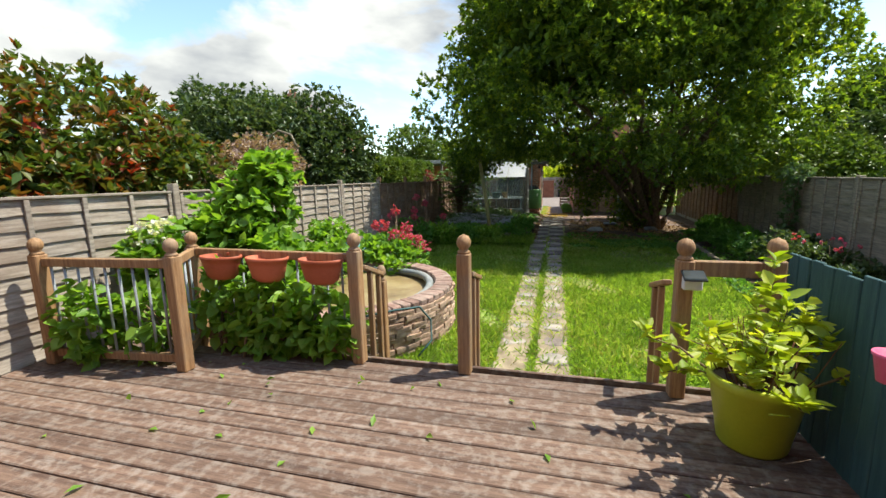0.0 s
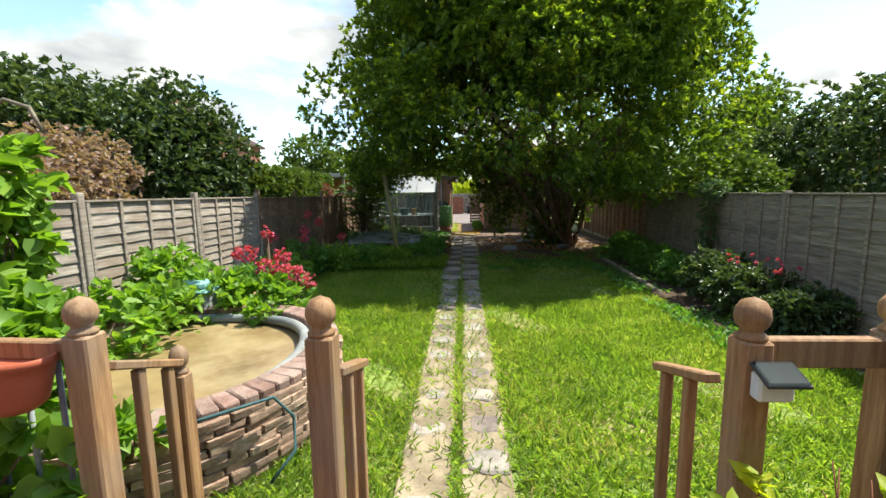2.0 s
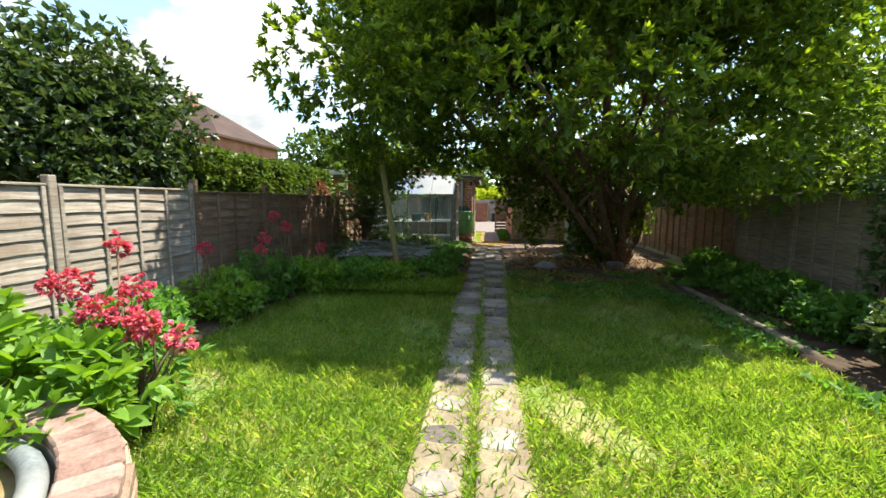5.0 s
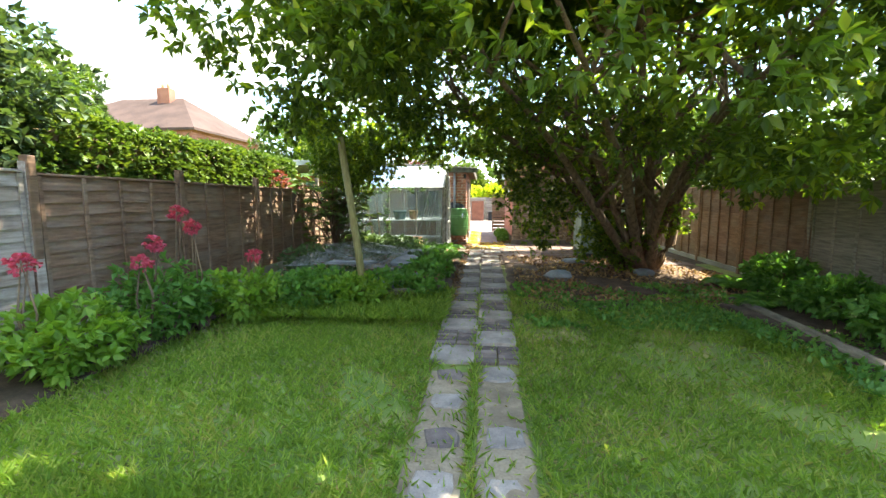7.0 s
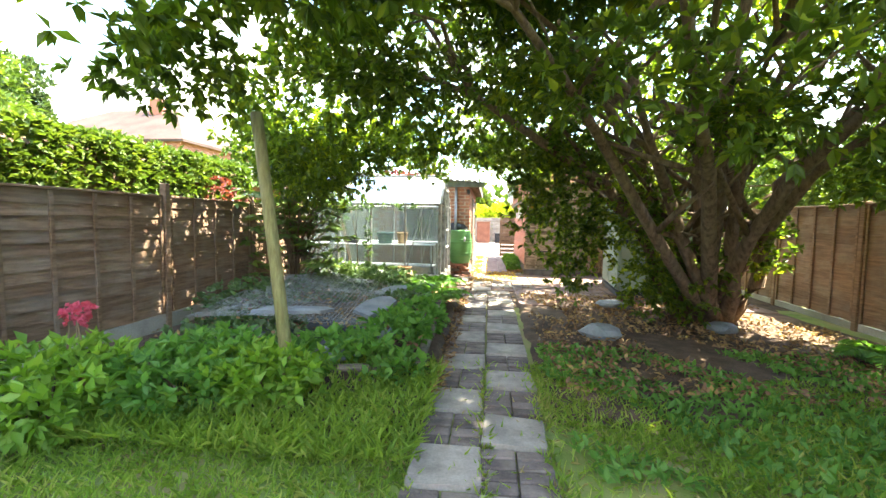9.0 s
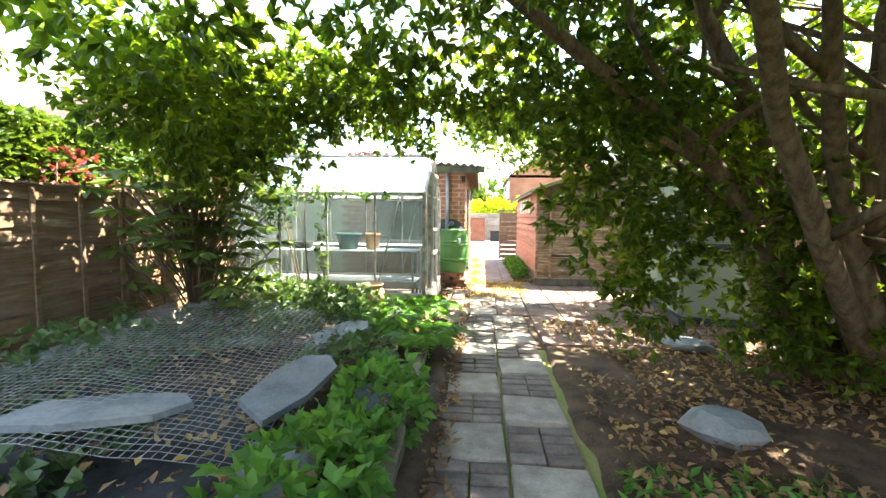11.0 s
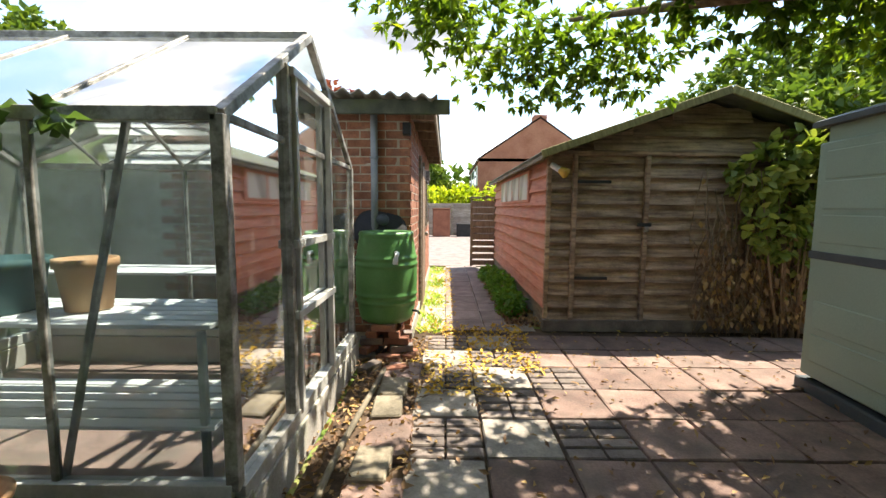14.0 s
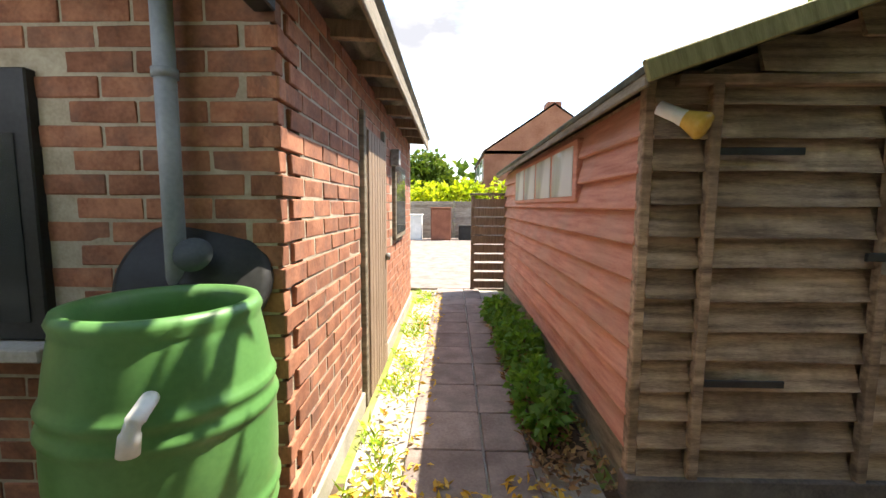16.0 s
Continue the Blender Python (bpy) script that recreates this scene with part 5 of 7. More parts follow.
# ---------- raised pond ----------
def pond():
    e = tagged(new("raised_pond"), "round raised pond with a rough stone wall and murky water", "pond", kind="structure")
    cx, cy, R = -2.62, 4.72, 1.40
    e.location = (cx, cy, 0)
    v, f = [], []
    seg = 64
    for i in range(seg):
        a = 2 * math.pi * i / seg
        for r, z in ((R - 0.03, -0.1), (R - 0.03, 0.46), (R - 0.20, 0.46), (R - 0.20, -0.1)):
            v.append((r * math.cos(a), r * math.sin(a), z))
    for i in range(seg):
        j = (i + 1) % seg
        for k in range(3):
            f.append((i * 4 + k, j * 4 + k, j * 4 + k + 1, i * 4 + k + 1))
    obj("inner_wall", v, f, M["mortar"], e)
    lathe("water", [(0, 0.385), (0.7, 0.386), (R - 0.18, 0.385)], M["water"], e, 64)
    rr = random.Random(51)
    st = [box_mesh("stone", (0.05 + 0.012 * k, w, hh), M["stone"], 0.006, 0.007, 60 + k) for k, (w, hh) in enumerate(((0.24, 0.05), (0.17, 0.045), (0.30, 0.055), (0.21, 0.05)))]
    for row in range(9):
        a = rr.uniform(0, 0.2) - 2.0
        while a < 1.75:
            k = rr.randrange(4)
            w = (0.24, 0.17, 0.30, 0.21)[k]
            piece("stone", st[k], pose((R + rr.uniform(-.006, .01)) * math.cos(a + w / 2 / R), (R + rr.uniform(-.006, .01)) * math.sin(a + w / 2 / R), 0.015 + row * 0.053, rr.uniform(-2, 2), 0, math.degrees(a + w / 2 / R)), e)
            a += (w + 0.008) / R
    cop = box_mesh("coping_brick", (0.215, 0.105, 0.065), M["coping"], 0.01, 0.004, 71)
    n = 74
    for i in range(n):
        a = 2 * math.pi * i / n
        if -1.1 < (a if a < math.pi else a - 2 * math.pi) < -0.95:
            continue
        piece("coping_brick", cop, pose((R - 0.09) * math.cos(a), (R - 0.09) * math.sin(a), 0.49 + rr.uniform(-.004, .004), 0, 0, math.degrees(a)), e)
    pts = [((R - 0.27) * math.cos(a), (R - 0.27) * math.sin(a), 0.445 + 0.02 * math.sin(3 * a)) for a in np.linspace(-1.2, 1.9, 34)]
    tubes("liner_pipe", [(pts, 0.05)], M["slate"], e, 12)
    return e


pond()
tubes("green_hose", [([(-1.75, 3.55, 0.5), (-1.5, 3.7, 0.53), (-1.32, 3.95, 0.5), (-1.22, 4.0, 0.35), (-1.2, 3.95, 0.15), (-1.3, 3.8, 0.03)], 0.011)], M["fence_green"], None, 8)
tagged(bpy.data.objects["green_hose"], "thin dark green hose over the pond wall", "hose")
for i, blob in enumerate(((-2.3, 5.85, 0.5, 0.25, 0.15, 0.12), (-1.9, 3.5, 0.5, 0.15, 0.12, 0.10))):
    shrub("pond_plant", [blob], 34, 4, 0.08, 0.045, M["leaf_vine"], "leafy pond plant trailing over the rim", "plant", 48 + i, stems=3, base=0.39, group="pond plants")


def pump_box():
    e = tagged(new("pond_filter"), "teal plastic pond filter box with a domed lid", "pond filter")
    e.location = (-3.12, 6.0, 0.45)
    bm = bmesh.new()
    bm_box(bm, (0, 0, 0.12), (0.34, 0.26, 0.24), 0.02)
    from_bm("tank", bm, M["grey_pipe"], e)
    bm = bmesh.new()
    bm_box(bm, (0, 0, 0.255), (0.40, 0.30, 0.035), 0.012)
    bm_box(bm, (0, 0, 0.32), (0.27, 0.20, 0.10), 0.035)
    from_bm("lid", bm, M["teal"], e)
    tubes("spout", [([(0.1, -0.14, 0.08), (0.1, -0.2, 0.08)], 0.025)], M["black"], e, 10)
    block("stand", (0, 0, -0.23), (0.36, 0.28, 0.46), M["stone"], e)


pump_box()
c = tubes("garden_crook", [([(-2.98, 4.0, 0.0), (-3.0, 4.0, 1.2), (-3.02, 4.0, 2.0), (-2.98, 4.0, 2.25), (-2.85, 4.0, 2.33), (-2.70, 4.0, 2.28), (-2.64, 4.0, 2.15)], 0.012)], M["timber"], None, 8)
tagged(c, "rusty metal shepherd's crook pole among the plants", "pole")
p = block("terracotta_trough", (-3.35, 7.95, 0.12), (0.45, 0.2, 0.2), M["clay"], None, 0.02, 0.3)
tagged(p, "old terracotta trough in the fence border", "planter")

# ---------- borders ----------
for i, (x, y, r, hh) in enumerate(((-3.7, 7.4, .4, .5), (-3.75, 8.3, .4, .55), (-3.6, 9.4, .5, .6), (-3.6, 10.4, .5, .75), (-3.1, 11.2, .5, .55), (-2.5, 11.6, .5, .45), (-1.9, 11.75, .45, .4))):
    shrub("border_plant", [(x, y, hh * .55, r, r, hh * .5), (x + .15, y - .1, hh * .4, r * .7, r * .7, hh * .4)], 240, 5, 0.085, 0.04, M["leaf_fern"] if i % 2 else M["leaf_vine"],
          "leafy green border plants beside the fence", "border plant", 100 + i, group="border plants")
for i, (x, y, z) in enumerate(((-3.5, 10.3, 1.0), (-3.3, 10.6, 1.15), (-3.7, 9.2, 0.95), (-3.4, 10.0, 0.85), (-3.0, 11.3, 0.75), (-3.6, 10.8, 1.3))):
    shrub("border_flowers", [(x, y, z, .09, .09, .07)], 26, 7, 0.03, 0.025, M["flower_red"], "crimson valerian flower heads", "flowers", 120 + i, stems=3, group="valerian heads")
for i, (x, y, r, hh) in enumerate(((3.7, 7.2, .5, .68), (3.75, 8.0, .5, .75), (3.8, 6.4, .4, .55), (3.9, 9.2, .5, .5), (3.9, 10.4, .5, .55), (4.1, 11.6, .45, .5), (4.2, 12.8, .4, .6))):
    shrub("rose_bush" if i < 3 else "border_plant", [(x, y, hh * .55, r, r, hh * .5)], 300, 5, 0.08, 0.042, M["leaf_dark"] if i < 3 else M["leaf_fern"],
          "low grey-green bush in the fence border" if i < 3 else "leafy green border plants beside the fence", "bush" if i < 3 else "border plant", 140 + i, group="" if i < 3 else "border plants")
shrub("rose_flowers", [(3.6, 7.2, .8, .3, .3, .1), (3.8, 6.9, .75, .2, .2, .1)], 9, 9, 0.035, 0.03, M["flower_red"], "a few red roses on the bush", "flowers", 150, stems=3)
shrub("fence_climber", [(4.25, 9.3, 1.0, .12, .2, .7), (4.3, 9.3, 1.75, .25, .35, .16)], 150, 5, 0.06, 0.045, M["leaf_ivy"], "ivy climbing over the fence", "climber", 152, stems=4)
log = tubes("log_edging", [([(3.15, 8.6, .02), (3.2, 9.4, .03), (3.3, 11.2, .04), (3.45, 12.6, .02)], [.065, .06, .07, .06, .055])], M["timber"], None, 10)
tagged(log, "old log edging of the border", "log")
pole = tubes("clothes_pole", [([(-1.74, 11.88, 0.0), (-1.9, 11.95, 1.1), (-2.10, 12.05, 2.3)], [0.055, 0.052, 0.05])], M["pole"], None, 10)
tagged(pole, "leaning green-stained timber pole at the lawn's edge", "pole")


# ---------- rockery bed ----------
def wire_mesh():
    e = tagged(new("wire_mesh"), "sheet of galvanised wire mesh lying over the bed", "wire mesh")
    runs = []
    nx, ny, s = 42, 52, 0.05

    def pt(i, j):
        u, w = i * s, j * s
        x, y = -3.35 + u * 0.96 - w * 0.12, 12.75 + w + u * 0.1
        return (x, y, 0.33 + 0.08 * math.sin(u * 1.6 + 0.6) + 0.12 * w / 2.6 + 0.04 * noise.noise((x * 2, y * 2, 0)))
    for i in range(nx + 1):
        runs.append(([pt(i, j) for j in range(0, ny + 1, 4)], 0.0022))
    for j in range(ny + 1):
        runs.append(([pt(i, j) for i in range(0, nx + 1, 4)], 0.0022))
    tubes("wires", runs, M["wire"], e, 3)


wire_mesh()
liner = sheet("pond_liner", -3.6, -1.5, 12.2, 14.2, 0.13, M["cloth_black"], "sagging dark liner in the bed", "liner", 0.06, 18, 0.1)


def stone(x, y, z, sx, sy, sz, seed, mat, label, cat, rz=0.0):
    bm = bmesh.new()
    bmesh.ops.create_icosphere(bm, subdivisions=2, radius=1)
    for v in bm.verts:
        n = 1 + 0.28 * noise.noise((v.co.x * 1.3 + seed, v.co.y * 1.3, v.co.z * 1.3)) + 0.1 * noise.noise((v.co.x * 4 + seed, v.co.y * 4, v.co.z * 4))
        v.co = Vector((v.co.x * sx * n, v.co.y * sy * n, max(-0.6, min(0.75, v.co.z)) * sz * n))
    o = from_bm("stone", bm, mat, None)
    o.location, o.rotation_euler = (x, y, z), (0, 0, rz)
    return tagged(o, label, cat, "garden stones")


for i, (x, y, z, a, b, cc) in enumerate(((-1.35, 13.2, .2, .22, .35, .05), (-1.6, 12.5, .16, .3, .22, .05), (-1.15, 14.0, .18, .25, .2, .06), (-2.1, 12.2, .12, .25, .18, .07), (1.25, 14.1, .06, .24, .2, .13), (2.95, 14.6, .05, .2, .18, .11), (1.9, 16.0, .06, .2, .25, .08))):
    stone(x, y, z, a, b, cc, i * 3.1, M["slate"], "flat grey slate stone in the bed", "stone", i * 0.7)
def slate_slab(x, y, z, pts, rx, ry, rz):
    """A broken flat slab with a chipped outline."""
    bm = bmesh.new()
    top = [bm.verts.new((a, b, 0.018)) for a, b in pts]
    low = [bm.verts.new((a * 1.02, b * 1.02, -0.018)) for a, b in pts]
    bm.faces.new(top)
    bm.faces.new(low[::-1])
    for i in range(len(pts)):
        j = (i + 1) % len(pts)
        bm.faces.new((low[i], low[j], top[j], top[i]))
    o = from_bm("slate_slab", bm, M["slate"], None)
    o.matrix_basis = pose(x, y, z, rx, ry, rz)
    return tagged(o, "broken grey slate slab lying on the wire mesh", "slab", "slate slabs")


CHIP = ((-.42, -.16), (-.1, -.2), (.3, -.14), (.44, .02), (.36, .17), (.05, .2), (-.3, .13))
slate_slab(-1.66, 15.0, 0.34, [(a * 0.75, b * 0.85) for a, b in CHIP], 4, -6, 50)
slate_slab(-1.55, 13.75, 0.36, CHIP, 3, -4, 75)
slate_slab(-2.35, 13.2, 0.40, CHIP, -3, 3, 20)
for i, (x, y, z, r) in enumerate(((-1.55, 15.5, .26, .09), (-1.3, 15.8, .26, .08), (-1.9, 15.7, .3, .09), (-2.3, 16.1, .3, .08))):
    stone(x, y, z, r, r, r * 1.2, 40 + i, M["concrete"], "pale weathered stone among the ivy", "stone")
t = block("timber_edging", (-0.86, 14.2, 0.09), (0.09, 3.6, 0.2), M["timber"], None, 0.015, 0.05)
tagged(t, "old timber edging of the raised bed", "edging")
t = block("timber_edging", (-1.9, 12.0, 0.08), (1.8, 0.09, 0.2), M["timber"], None, 0.015, 0.25)
tagged(t, "old timber edging of the raised bed", "edging")

shrub("ivy_patch", [(-2.9, 15.3, .3, .7, .7, .2), (-2.0, 15.9, .35, .7, .7, .25), (-3.2, 16.3, .4, .6, .5, .3), (-2.6, 16.6, .35, .5, .35, .2), (-1.5, 14.6, .25, .4, .5, .12), (-3.5, 14.2, .3, .5, .8, .25), (-2.9, 13.0, .2, .7, .7, .1)],
      1050, 4, 0.07, 0.055, M["leaf_ivy"], "dark ivy spreading over the rockery bed", "ivy", 61, stems=6, kind="stuff", base=0.0)
shrub("ivy_stem", [(-2.62, 17.05, 1.0, .06, .05, .75), (-3.0, 17.05, 1.75, .6, .1, .1), (-1.95, 17.05, 1.72, .4, .06, .05), (-3.4, 17.2, 1.6, .3, .2, .5)], 170, 4, 0.06, 0.045, M["leaf_ivy"], "ivy climbing the greenhouse corner", "ivy", 62, stems=5)
shrub("bed_weeds", [(-1.1, 12.9, .25, .35, .5, .22), (-1.0, 13.9, .22, .3, .5, .2), (-1.5, 12.3, .22, .5, .3, .2), (-2.4, 12.0, .25, .5, .3, .22), (-0.95, 12.2, .15, .25, .3, .14)], 600, 4, 0.085, 0.045, M["leaf_fern"], "soft green weeds along the bed edge", "weeds", 63)


def fern(x, y, z, n, L, seed):
    e = new("fern")
    e.location = (x, y, z)
    rr = random.Random(seed)
    runs, P, D, S = [], [], [], []
    for i in range(n):
        a = 2 * math.pi * i / n + rr.uniform(-.2, .2)
        ll = L * rr.uniform(0.75, 1.1)
        out = Vector((math.cos(a), math.sin(a), 0))
        side = Vector((-math.sin(a), math.cos(a), 0))
        pts = [out * (ll * t * 0.85) + Vector((0, 0, ll * (1.05 * t - 0.95 * t * t))) for t in np.linspace(0, 1, 8)]
        runs.append((pts, 0.004))
        for t in np.linspace(0.12, 1.0, 20):
            q = out * (ll * t * 0.85) + Vector((0, 0, ll * (1.05 * t - 0.95 * t * t)))
            for s in (-1, 1):
                P.append(q)
                D.append(side * s + out * 0.45 + Vector((0, 0, -0.15)))
                S.append(0.16 * math.sin(math.pi * min(1, 0.15 + t * 0.85)) + 0.015)
    tubes("stalks", runs, M["leaf_fern"], e, 4)
    S = np.array(S).reshape(-1, 1) * L / 0.6
    np.random.seed(seed)
    leaves("fronds", np.array(P), np.array(D), S, S * 0.3, M["leaf_fern"], e, droop=0.15)
    return tagged(e, "lush green fern with arching fronds", "fern", "ferns")


fern(-1.15, 16.5, 0.15, 18, 0.72, 1)
fern(-0.95, 15.4, 0.12, 15, 0.62, 2)
fern(-1.45, 15.75, 0.2, 13, 0.6, 3)
fern(3.9, 13.4, 0.0, 13, 0.6, 4)
fern(3.6, 12.2, 0.0, 11, 0.5, 5)


def clay_pot(x, y, z):
    e = tagged(new("clay_urn"), "weathered clay urn standing among ivy and ferns", "urn")
    e.location = (x, y, z)
    lathe("urn", [(0, 0), (0.10, 0), (0.12, 0.03), (0.165, 0.16), (0.175, 0.24), (0.15, 0.33), (0.125, 0.37), (0.145, 0.39), (0.15, 0.41), (0.13, 0.41), (0.11, 0.36), (0.0, 0.34)], M["clay"], e, 28)


clay_pot(-1.80, 16.72, 0.12)


def fatsia():
    e = tagged(new("fatsia_shrub"), "large-leaved fatsia shrub by the fence", "shrub")
    e.location = (-3.5, 15.6, 0)
    rr = random.Random(8)
    P, D, S, runs = [], [], [], []
    for i in range(150):
        a, r = rr.uniform(0, 6.28), rr.uniform(0.1, 1.0)
        q = Vector((math.cos(a) * r * 1.0, math.sin(a) * r * 0.8, rr.uniform(0.7, 2.3) - 0.3 * r))
        runs.append(([Vector((q.x * .25, q.y * .25, max(0.05, q.z - .7))), q], [.01, .005]))
        b = rr.uniform(0, 6.28)
        for k in range(8):
            t = b + (k - 3.5) * 0.55
            P.append(q)
            D.append((math.cos(t), math.sin(t), rr.uniform(-.35, .1)))
            S.append(0.27 - 0.02 * abs(k - 3.5))
    runs += [([(0, 0, 0), (0.1 * math.cos(k), 0.1 * math.sin(k), 1.0), (0.5 * math.cos(k), 0.5 * math.sin(k), 1.7)], [.03, .025, .012]) for k in range(6)]
    tubes("stems", runs, M["bark"], e, 5)
    S = np.array(S).reshape(-1, 1)
    np.random.seed(9)
    leaves("leaves", np.array(P), np.array(D), S, S * 0.32, M["leaf_hedge"], e, fold=0.15, broad=True)


fatsia()


# ---------- greenhouse contents ----------
def staging(x0, x1, y, z, d, label):
    e = new("greenhouse_bench")
    e.location = ((x0 + x1) / 2, y, 0)
    n = 6
    for i in range(n):
        block("slat", (0, -d / 2 + d * (i + .5) / n, z), (x1 - x0, d / n - 0.015, 0.02), M["white"], e, 0.003)
    for sx in (-1, 1):
        for sy in (-1, 1):
            block("leg", (sx * ((x1 - x0) / 2 - 0.05), sy * (d / 2 - 0.03), (z - 0.02) / 2), (0.03, 0.03, z - 0.02), M["alu_light"], e, 0.003)
    return tagged(e, label, "bench", "greenhouse benches")


staging(-3.9, -1.3, 17.5, 0.92, 0.5, "white slatted greenhouse bench")
staging(-3.9, -1.3, 17.5, 0.48, 0.5, "white slatted lower greenhouse shelf")
staging(-3.9, -1.4, 18.95, 0.9, 0.45, "white slatted greenhouse bench")


def pot(x, y, z, r, hh, mat, label):
    e = new("plant_pot")
    e.location = (x, y, z)
    lathe("pot", [(0, 0), (r * .75, 0), (r * .95, hh * .82), (r * 1.04, hh * .83), (r * 1.04, hh), (r * .95, hh), (r * .7, hh * .1), (0, hh * .1)], mat, e, 22)
    return tagged(e, label, "pot", "greenhouse pots")


pot(-2.36, 17.45, 0.935, 0.18, 0.24, M["fence_green"], "dark green plastic pot on the greenhouse bench")
pot(-2.0, 17.5, 0.935, 0.12, 0.24, M["clay"], "terracotta pot on the greenhouse bench")
pot(-3.1, 17.5, 0.935, 0.17, 0.10, M["black"], "shallow black tray pot on the bench")
pot(-3.5, 17.5, 0.935, 0.15, 0.10, M["black"], "shallow black tray pot on the bench")


# ---------- water butt ----------
def water_butt():
    e = tagged(new("water_butt"), "green plastic water butt with a white overflow elbow", "water butt")
    e.location = (-0.90, 19.58, 0.34)
    e.rotation_euler = (0, 0, radians(20))
    e.scale = (1.07, 1.07, 1.0)
    pr = [(0, 0.0), (0.20, 0.0), (0.225, 0.02)]
    for z in np.linspace(0.05, 0.80, 60):
        r = 0.225 + 0.05 * math.sin(math.pi * (z / 0.85)) ** 0.8
        for zz in (0.20, 0.265, 0.55, 0.61):
            r += 0.011 * math.exp(-((z - zz) / 0.016) ** 2)
        pr.append((r, z))
    pr += [(0.245, 0.825), (0.235, 0.85), (0.215, 0.85), (0.20, 0.83), (0.20, 0.79), (0.225, 0.6), (0.22, 0.3), (0.0, 0.28)]
    lathe("barrel", pr, M["barrel"], e, 44)
    tubes("overflow_elbow", [([(0.03, -0.25, 0.67), (0.03, -0.295, 0.668), (0.02, -0.315, 0.65), (0.01, -0.32, 0.62), (0.005, -0.322, 0.575)], [0.019, 0.019, 0.02, 0.021, 0.022])], M["white"], e, 14)
    tubes("tap", [([(0.19, -0.13, 0.10), (0.24, -0.17, 0.10), (0.26, -0.185, 0.07)], 0.012)], M["black"], e, 8)
    lid = lathe("lid", [(0, 0.012), (0.23, 0.0), (0.255, -0.015), (0.26, -0.04), (0.245, -0.04), (0.22, -0.015), (0, 0.0)], M["black"], e, 36)
    lid.location, lid.rotation_euler = (0.0, 0.29, 0.86), (radians(66), 0, radians(-14))
    ring = lathe("lid_cap", [(0, 0.03), (0.05, 0.03), (0.06, 0.012), (0.062, 0.0)], M["box_dark"], e, 20)
    ring.location, ring.rotation_euler = (0.02, 0.255, 0.95), (radians(66), 0, radians(-14))


water_butt()
rb = random.Random(6)
bm_brick = box_mesh("brick", (0.215, 0.102, 0.065), M["brick"], 0.006, 0.003, 5)
bm_block = box_mesh("brick", (0.215, 0.102, 0.065), M["slab_dark"], 0.006, 0.003, 6)
for i, (x, y, z, a) in enumerate([(-1.08, 19.35, .035, 5), (-0.85, 19.32, .035, -8), (-0.66, 19.42, .035, 80), (-1.05, 19.62, .035, 0), (-0.8, 19.65, .035, 10), (-1.05, 19.4, .105, 70), (-0.74, 19.42, .105, 10), (-0.92, 19.6, .105, 0), (-0.72, 19.6, .105, 85),
                                  (-1.02, 19.42, .175, 5), (-0.78, 19.43, .175, -4), (-1.0, 19.6, .175, 0), (-0.76, 19.6, .175, 3), (-1.0, 19.45, .245, 85), (-0.8, 19.45, .245, 88), (-1.0, 19.62, .245, 85), (-0.8, 19.6, .245, 86), (-0.9, 19.5, .31, 0), (-0.88, 19.62, .31, 3), (-0.9, 19.38, .31, -4), (-0.75, 19.05, .035, 20), (-0.98, 19.1, .035, 60)]):
    tagged(piece("loose_brick", bm_brick if i % 3 else bm_block, pose(x, y, z, 0, 0, a)), "loose brick stacked under the water butt", "brick", "stacked bricks")
for i in range(9):
    tagged(piece("edging_slab", box_mesh("slab", (0.30, 0.44, 0.06), M["slab_red"], 0.008, 0.006, 80 + i), pose(-0.68, 16.4 + i * 0.32, 0.02, rb.uniform(-2, 2), rb.uniform(-3, 3), rb.uniform(-4, 4))) if i in (0, 3, 5, 8) else block("edging_block", (-0.72, 16.4 + i * 0.32, 0.03), (0.2, 0.3, 0.1), M["timber"], None, 0.01, rb.uniform(-.1, .1)), "worn edging along the greenhouse path", "edging", "path edging")
pp = tubes("drain_pipe", [([(-0.93, 16.9, 0.06), (-0.92, 17.8, 0.07), (-0.86, 18.6, 0.07), (-0.84, 19.0, 0.06)], 0.02)], M["timber"], None, 8)
tagged(pp, "old thin pipe lying beside the greenhouse", "pipe")
sheet("litter_strip", -1.12, -0.48, 16.3, 20.0, 0.0, M["soil"], "earth strip beside the greenhouse", "soil", 0.015, 16, 0.02)


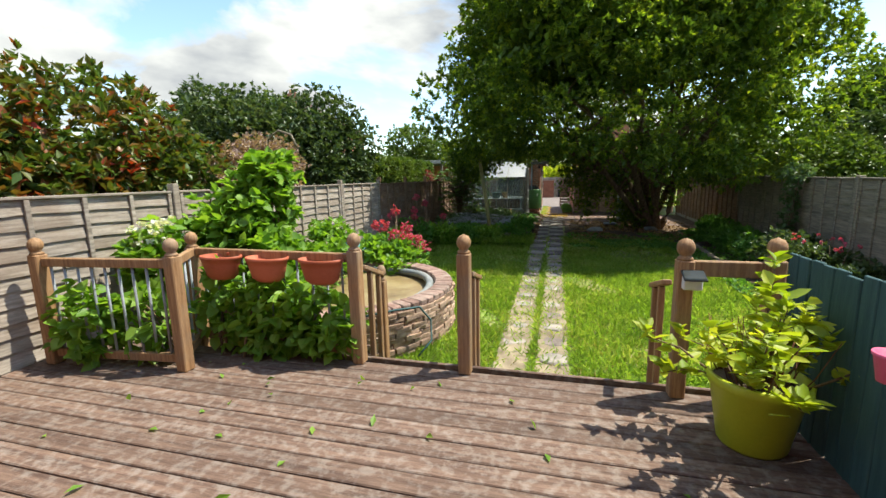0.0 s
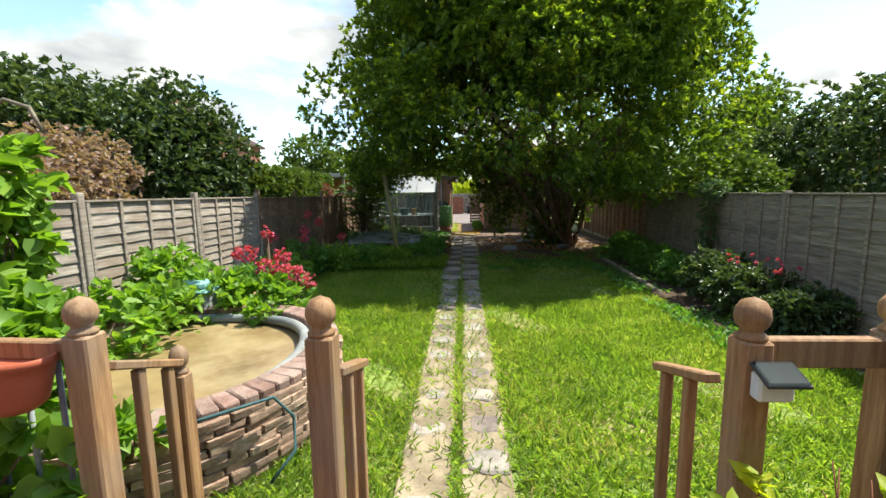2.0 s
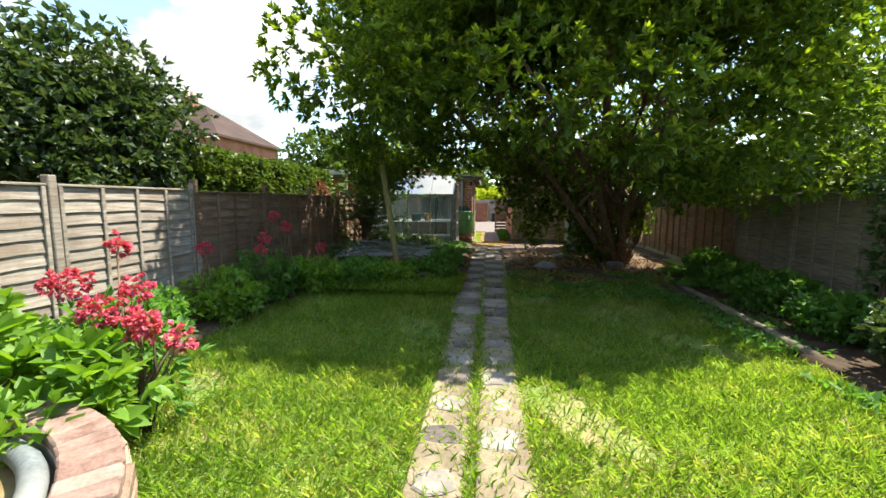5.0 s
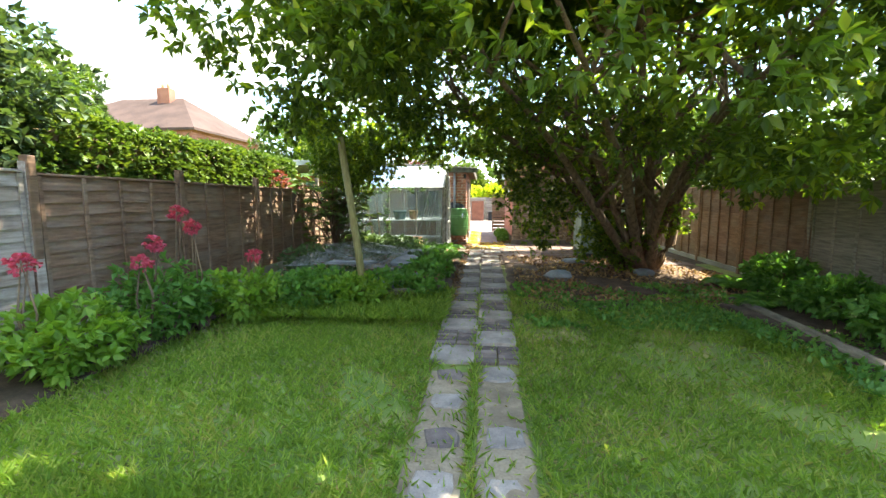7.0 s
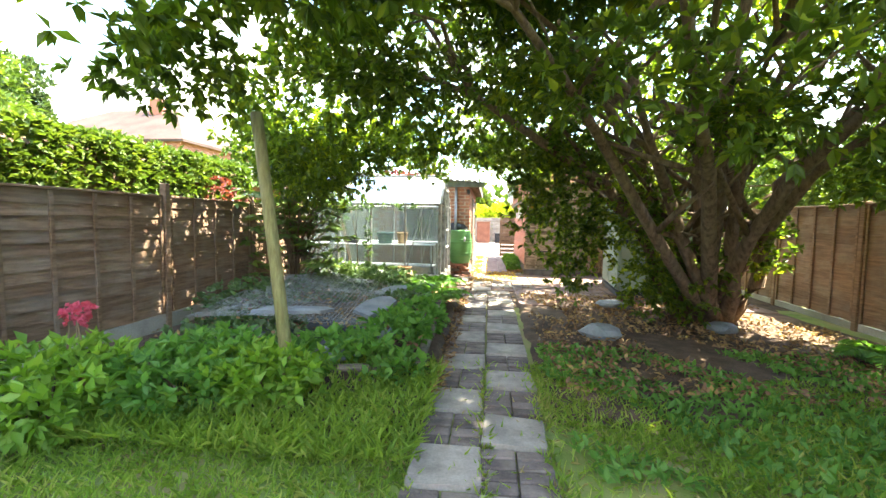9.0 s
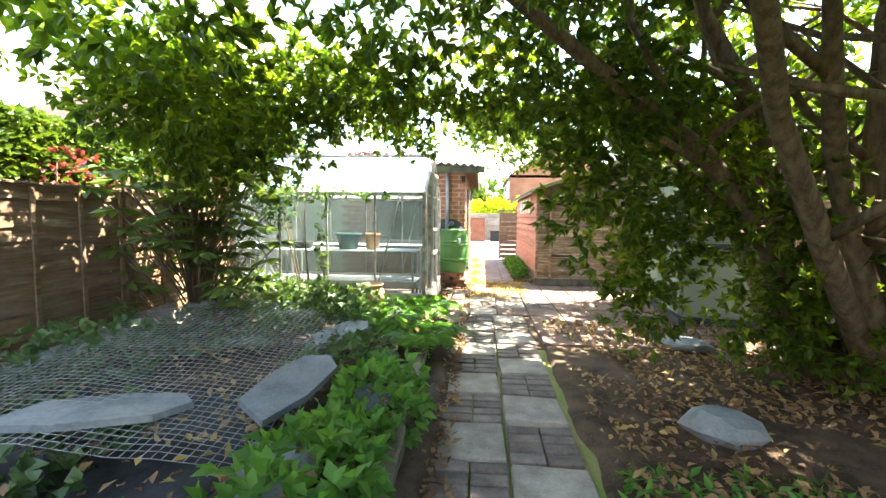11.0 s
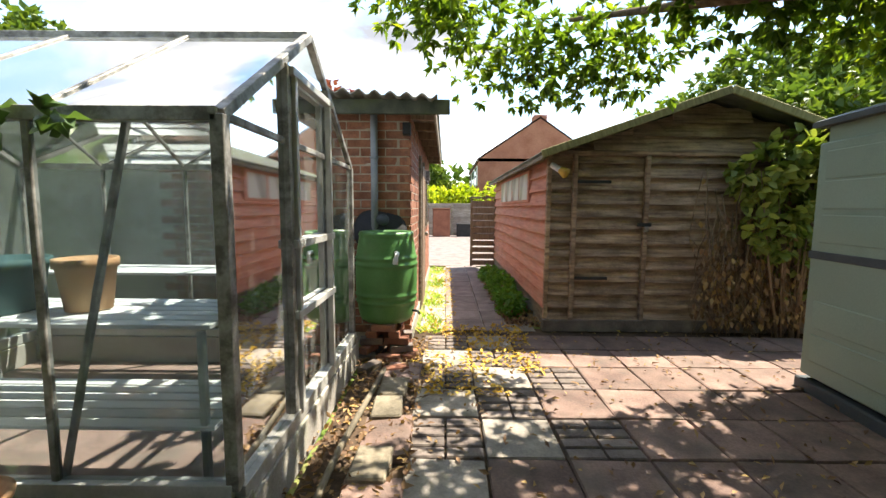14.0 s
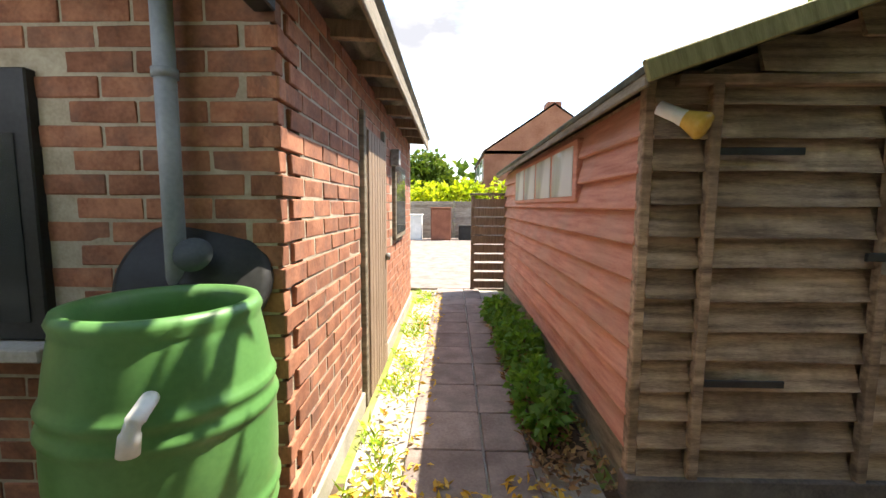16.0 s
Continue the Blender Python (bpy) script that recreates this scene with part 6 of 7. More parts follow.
# ---------- plastic store ----------
def plastic_shed():
    e = tagged(new("plastic_store"), "pale green plastic garden store with a dark waistband", "garden store")
    x0, x1, y0, y1, H = 2.42, 3.75, 17.0, 18.78, 2.1
    e.location = ((x0 + x1) / 2, (y0 + y1) / 2, 0)
    e.rotation_euler = (0, 0, radians(-6))
    w, d = x1 - x0, y1 - y0
    block("base", (0, 0, 0.05), (w + 0.06, d + 0.06, 0.1), M["box_dark"], e, 0.01)
    block("body", (0, 0, 0.1 + (H - 0.1) / 2), (w - 0.04, d - 0.04, H - 0.12), M["box_green"], e, 0.02)
    for k in (-1, 1):
        dr = block("door", (-w / 2 + 0.0, k * d / 4, 1.03), (0.05, d / 2 - 0.03, 1.78), M["box_green"], e, 0.012)
        for zz in (-0.66, -0.40, 0.25, 0.5, 0.72):
            block("door_panel", (-0.025, 0, zz), (0.018, d / 2 - 0.2, 0.21), M["box_green"], dr, 0.008)
    block("waistband", (-w / 2 - 0.025, 0, 1.08), (0.02, d - 0.02, 0.06), M["box_dark"], e, 0.006)
    block("waistband", (0, -d / 2 + 0.01, 1.08), (w - 0.02, 0.02, 0.06), M["box_dark"], e, 0.006)
    lathe("knob", [(0, -.03), (.03, -.03), (.035, 0), (.03, .03), (0, .03)], M["black"], e, 12, (-w / 2 - 0.05, 0.05, 1.08))
    v, f = [], []
    n = 10
    for y in (-d / 2 - 0.04, d / 2 + 0.04):
        for i in range(n + 1):
            t = i / n
            v.append((-w / 2 - 0.05 + (w + 0.1) * t, y, H - 0.02 + 0.16 * math.sin(math.pi * t)))
        v += [(w / 2 + 0.05, y, H - 0.06), (-w / 2 - 0.05, y, H - 0.06)]
    m = n + 3
    f = [tuple(range(m - 1, -1, -1)), tuple(range(m, 2 * m))] + [(i, (i + 1) % m, (i + 1) % m + m, i + m) for i in range(m)]
    obj("lid", v, f, M["box_dark"], e)


plastic_shed()
shrub("variegated_ivy", [(3.25, 20.15, 1.35, .4, .16, .5), (3.7, 20.2, 1.55, .5, .22, .55), (3.1, 20.15, 1.8, .4, .15, .3), (3.8, 20.2, .8, .4, .2, .5), (3.6, 20.1, 2.05, .5, .2, .25)], 300, 4, 0.105, 0.085, M["leaf_variegated"], "variegated ivy hanging over the shed front", "ivy", 71, up=-0.6, stems=12, broad=True)


def dead_ivy():
    e = tagged(new("dead_ivy"), "dry brown ivy stems and leaves hanging on the shed", "ivy")
    e.location = (2.9, 20.2, 0)
    rr = random.Random(73)
    runs, P, D = [], [], []
    for i in range(70):
        x, top = rr.uniform(-0.45, 0.7), rr.uniform(0.9, 1.9)
        pts = [Vector((x + rr.uniform(-.05, .05) * k, rr.uniform(-.12, .06), top + (0.03 - top) * k / 5)) for k in range(6)]
        runs.append((pts, [0.006, 0.006, 0.005, 0.005, 0.004, 0.003]))
        for k in range(9):
            q = pts[rr.randrange(5)].lerp(pts[5], rr.random() * 0.4)
            P.append(q)
            D.append((rr.uniform(-.5, .5), rr.uniform(-.9, .1), -1.0))
    tubes("stems", runs, M["bark"], e, 4)
    np.random.seed(73)
    leaves("dry_leaves", np.array(P), np.array(D), np.full((len(P), 1), 0.085), np.full((len(P), 1), 0.05), M["leaf_litter"], e)


dead_ivy()


def flood_lamp():
    e = tagged(new("spot_lamp"), "amber glass spot lamp at the shed corner", "lamp")
    e.location = (0.93, 20.24, 1.83)
    e.rotation_mode = 'QUATERNION'
    e.rotation_quaternion = Vector((-0.6, 0.5, 0.45)).to_track_quat('Z', 'Y')
    lathe("holder", [(0, 0.14), (0.03, 0.14), (0.032, 0.05), (0.036, 0.02), (0.04, 0.0)], M["white"], e, 16)
    lathe("bulb", [(0.036, 0.02), (0.055, -0.04), (0.06, -0.06), (0.05, -0.075), (0, -0.082)], M["gold"], e, 20)


flood_lamp()
shrub("alley_weeds", [(0.55, 21.3, .12, .18, .5, .18), (0.58, 22.4, .14, .2, .6, .2), (0.55, 23.6, .12, .2, .6, .16)], 430, 4, 0.065, 0.04, M["leaf_fern"], "low green weeds along the shed side", "weeds", 72, stems=4)


# ---------- beyond the gate ----------
def gate():
    e = tagged(new("garden_gate"), "open slatted timber garden gate", "gate")
    e.location = (0.56, 25.55, 0)
    for k in range(10):
        block("gate_board", (0, 0, 0.12 + k * 0.155), (0.62, 0.022, 0.14 if k > 3 else 0.12), M["door_wood"], e, 0.004)
    for x in (-0.28, 0.28):
        block("gate_stile", (x, 0.02, 0.83), (0.06, 0.03, 1.6), M["door_wood"], e, 0.004)
    block("gate_cap", (0, 0, 1.66), (0.68, 0.05, 0.04), M["timber"], e, 0.004)
    block("gate_post", (0.36, 0, 0.85), (0.09, 0.09, 1.7), M["timber"], e, 0.006)


gate()
lap_fence("fence_end", 8.0, 37.5, -8.0, 37.5, 1.65, M["fence_grey"], label="grey overlap-board fence across the drive", seed=15, face=1)
lap_fence("fence_end_right", 4.85, 25.7, 0.95, 25.7, 1.6, M["fence_grey"], label="grey fence beside the shed", seed=16, face=1)


def bin_box(name, x, y, s, mat, label):
    e = tagged(new(name), label, "cabinet")
    e.location = (x, y, 0)
    block("body", (0, 0, s[2] / 2), s, mat, e, 0.02)
    block("door", (0, -s[1] / 2 - 0.01, s[2] / 2), (s[0] - 0.08, 0.02, s[2] - 0.12), mat, e, 0.006)
    block("top", (0, 0, s[2] + 0.02), (s[0] + 0.06, s[1] + 0.06, 0.05), mat, e, 0.01)


bin_box("brown_cabinet", -0.55, 36.3, (0.85, 0.6, 1.35), M["brown"], "brown painted cabinet against the far fence")
bin_box("white_cabinet", -1.75, 36.3, (0.8, 0.6, 1.05), M["white"], "white metal cabinet against the far fence")
bin_box("dark_bin", 0.7, 36.4, (1.0, 0.6, 0.6), M["black"], "dark heap of stored things by the far fence")
shrub("far_hedge", [(x, 39.0, 1.7, 1.2, .8, .9) for x in np.arange(-7, 8, 1.5)], 1500, 5, 0.2, 0.12, M["leaf_bright"], "bright yellow-green hedge behind the far fence", "hedge", 81, kind="stuff")
shrub("far_tree", [(-1.8, 47, 3.4, 1.6, 1.6, 1.6), (-2.6, 47, 2.6, 1.6, 1.6, 1.5), (-0.9, 47, 2.6, 1.3, 1.5, 1.5)], 1300, 5, 0.28, 0.14, M["leaf_hedge"], "rounded green tree beyond the hedge", "tree", 82)


def far_house(name, x0, x1, y0, y1, ze, zr, axis, label, hip=0.0):
    """A brick house with a gabled or hipped roof whose ridge runs along axis."""
    e = tagged(new(name), label, "house")
    e.location = ((x0 + x1) / 2, (y0 + y1) / 2, 0)
    w, d = x1 - x0, y1 - y0
    v, f = [], []
    if axis == "x":
        r0, r1 = (-w / 2 + hip, 0, zr), (w / 2 - hip, 0, zr)
        c = [(-w / 2, -d / 2, ze), (w / 2, -d / 2, ze), (w / 2, d / 2, ze), (-w / 2, d / 2, ze)]
        faces = [(0, 1, 5, 4), (2, 3, 4, 5), (1, 2, 5), (3, 0, 4)]
    else:
        r0, r1 = (0, -d / 2 + hip, zr), (0, d / 2 - hip, zr)
        c = [(-w / 2, -d / 2, ze), (w / 2, -d / 2, ze), (w / 2, d / 2, ze), (-w / 2, d / 2, ze)]
        faces = [(0, 1, 4), (1, 2, 5, 4), (2, 3, 5), (3, 0, 4, 5)]
    block("wall", (0, 0, ze / 2), (w, d, ze), M["house_wall"], e, 0)
    if not hip:
        pts = [(c[0]), (c[1]), r0] if axis == "y" else [c[3], c[0], r0]
        sh = Vector((0, 0.3, 0)) if axis == "y" else Vector((0.3, 0, 0))
        pts = [Vector(p) for p in pts]
        obj("gable_wall", pts + [p + sh for p in pts], [(0, 1, 2), (5, 4, 3), (0, 3, 4, 1), (1, 4, 5, 2), (2, 5, 3, 0)], M["house_wall"], e)
    k = 1.06
    top = [Vector((p[0] * (k if hip else 1.02), p[1] * (k if hip else 1.0), p[2] + 0.06)) for p in c] + [Vector(r0) + Vector((0, 0, .12)), Vector(r1) + Vector((0, 0, .12))]
    ff = faces if hip else [q for q in faces if len(q) == 4]
    n = len(top)
    low = [p - Vector((0, 0, 0.18)) for p in top]
    obj("roof", top + low, ff + [tuple(i + n for i in reversed(q)) for q in ff] + [(0, 1, 1 + n, n), (1, 2, 2 + n, 1 + n), (2, 3, 3 + n, 2 + n), (3, 0, n, 3 + n)], M["roof_tile"], e)
    return e


def far_window(parent, c, s, axis):
    t = (s[0], 0.12, s[1]) if axis == "y" else (0.12, s[0], s[1])
    w = block("window", c, t, M["white_paint"], parent, 0.01)
    for k in (-1, 1):
        o = (k * s[0] / 4, -0.05, 0) if axis == "y" else (-0.05 if c[0] < 0 else 0.05, k * s[0] / 4, 0)
        g = (s[0] / 2 - 0.12, 0.06, s[1] - 0.14) if axis == "y" else (0.06, s[0] / 2 - 0.12, s[1] - 0.14)
        block("pane", o, g, M["window_glass"], w, 0)


hl = far_house("house", -35.5, -21.5, 36, 46, 6.7, 10.0, "x", "brick house with a brown tiled hipped roof and chimney", 4.2)
far_window(hl, (-2.5, -5.0, 5.6), (1.8, 1.3), "y")
far_window(hl, (2.2, -5.0, 5.6), (1.8, 1.3), "y")
block("chimney", (1.8, -0.6, 9.9), (1.1, 0.8, 1.7), M["house_wall"], hl, 0.02)
for k in (-0.25, 0.25):
    lathe("chimney_pot", [(0.12, 0), (0.14, .1), (.11, .45), (0, .45)], M["clay"], hl, 12, (1.8 + k, -0.6, 10.75))
skl = block("skylight", (-5.0, -2.3, 8.75), (1.2, 0.9, 0.1), M["white_paint"], hl, 0.01)
skl.rotation_euler = (radians(33), 0, 0)

hr = far_house("house", 1.6, 8.8, 41.0, 51.0, 4.3, 6.7, "y", "red brick house with a tiled gable roof beyond the drive")
for yy in (-3.4, -0.6, 2.4):
    far_window(hr, (-3.6, yy, 3.4), (1.7, 1.2), "x")
block("chimney", (0.3, -3.2, 6.7), (0.8, 0.9, 1.0), M["house_wall"], hr, 0.02)


def carport():
    e = tagged(new("carport"), "neighbour's flat-roofed carport with a pale fascia", "carport")
    e.location = (-6.4, 19.2, 0)
    block("roof", (0, 0, 2.47), (3.6, 3.4, 0.1), M["felt"], e, 0.01)
    block("fascia", (0, -1.72, 2.47), (3.64, 0.04, 0.14), M["alu_light"], e, 0.006)
    block("back_wall", (0, 1.6, 1.2), (3.5, 0.15, 2.4), M["brick"], e, 0.01)
    for x in (-1.7, 0.1, 1.7):
        block("support_post", (x, -1.6, 1.2), (0.09, 0.09, 2.4), M["timber"], e, 0.006)


carport()

# ---------- neighbouring greenery ----------
shrub("photinia", [(-6.2, 4.3, 2.3, 1.2, 1.5, 1.0), (-5.6, 5.0, 1.8, .8, 1.0, .8), (-6.6, 3.2, 2.0, 1.2, 1.2, 1.2), (-5.5, 3.6, 1.6, .7, .9, .7)], 2000, 6, 0.12, 0.055, M["leaf_red"], "photinia bush with red and green glossy leaves", "bush", 91)
shrub("blossom_shrub", [(-5.2, 6.5, 1.9, .7, .8, .65), (-5.5, 7.2, 2.1, .7, .8, .55), (-4.9, 5.9, 1.7, .5, .6, .5)], 1700, 6, 0.06, 0.04, M["leaf_pink"], "shrub with faded pink blossom", "shrub", 92)
shrub("viburnum", [(-6.2, 8.6, 2.6, 1.3, 1.3, 1.0), (-5.6, 9.6, 2.3, 1.0, 1.0, .9), (-6.6, 7.6, 2.8, 1.2, 1.2, .9), (-5.2, 9.3, 1.9, .8, 1.0, .6), (-6.2, 10.0, 2.6, .9, .9, .9), (-7.4, 8.2, 2.5, 1.2, 1.2, 1.2), (-5.3, 10.1, 2.6, .85, .9, .9), (-5.7, 9.6, 3.3, .9, .9, .7)], 4200, 6, 0.10, 0.05, M["leaf_dark"], "tall dark evergreen shrub behind the fence", "shrub", 93, rough=0.3)


def clipped_hedge():
    """A flat-topped hedge: leaves over its garden face, ends and top, round a twiggy core."""
    e = tagged(new("hedge"), "clipped flat-topped green hedge behind the fence", "hedge", kind="stuff")
    e.location = (-5.4, 13.4, 0)
    rng = np.random.default_rng(94)
    w, l, h = 0.55, 3.1, 2.36
    face = np.stack([np.full(3800, w), rng.uniform(-l, l, 3800), rng.uniform(1.0, h, 3800)], 1)
    top = np.stack([rng.uniform(-w, w, 1800), rng.uniform(-l, l, 1800), np.full(1800, h)], 1)
    end = np.stack([rng.uniform(-w, w, 1400), rng.choice((-l, l), 1400), rng.uniform(1.0, h, 1400)], 1)
    P = np.concatenate([face, top, end])
    D = np.concatenate([np.tile((1.0, 0, 0.5), (3800, 1)), np.tile((0.2, 0, 1.0), (1800, 1)), np.stack([np.zeros(1400), np.sign(end[:, 1]), np.full(1400, 0.5)], 1)])
    P += rng.normal(0, 0.035, P.shape) + 0.04 * np.sin(P[:, [1, 2, 0]] * 5.0)
    PP, DD, LL, WW = rosettes(P, unit(D), 4, 0.085, 0.06, 95, 0.6)
    np.random.seed(94)
    leaves("leaves", PP, DD, LL, WW, M["leaf_hedge"], e)
    bm = bmesh.new()
    bm_box(bm, (0, 0, h / 2 - 0.05), (2 * w - 0.12, 2 * l - 0.12, h - 0.12), 0.08)
    from_bm("twig_core", bm, M["bark"], e)


clipped_hedge()
shrub("purple_shrub", [(-5.0, 15.4, 1.75, .7, .4, .4), (-5.6, 15.6, 1.7, .6, .4, .4)], 260, 5, 0.07, 0.045, M["leaf_purple"], "dark red-leaved shrub above the fence", "shrub", 95)
shrub("ash_tree", [(-13.2, 17.5, 4.2, 1.7, 1.6, 1.6), (-14.3, 18.2, 3.2, 1.7, 1.6, 1.5), (-12.0, 17.6, 2.9, 1.3, 1.3, 1.2)], 1600, 6, 0.16, 0.08, M["leaf_hedge"], "light yellow-green tree in the next garden", "tree", 96)
shrub("small_tree", [(-8.0, 23, 3.6, 1.4, 1.2, 1.1), (-6.6, 23, 3.0, 1.3, 1.2, 1.0)], 800, 6, 0.15, 0.08, M["leaf_hedge"], "rounded yellow-green tree behind the carport", "tree", 97)
shrub("conifer", [(-14, 14.5, 1.4 + k * 0.75, 1.7 - k * 0.26, 1.7 - k * 0.26, .8) for k in range(6)], 1500, 6, 0.2, 0.05, M["leaf_dark"], "dark blue-green conifer in a further garden", "conifer", 98, up=-0.2)
shrub("cypress", [(-13.5, 19.5, 1.5 + k * .9, .7, .7, .8) for k in range(5)], 600, 6, 0.2, 0.06, M["leaf_dark"], "slim dark cypress in a further garden", "conifer", 99, up=0.8)
shrub("garden_tree", [(9.6, 12.0, 2.6, 2.0, 2.0, 1.7), (11, 10.2, 2.5, 2.0, 2.0, 1.8), (8.2, 13.4, 2.3, 1.4, 1.4, 1.2), (12, 13.5, 3.0, 2, 2, 1.6)], 4000, 6, 0.13, 0.07, M["leaf_dark"], "dense dark green trees behind the garden fence", "tree", 201)
shrub("birch_tree", [(9.6, 16.6, 4.0, 1.2, 1.2, 1.3), (8.9, 16.8, 3.2, 1.0, 1.0, 1.0)], 1600, 6, 0.12, 0.06, M["leaf_hedge"], "light airy tree behind the fence", "tree", 202, rough=0.6)
shrub("border_hedge", [(6.2, 11.6, 1.7, .8, 1.0, .8), (6.6, 13.2, 2.0, .9, 1.2, .8), (6.4, 15.0, 2.1, .9, 1.2, .9), (6.5, 17.0, 2.2, 1.0, 1.2, 1.0), (6.6, 19.0, 2.2, 1.0, 1.2, 1.0)], 2500, 6, 0.11, 0.06, M["leaf_hedge"], "sunlit green hedge behind the fence", "hedge", 203, kind="stuff")
shrub("back_tree", [(6.8, 25.2, 3.6, 1.8, 1.8, 1.4), (8.2, 23.6, 3.8, 1.8, 1.8, 1.6), (5.6, 26.6, 3.0, 1.4, 1.4, 1.1), (7.4, 21.8, 3.2, 1.4, 1.4, 1.3), (5.2, 22.4, 2.9, .9, .9, .5)], 2700, 6, 0.15, 0.08, M["leaf_hedge"], "bright green tree rising behind the shed", "tree", 204)
shrub("far_woods", [(x, 60 + 6 * math.sin(x), 2.0, 6, 4, 3.0) for x in range(-70, 75, 7)], 1500, 5, 1.0, 0.6, M["leaf_hedge"], "distant line of garden trees", "trees", 205, kind="stuff", stems=0)
shrub("side_woods", [(s * (24 + 3 * math.sin(y)), y, 1.5, 4, 5, 2.4) for y in range(-12, 56, 7) for s in (-1, 1)], 1500, 5, 0.7, 0.42, M["leaf_hedge"], "distant garden shrubs and hedges", "trees", 206, kind="stuff", stems=0)
shrub("roof_creeper", [(-1.9, 20.1, 2.62, .6, .3, .08), (-2.8, 20.2, 2.65, .6, .4, .12)], 170, 5, 0.06, 0.045, M["leaf_purple"], "red creeper on the outbuilding roof", "creeper", 207, stems=3, base=2.55)


# ---------- grass and fallen leaves ----------
def scatter(name, n, area, mat, L, W, label, category, seed, up=1.0, keep=None, z=0.0, lean=0.75):
    rng = np.random.default_rng(seed)
    x0, x1, y0, y1 = area
    P = np.stack([rng.uniform(x0, x1, n), rng.uniform(y0, y1, n), np.full(n, z)], axis=1)
    if keep is not None:
        P = P[keep(P)]
    n = len(P)
    D = rng.normal(0, lean, (n, 3))
    D[:, 2] = np.abs(D[:, 2]) * 0.3 + up
    s = rng.uniform(0.5, 1.3, (n, 1))
    np.random.seed(seed)
    return tagged(leaves(name, P, D, L * s, W * (0.7 + 0.3 * s), mat, None, droop=0.25 if up > 0.5 else 0.05), label, category, kind="stuff")


def wave(P, k, o):
    return np.sin(P[:, 0] * k + o) * np.cos(P[:, 1] * k * 0.83 + o * 2) + 0.6 * np.sin(P[:, 0] * k * 2.3 + P[:, 1] * k * 1.7 + o)


def bare(P):
    """Two parched spots beside the path."""
    x, y = P[:, 0], P[:, 1]
    w = 0.35 * wave(P, 4.0, 1.1)
    return (((x - 1.9) / 0.75) ** 2 + ((y - 10.2) / 0.5) ** 2 + w < 1) | (((x - 0.65) / 0.4) ** 2 + ((y - 11.0) / 0.35) ** 2 + w < 1)


def on_lawn(P):
    x, y = P[:, 0], P[:, 1]
    pond_gap = (x + 2.62) ** 2 + (y - 4.72) ** 2 > 1.44 ** 2
    bed = (x < -1.0) & (y > 11.7)
    rightbed = ((x > 3.05) & (y > 5.6)) | ((x > 0.75) & (y > 12.3 + 0.5 * np.sin(x * 3)))
    leftbed = (x < -3.35) & (y > 6.4)
    slabs_ = ((np.abs(x + 0.385) < 0.17) | (np.abs(x - 0.02) < 0.17))
    worn = (wave(P, 1.9, 0.7) > 1.05) | bare(P)
    rnd = np.random.default_rng(77).random(len(P))
    return pond_gap & ~bed & ~rightbed & ~leftbed & (~slabs_ | (rnd < np.where(y < 9.0, 0.12, 0.05))) & (~worn | (rnd < 0.25))


def dry_spots(P):
    x, y = P[:, 0], P[:, 1]
    nearpath = (np.abs(x + 0.1) < 0.75)
    w = (wave(P, 1.9, 0.7) > 0.6) | bare(P)
    rnd = np.random.default_rng(78).random(len(P))
    return on_lawn(P) & ((nearpath & (rnd < 0.7)) | w | (rnd < 0.08))


scatter("lawn_grass", 115000, (-3.9, 3.6, 3.15, 8.2), M["grass"], 0.095, 0.006, "rough green lawn grass", "grass", 301, keep=on_lawn, z=-0.03)
scatter("lawn_grass", 75000, (-3.9, 3.6, 8.0, 12.9), M["grass"], 0.09, 0.0075, "rough green lawn grass", "grass", 302, keep=on_lawn, z=-0.03)
scatter("dry_grass", 36000, (-3.6, 3.2, 3.2, 12.6), M["straw"], 0.07, 0.008, "dry straw-coloured grass beside the path", "grass", 303, up=0.6, keep=dry_spots, z=-0.03, lean=0.8)
scatter("path_weeds", 1300, (-0.64, -0.38, 20.2, 25.4), M["grass"], 0.09, 0.012, "thin grass along the brick wall", "grass", 304, keep=lambda P: wave(P, 5, 0.2) > 0.2)
scatter("leaf_litter", 5200, (0.45, 4.4, 12.2, 17.0), M["leaf_litter"], 0.075, 0.038, "brown fallen leaves under the tree", "leaf litter", 305, up=0.08, keep=lambda P: wave(P, 1.5, 1.0) > -0.7, z=0.03, lean=0.6)
scatter("leaf_litter", 1700, (-1.0, -0.52, 12.0, 17.2), M["leaf_litter"], 0.07, 0.035, "brown fallen leaves beside the path", "leaf litter", 306, up=0.08, z=0.03, lean=0.6)
scatter("patio_leaves", 700, (-0.55, 3.0, 16.5, 20.3), M["leaf_litter"], 0.055, 0.024, "fallen leaves scattered on the paving", "leaf litter", 307, up=0.06, z=0.02, lean=0.6)
scatter("yellow_leaves", 900, (-0.62, 0.55, 18.6, 20.5), M["leaf_yellow"], 0.06, 0.028, "yellow fallen leaves on the path", "leaf litter", 308, up=0.06, keep=lambda P: wave(P, 3, 0.5) > -0.5, z=0.022, lean=0.6)
scatter("alley_leaves", 520, (-0.6, -0.2, 20.2, 25.4), M["leaf_yellow"], 0.055, 0.026, "yellow fallen leaves along the wall", "leaf litter", 309, up=0.06, z=0.022, lean=0.6)
scatter("strip_leaves", 1300, (0.38, 0.82, 20.4, 23.5), M["leaf_litter"], 0.06, 0.028, "brown fallen leaves on the soil strip", "leaf litter", 310, up=0.06, z=0.03, lean=0.6)
scatter("edge_leaves", 900, (-1.1, -0.5, 17.0, 19.9), M["leaf_litter"], 0.06, 0.028, "fallen leaves beside the greenhouse", "leaf litter", 311, up=0.06, z=0.04, lean=0.6)
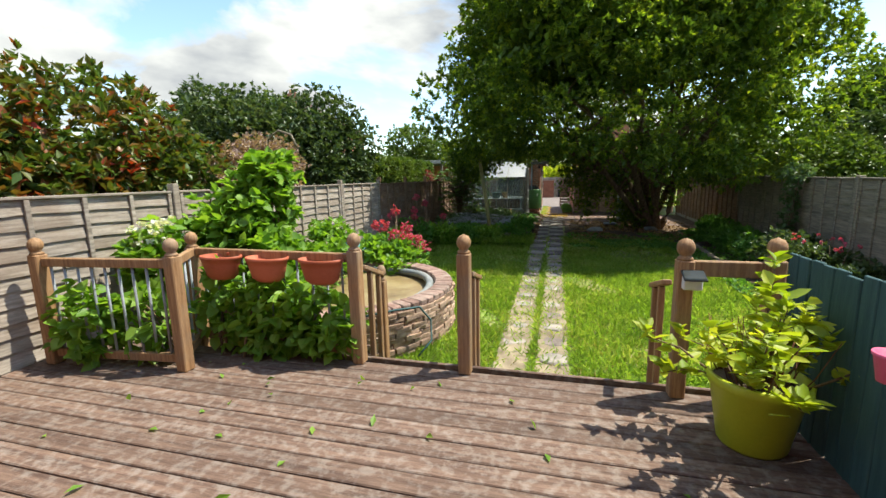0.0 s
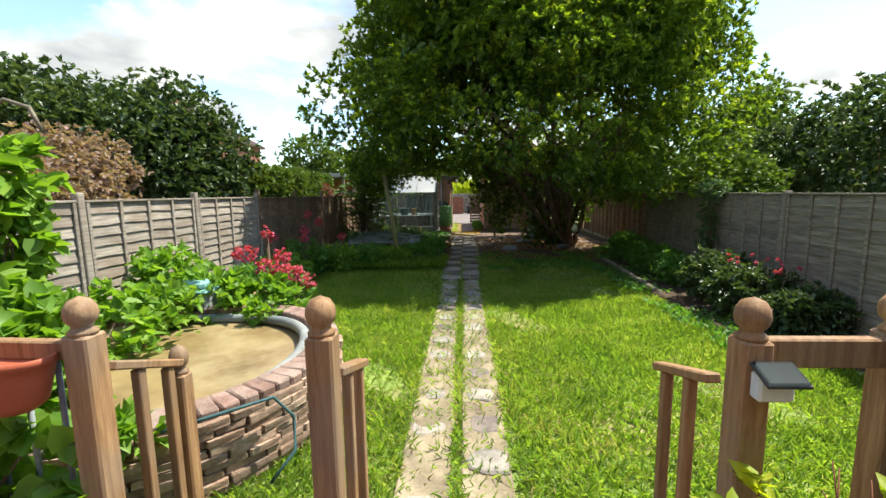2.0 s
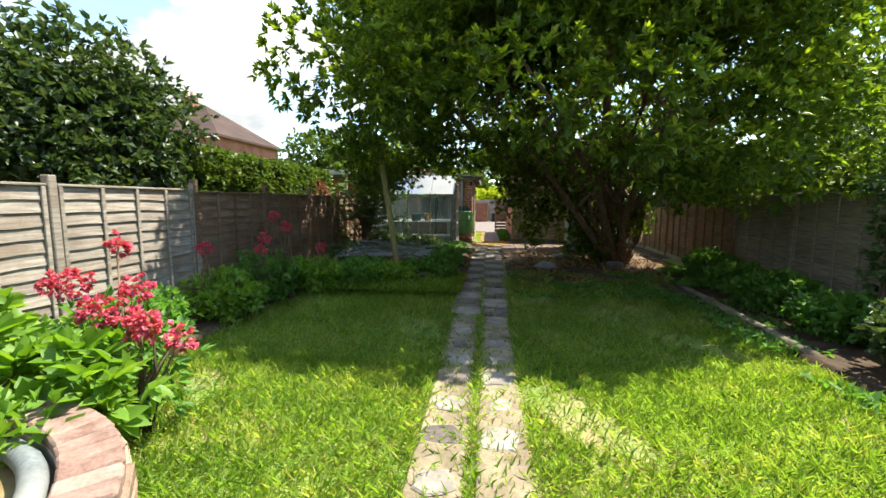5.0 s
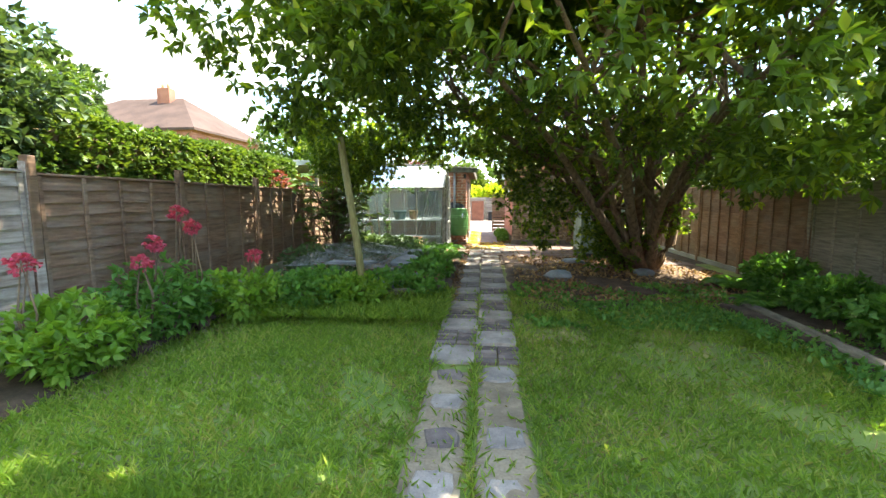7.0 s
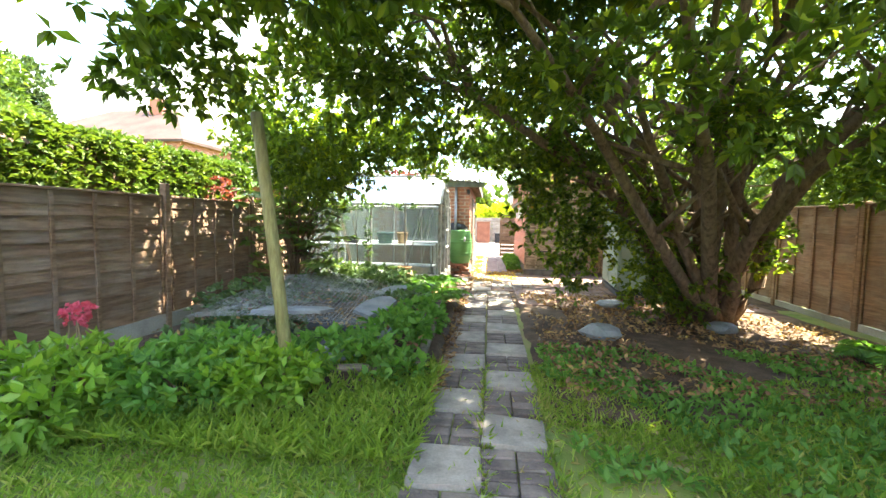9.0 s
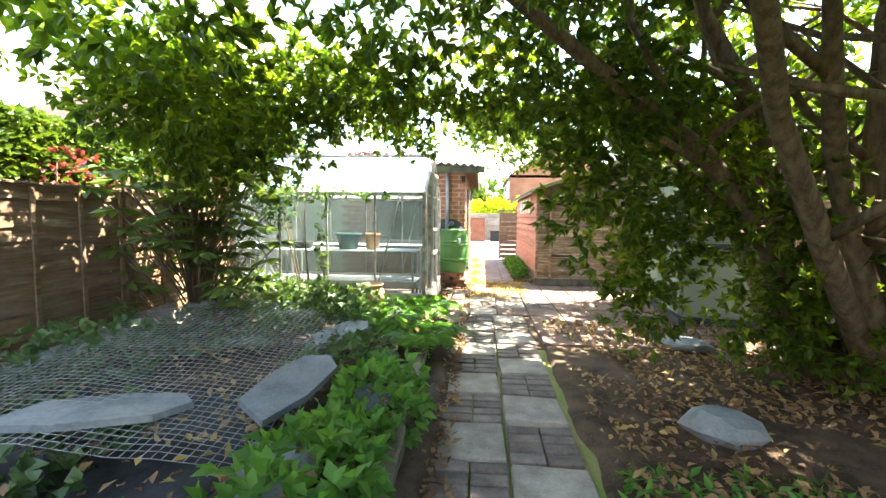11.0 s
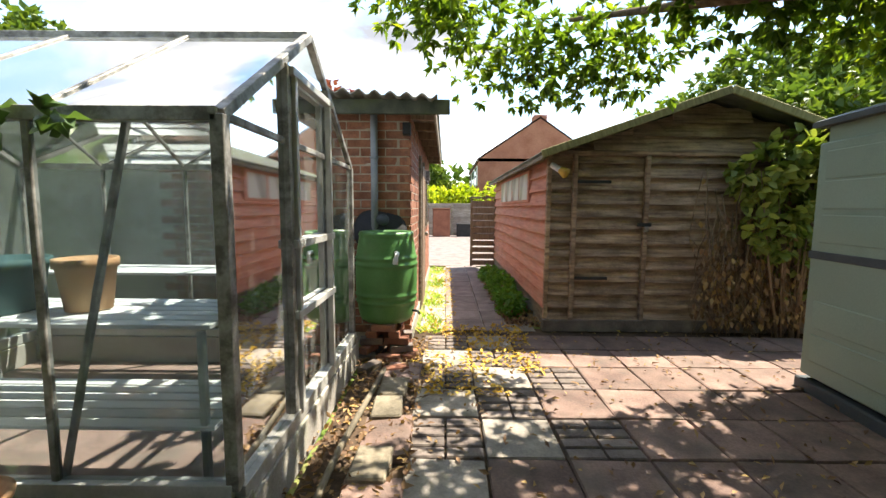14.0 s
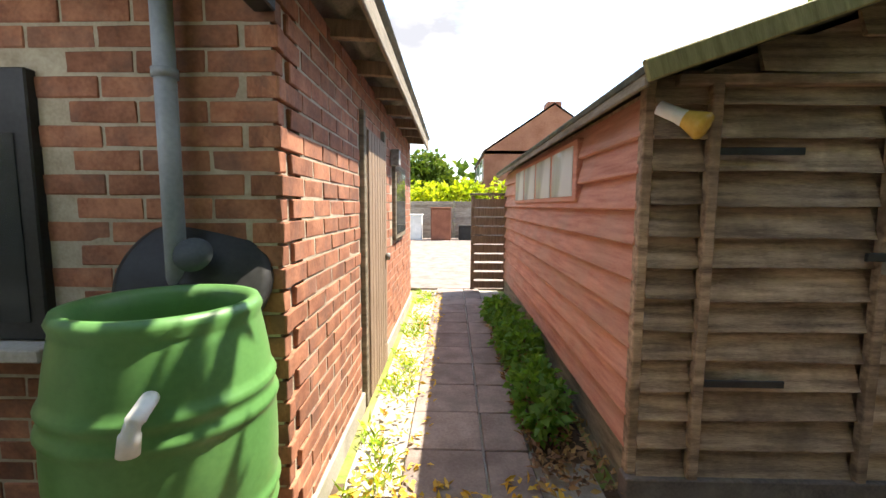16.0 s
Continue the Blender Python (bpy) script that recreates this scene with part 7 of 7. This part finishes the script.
scatter("deck_debris", 45, (-3.6, 1.2, 1.2, 2.8), M["leaf_vine"], 0.07, 0.035, "a few leaves fallen on the deck", "leaves", 312, up=0.05, z=0.345, lean=0.6)
scatter("bed_leaves", 900, (-3.6, -0.8, 12.4, 16.8), M["leaf_litter"], 0.075, 0.04, "orange-brown fallen leaves on the rockery bed", "leaf litter", 313, up=0.1, z=0.24, lean=0.6)
scatter("bed_grass", 6500, (-2.9, -0.58, 10.9, 12.5), M["grass"], 0.13, 0.009, "long grass along the edge of the bed", "grass", 314, z=0.07)
scatter("ground_weeds", 5200, (0.4, 3.6, 11.0, 13.6), M["leaf_fern"], 0.09, 0.04, "low weeds at the edge of the bare soil", "weeds", 315, up=0.45, z=0.0, keep=lambda P: wave(P, 2.2, 0.4) > -0.4)
scatter("border_weeds", 3500, (2.7, 3.6, 5.6, 12.4), M["leaf_fern"], 0.09, 0.04, "low weeds along the fence border", "weeds", 316, up=0.5, z=0.02, keep=lambda P: wave(P, 2.0, 0.9) > -0.3)

# ---------- paving pieces and bricks ----------
slabs()


def brickwork():
    rr = random.Random(91)
    bw, bh, g = 0.25, 0.077, 0.011
    meshes = [box_mesh("brick", (0.06, bw, bh), M["brick"], 0.004, 0.0022, 90 + k) for k in range(4)]
    fm = [box_mesh("brick", (bw, 0.06, bh), M["brick"], 0.004, 0.0022, 94 + k) for k in range(4)]
    rest = []
    near = 0
    side = tagged(new("wall_side"), "sunlit red brick side wall with pale mortar", "wall", kind="structure")
    front = tagged(new("wall_front"), "shaded red brick front wall of the outbuilding", "wall", kind="structure")
    rows = int(BZ / (bh + g))
    for r in range(rows):
        z = 0.13 + r * (bh + g)
        y = BY0 + (bw / 2 if r % 2 else 0.0) + bw / 2
        while y < BY1 - 0.1:
            door = 21.26 < y < 22.24 and z < 2.05
            win = 22.8 < y < 23.8 and 1.08 < z < 1.92
            if not door and not win and z < BZ:
                o = (BX - 0.03 + rr.uniform(-.002, .002), y, z)
                if y < 21.3 and near < 300:
                    piece("brick", rr.choice(meshes), pose(*o, 0, 0, rr.uniform(-.5, .5)), side)
                    near += 1
                else:
                    rest.append(o)
            y += bw + g
        x = BX - (0.0 if r % 2 else bw / 2 + g) - bw / 2
        if r % 2 == 0:
            piece("brick", fm[0], pose(BX - 0.052, BY0 + 0.03, z, 0, 0, 0) @ Matrix.Diagonal((0.48, 1, 1, 1)), front)
        while x > -4.6:
            if not (-2.6 < x < -1.55 and 0.9 < z < 1.98) and x > -3.2 and z < BZ:
                piece("brick", rr.choice(fm), pose(x, BY0 + 0.03 + rr.uniform(-.002, .002), z, 0, 0, rr.uniform(-.5, .5)), front)
            x -= bw + g
    bm = bmesh.new()
    for o in rest:
        bm_box(bm, o, (0.06 + rr.uniform(-.003, .003), bw, bh), 0)
    tagged(from_bm("further_bricks", bm, M["brick"], side), kind="stuff")


brickwork()
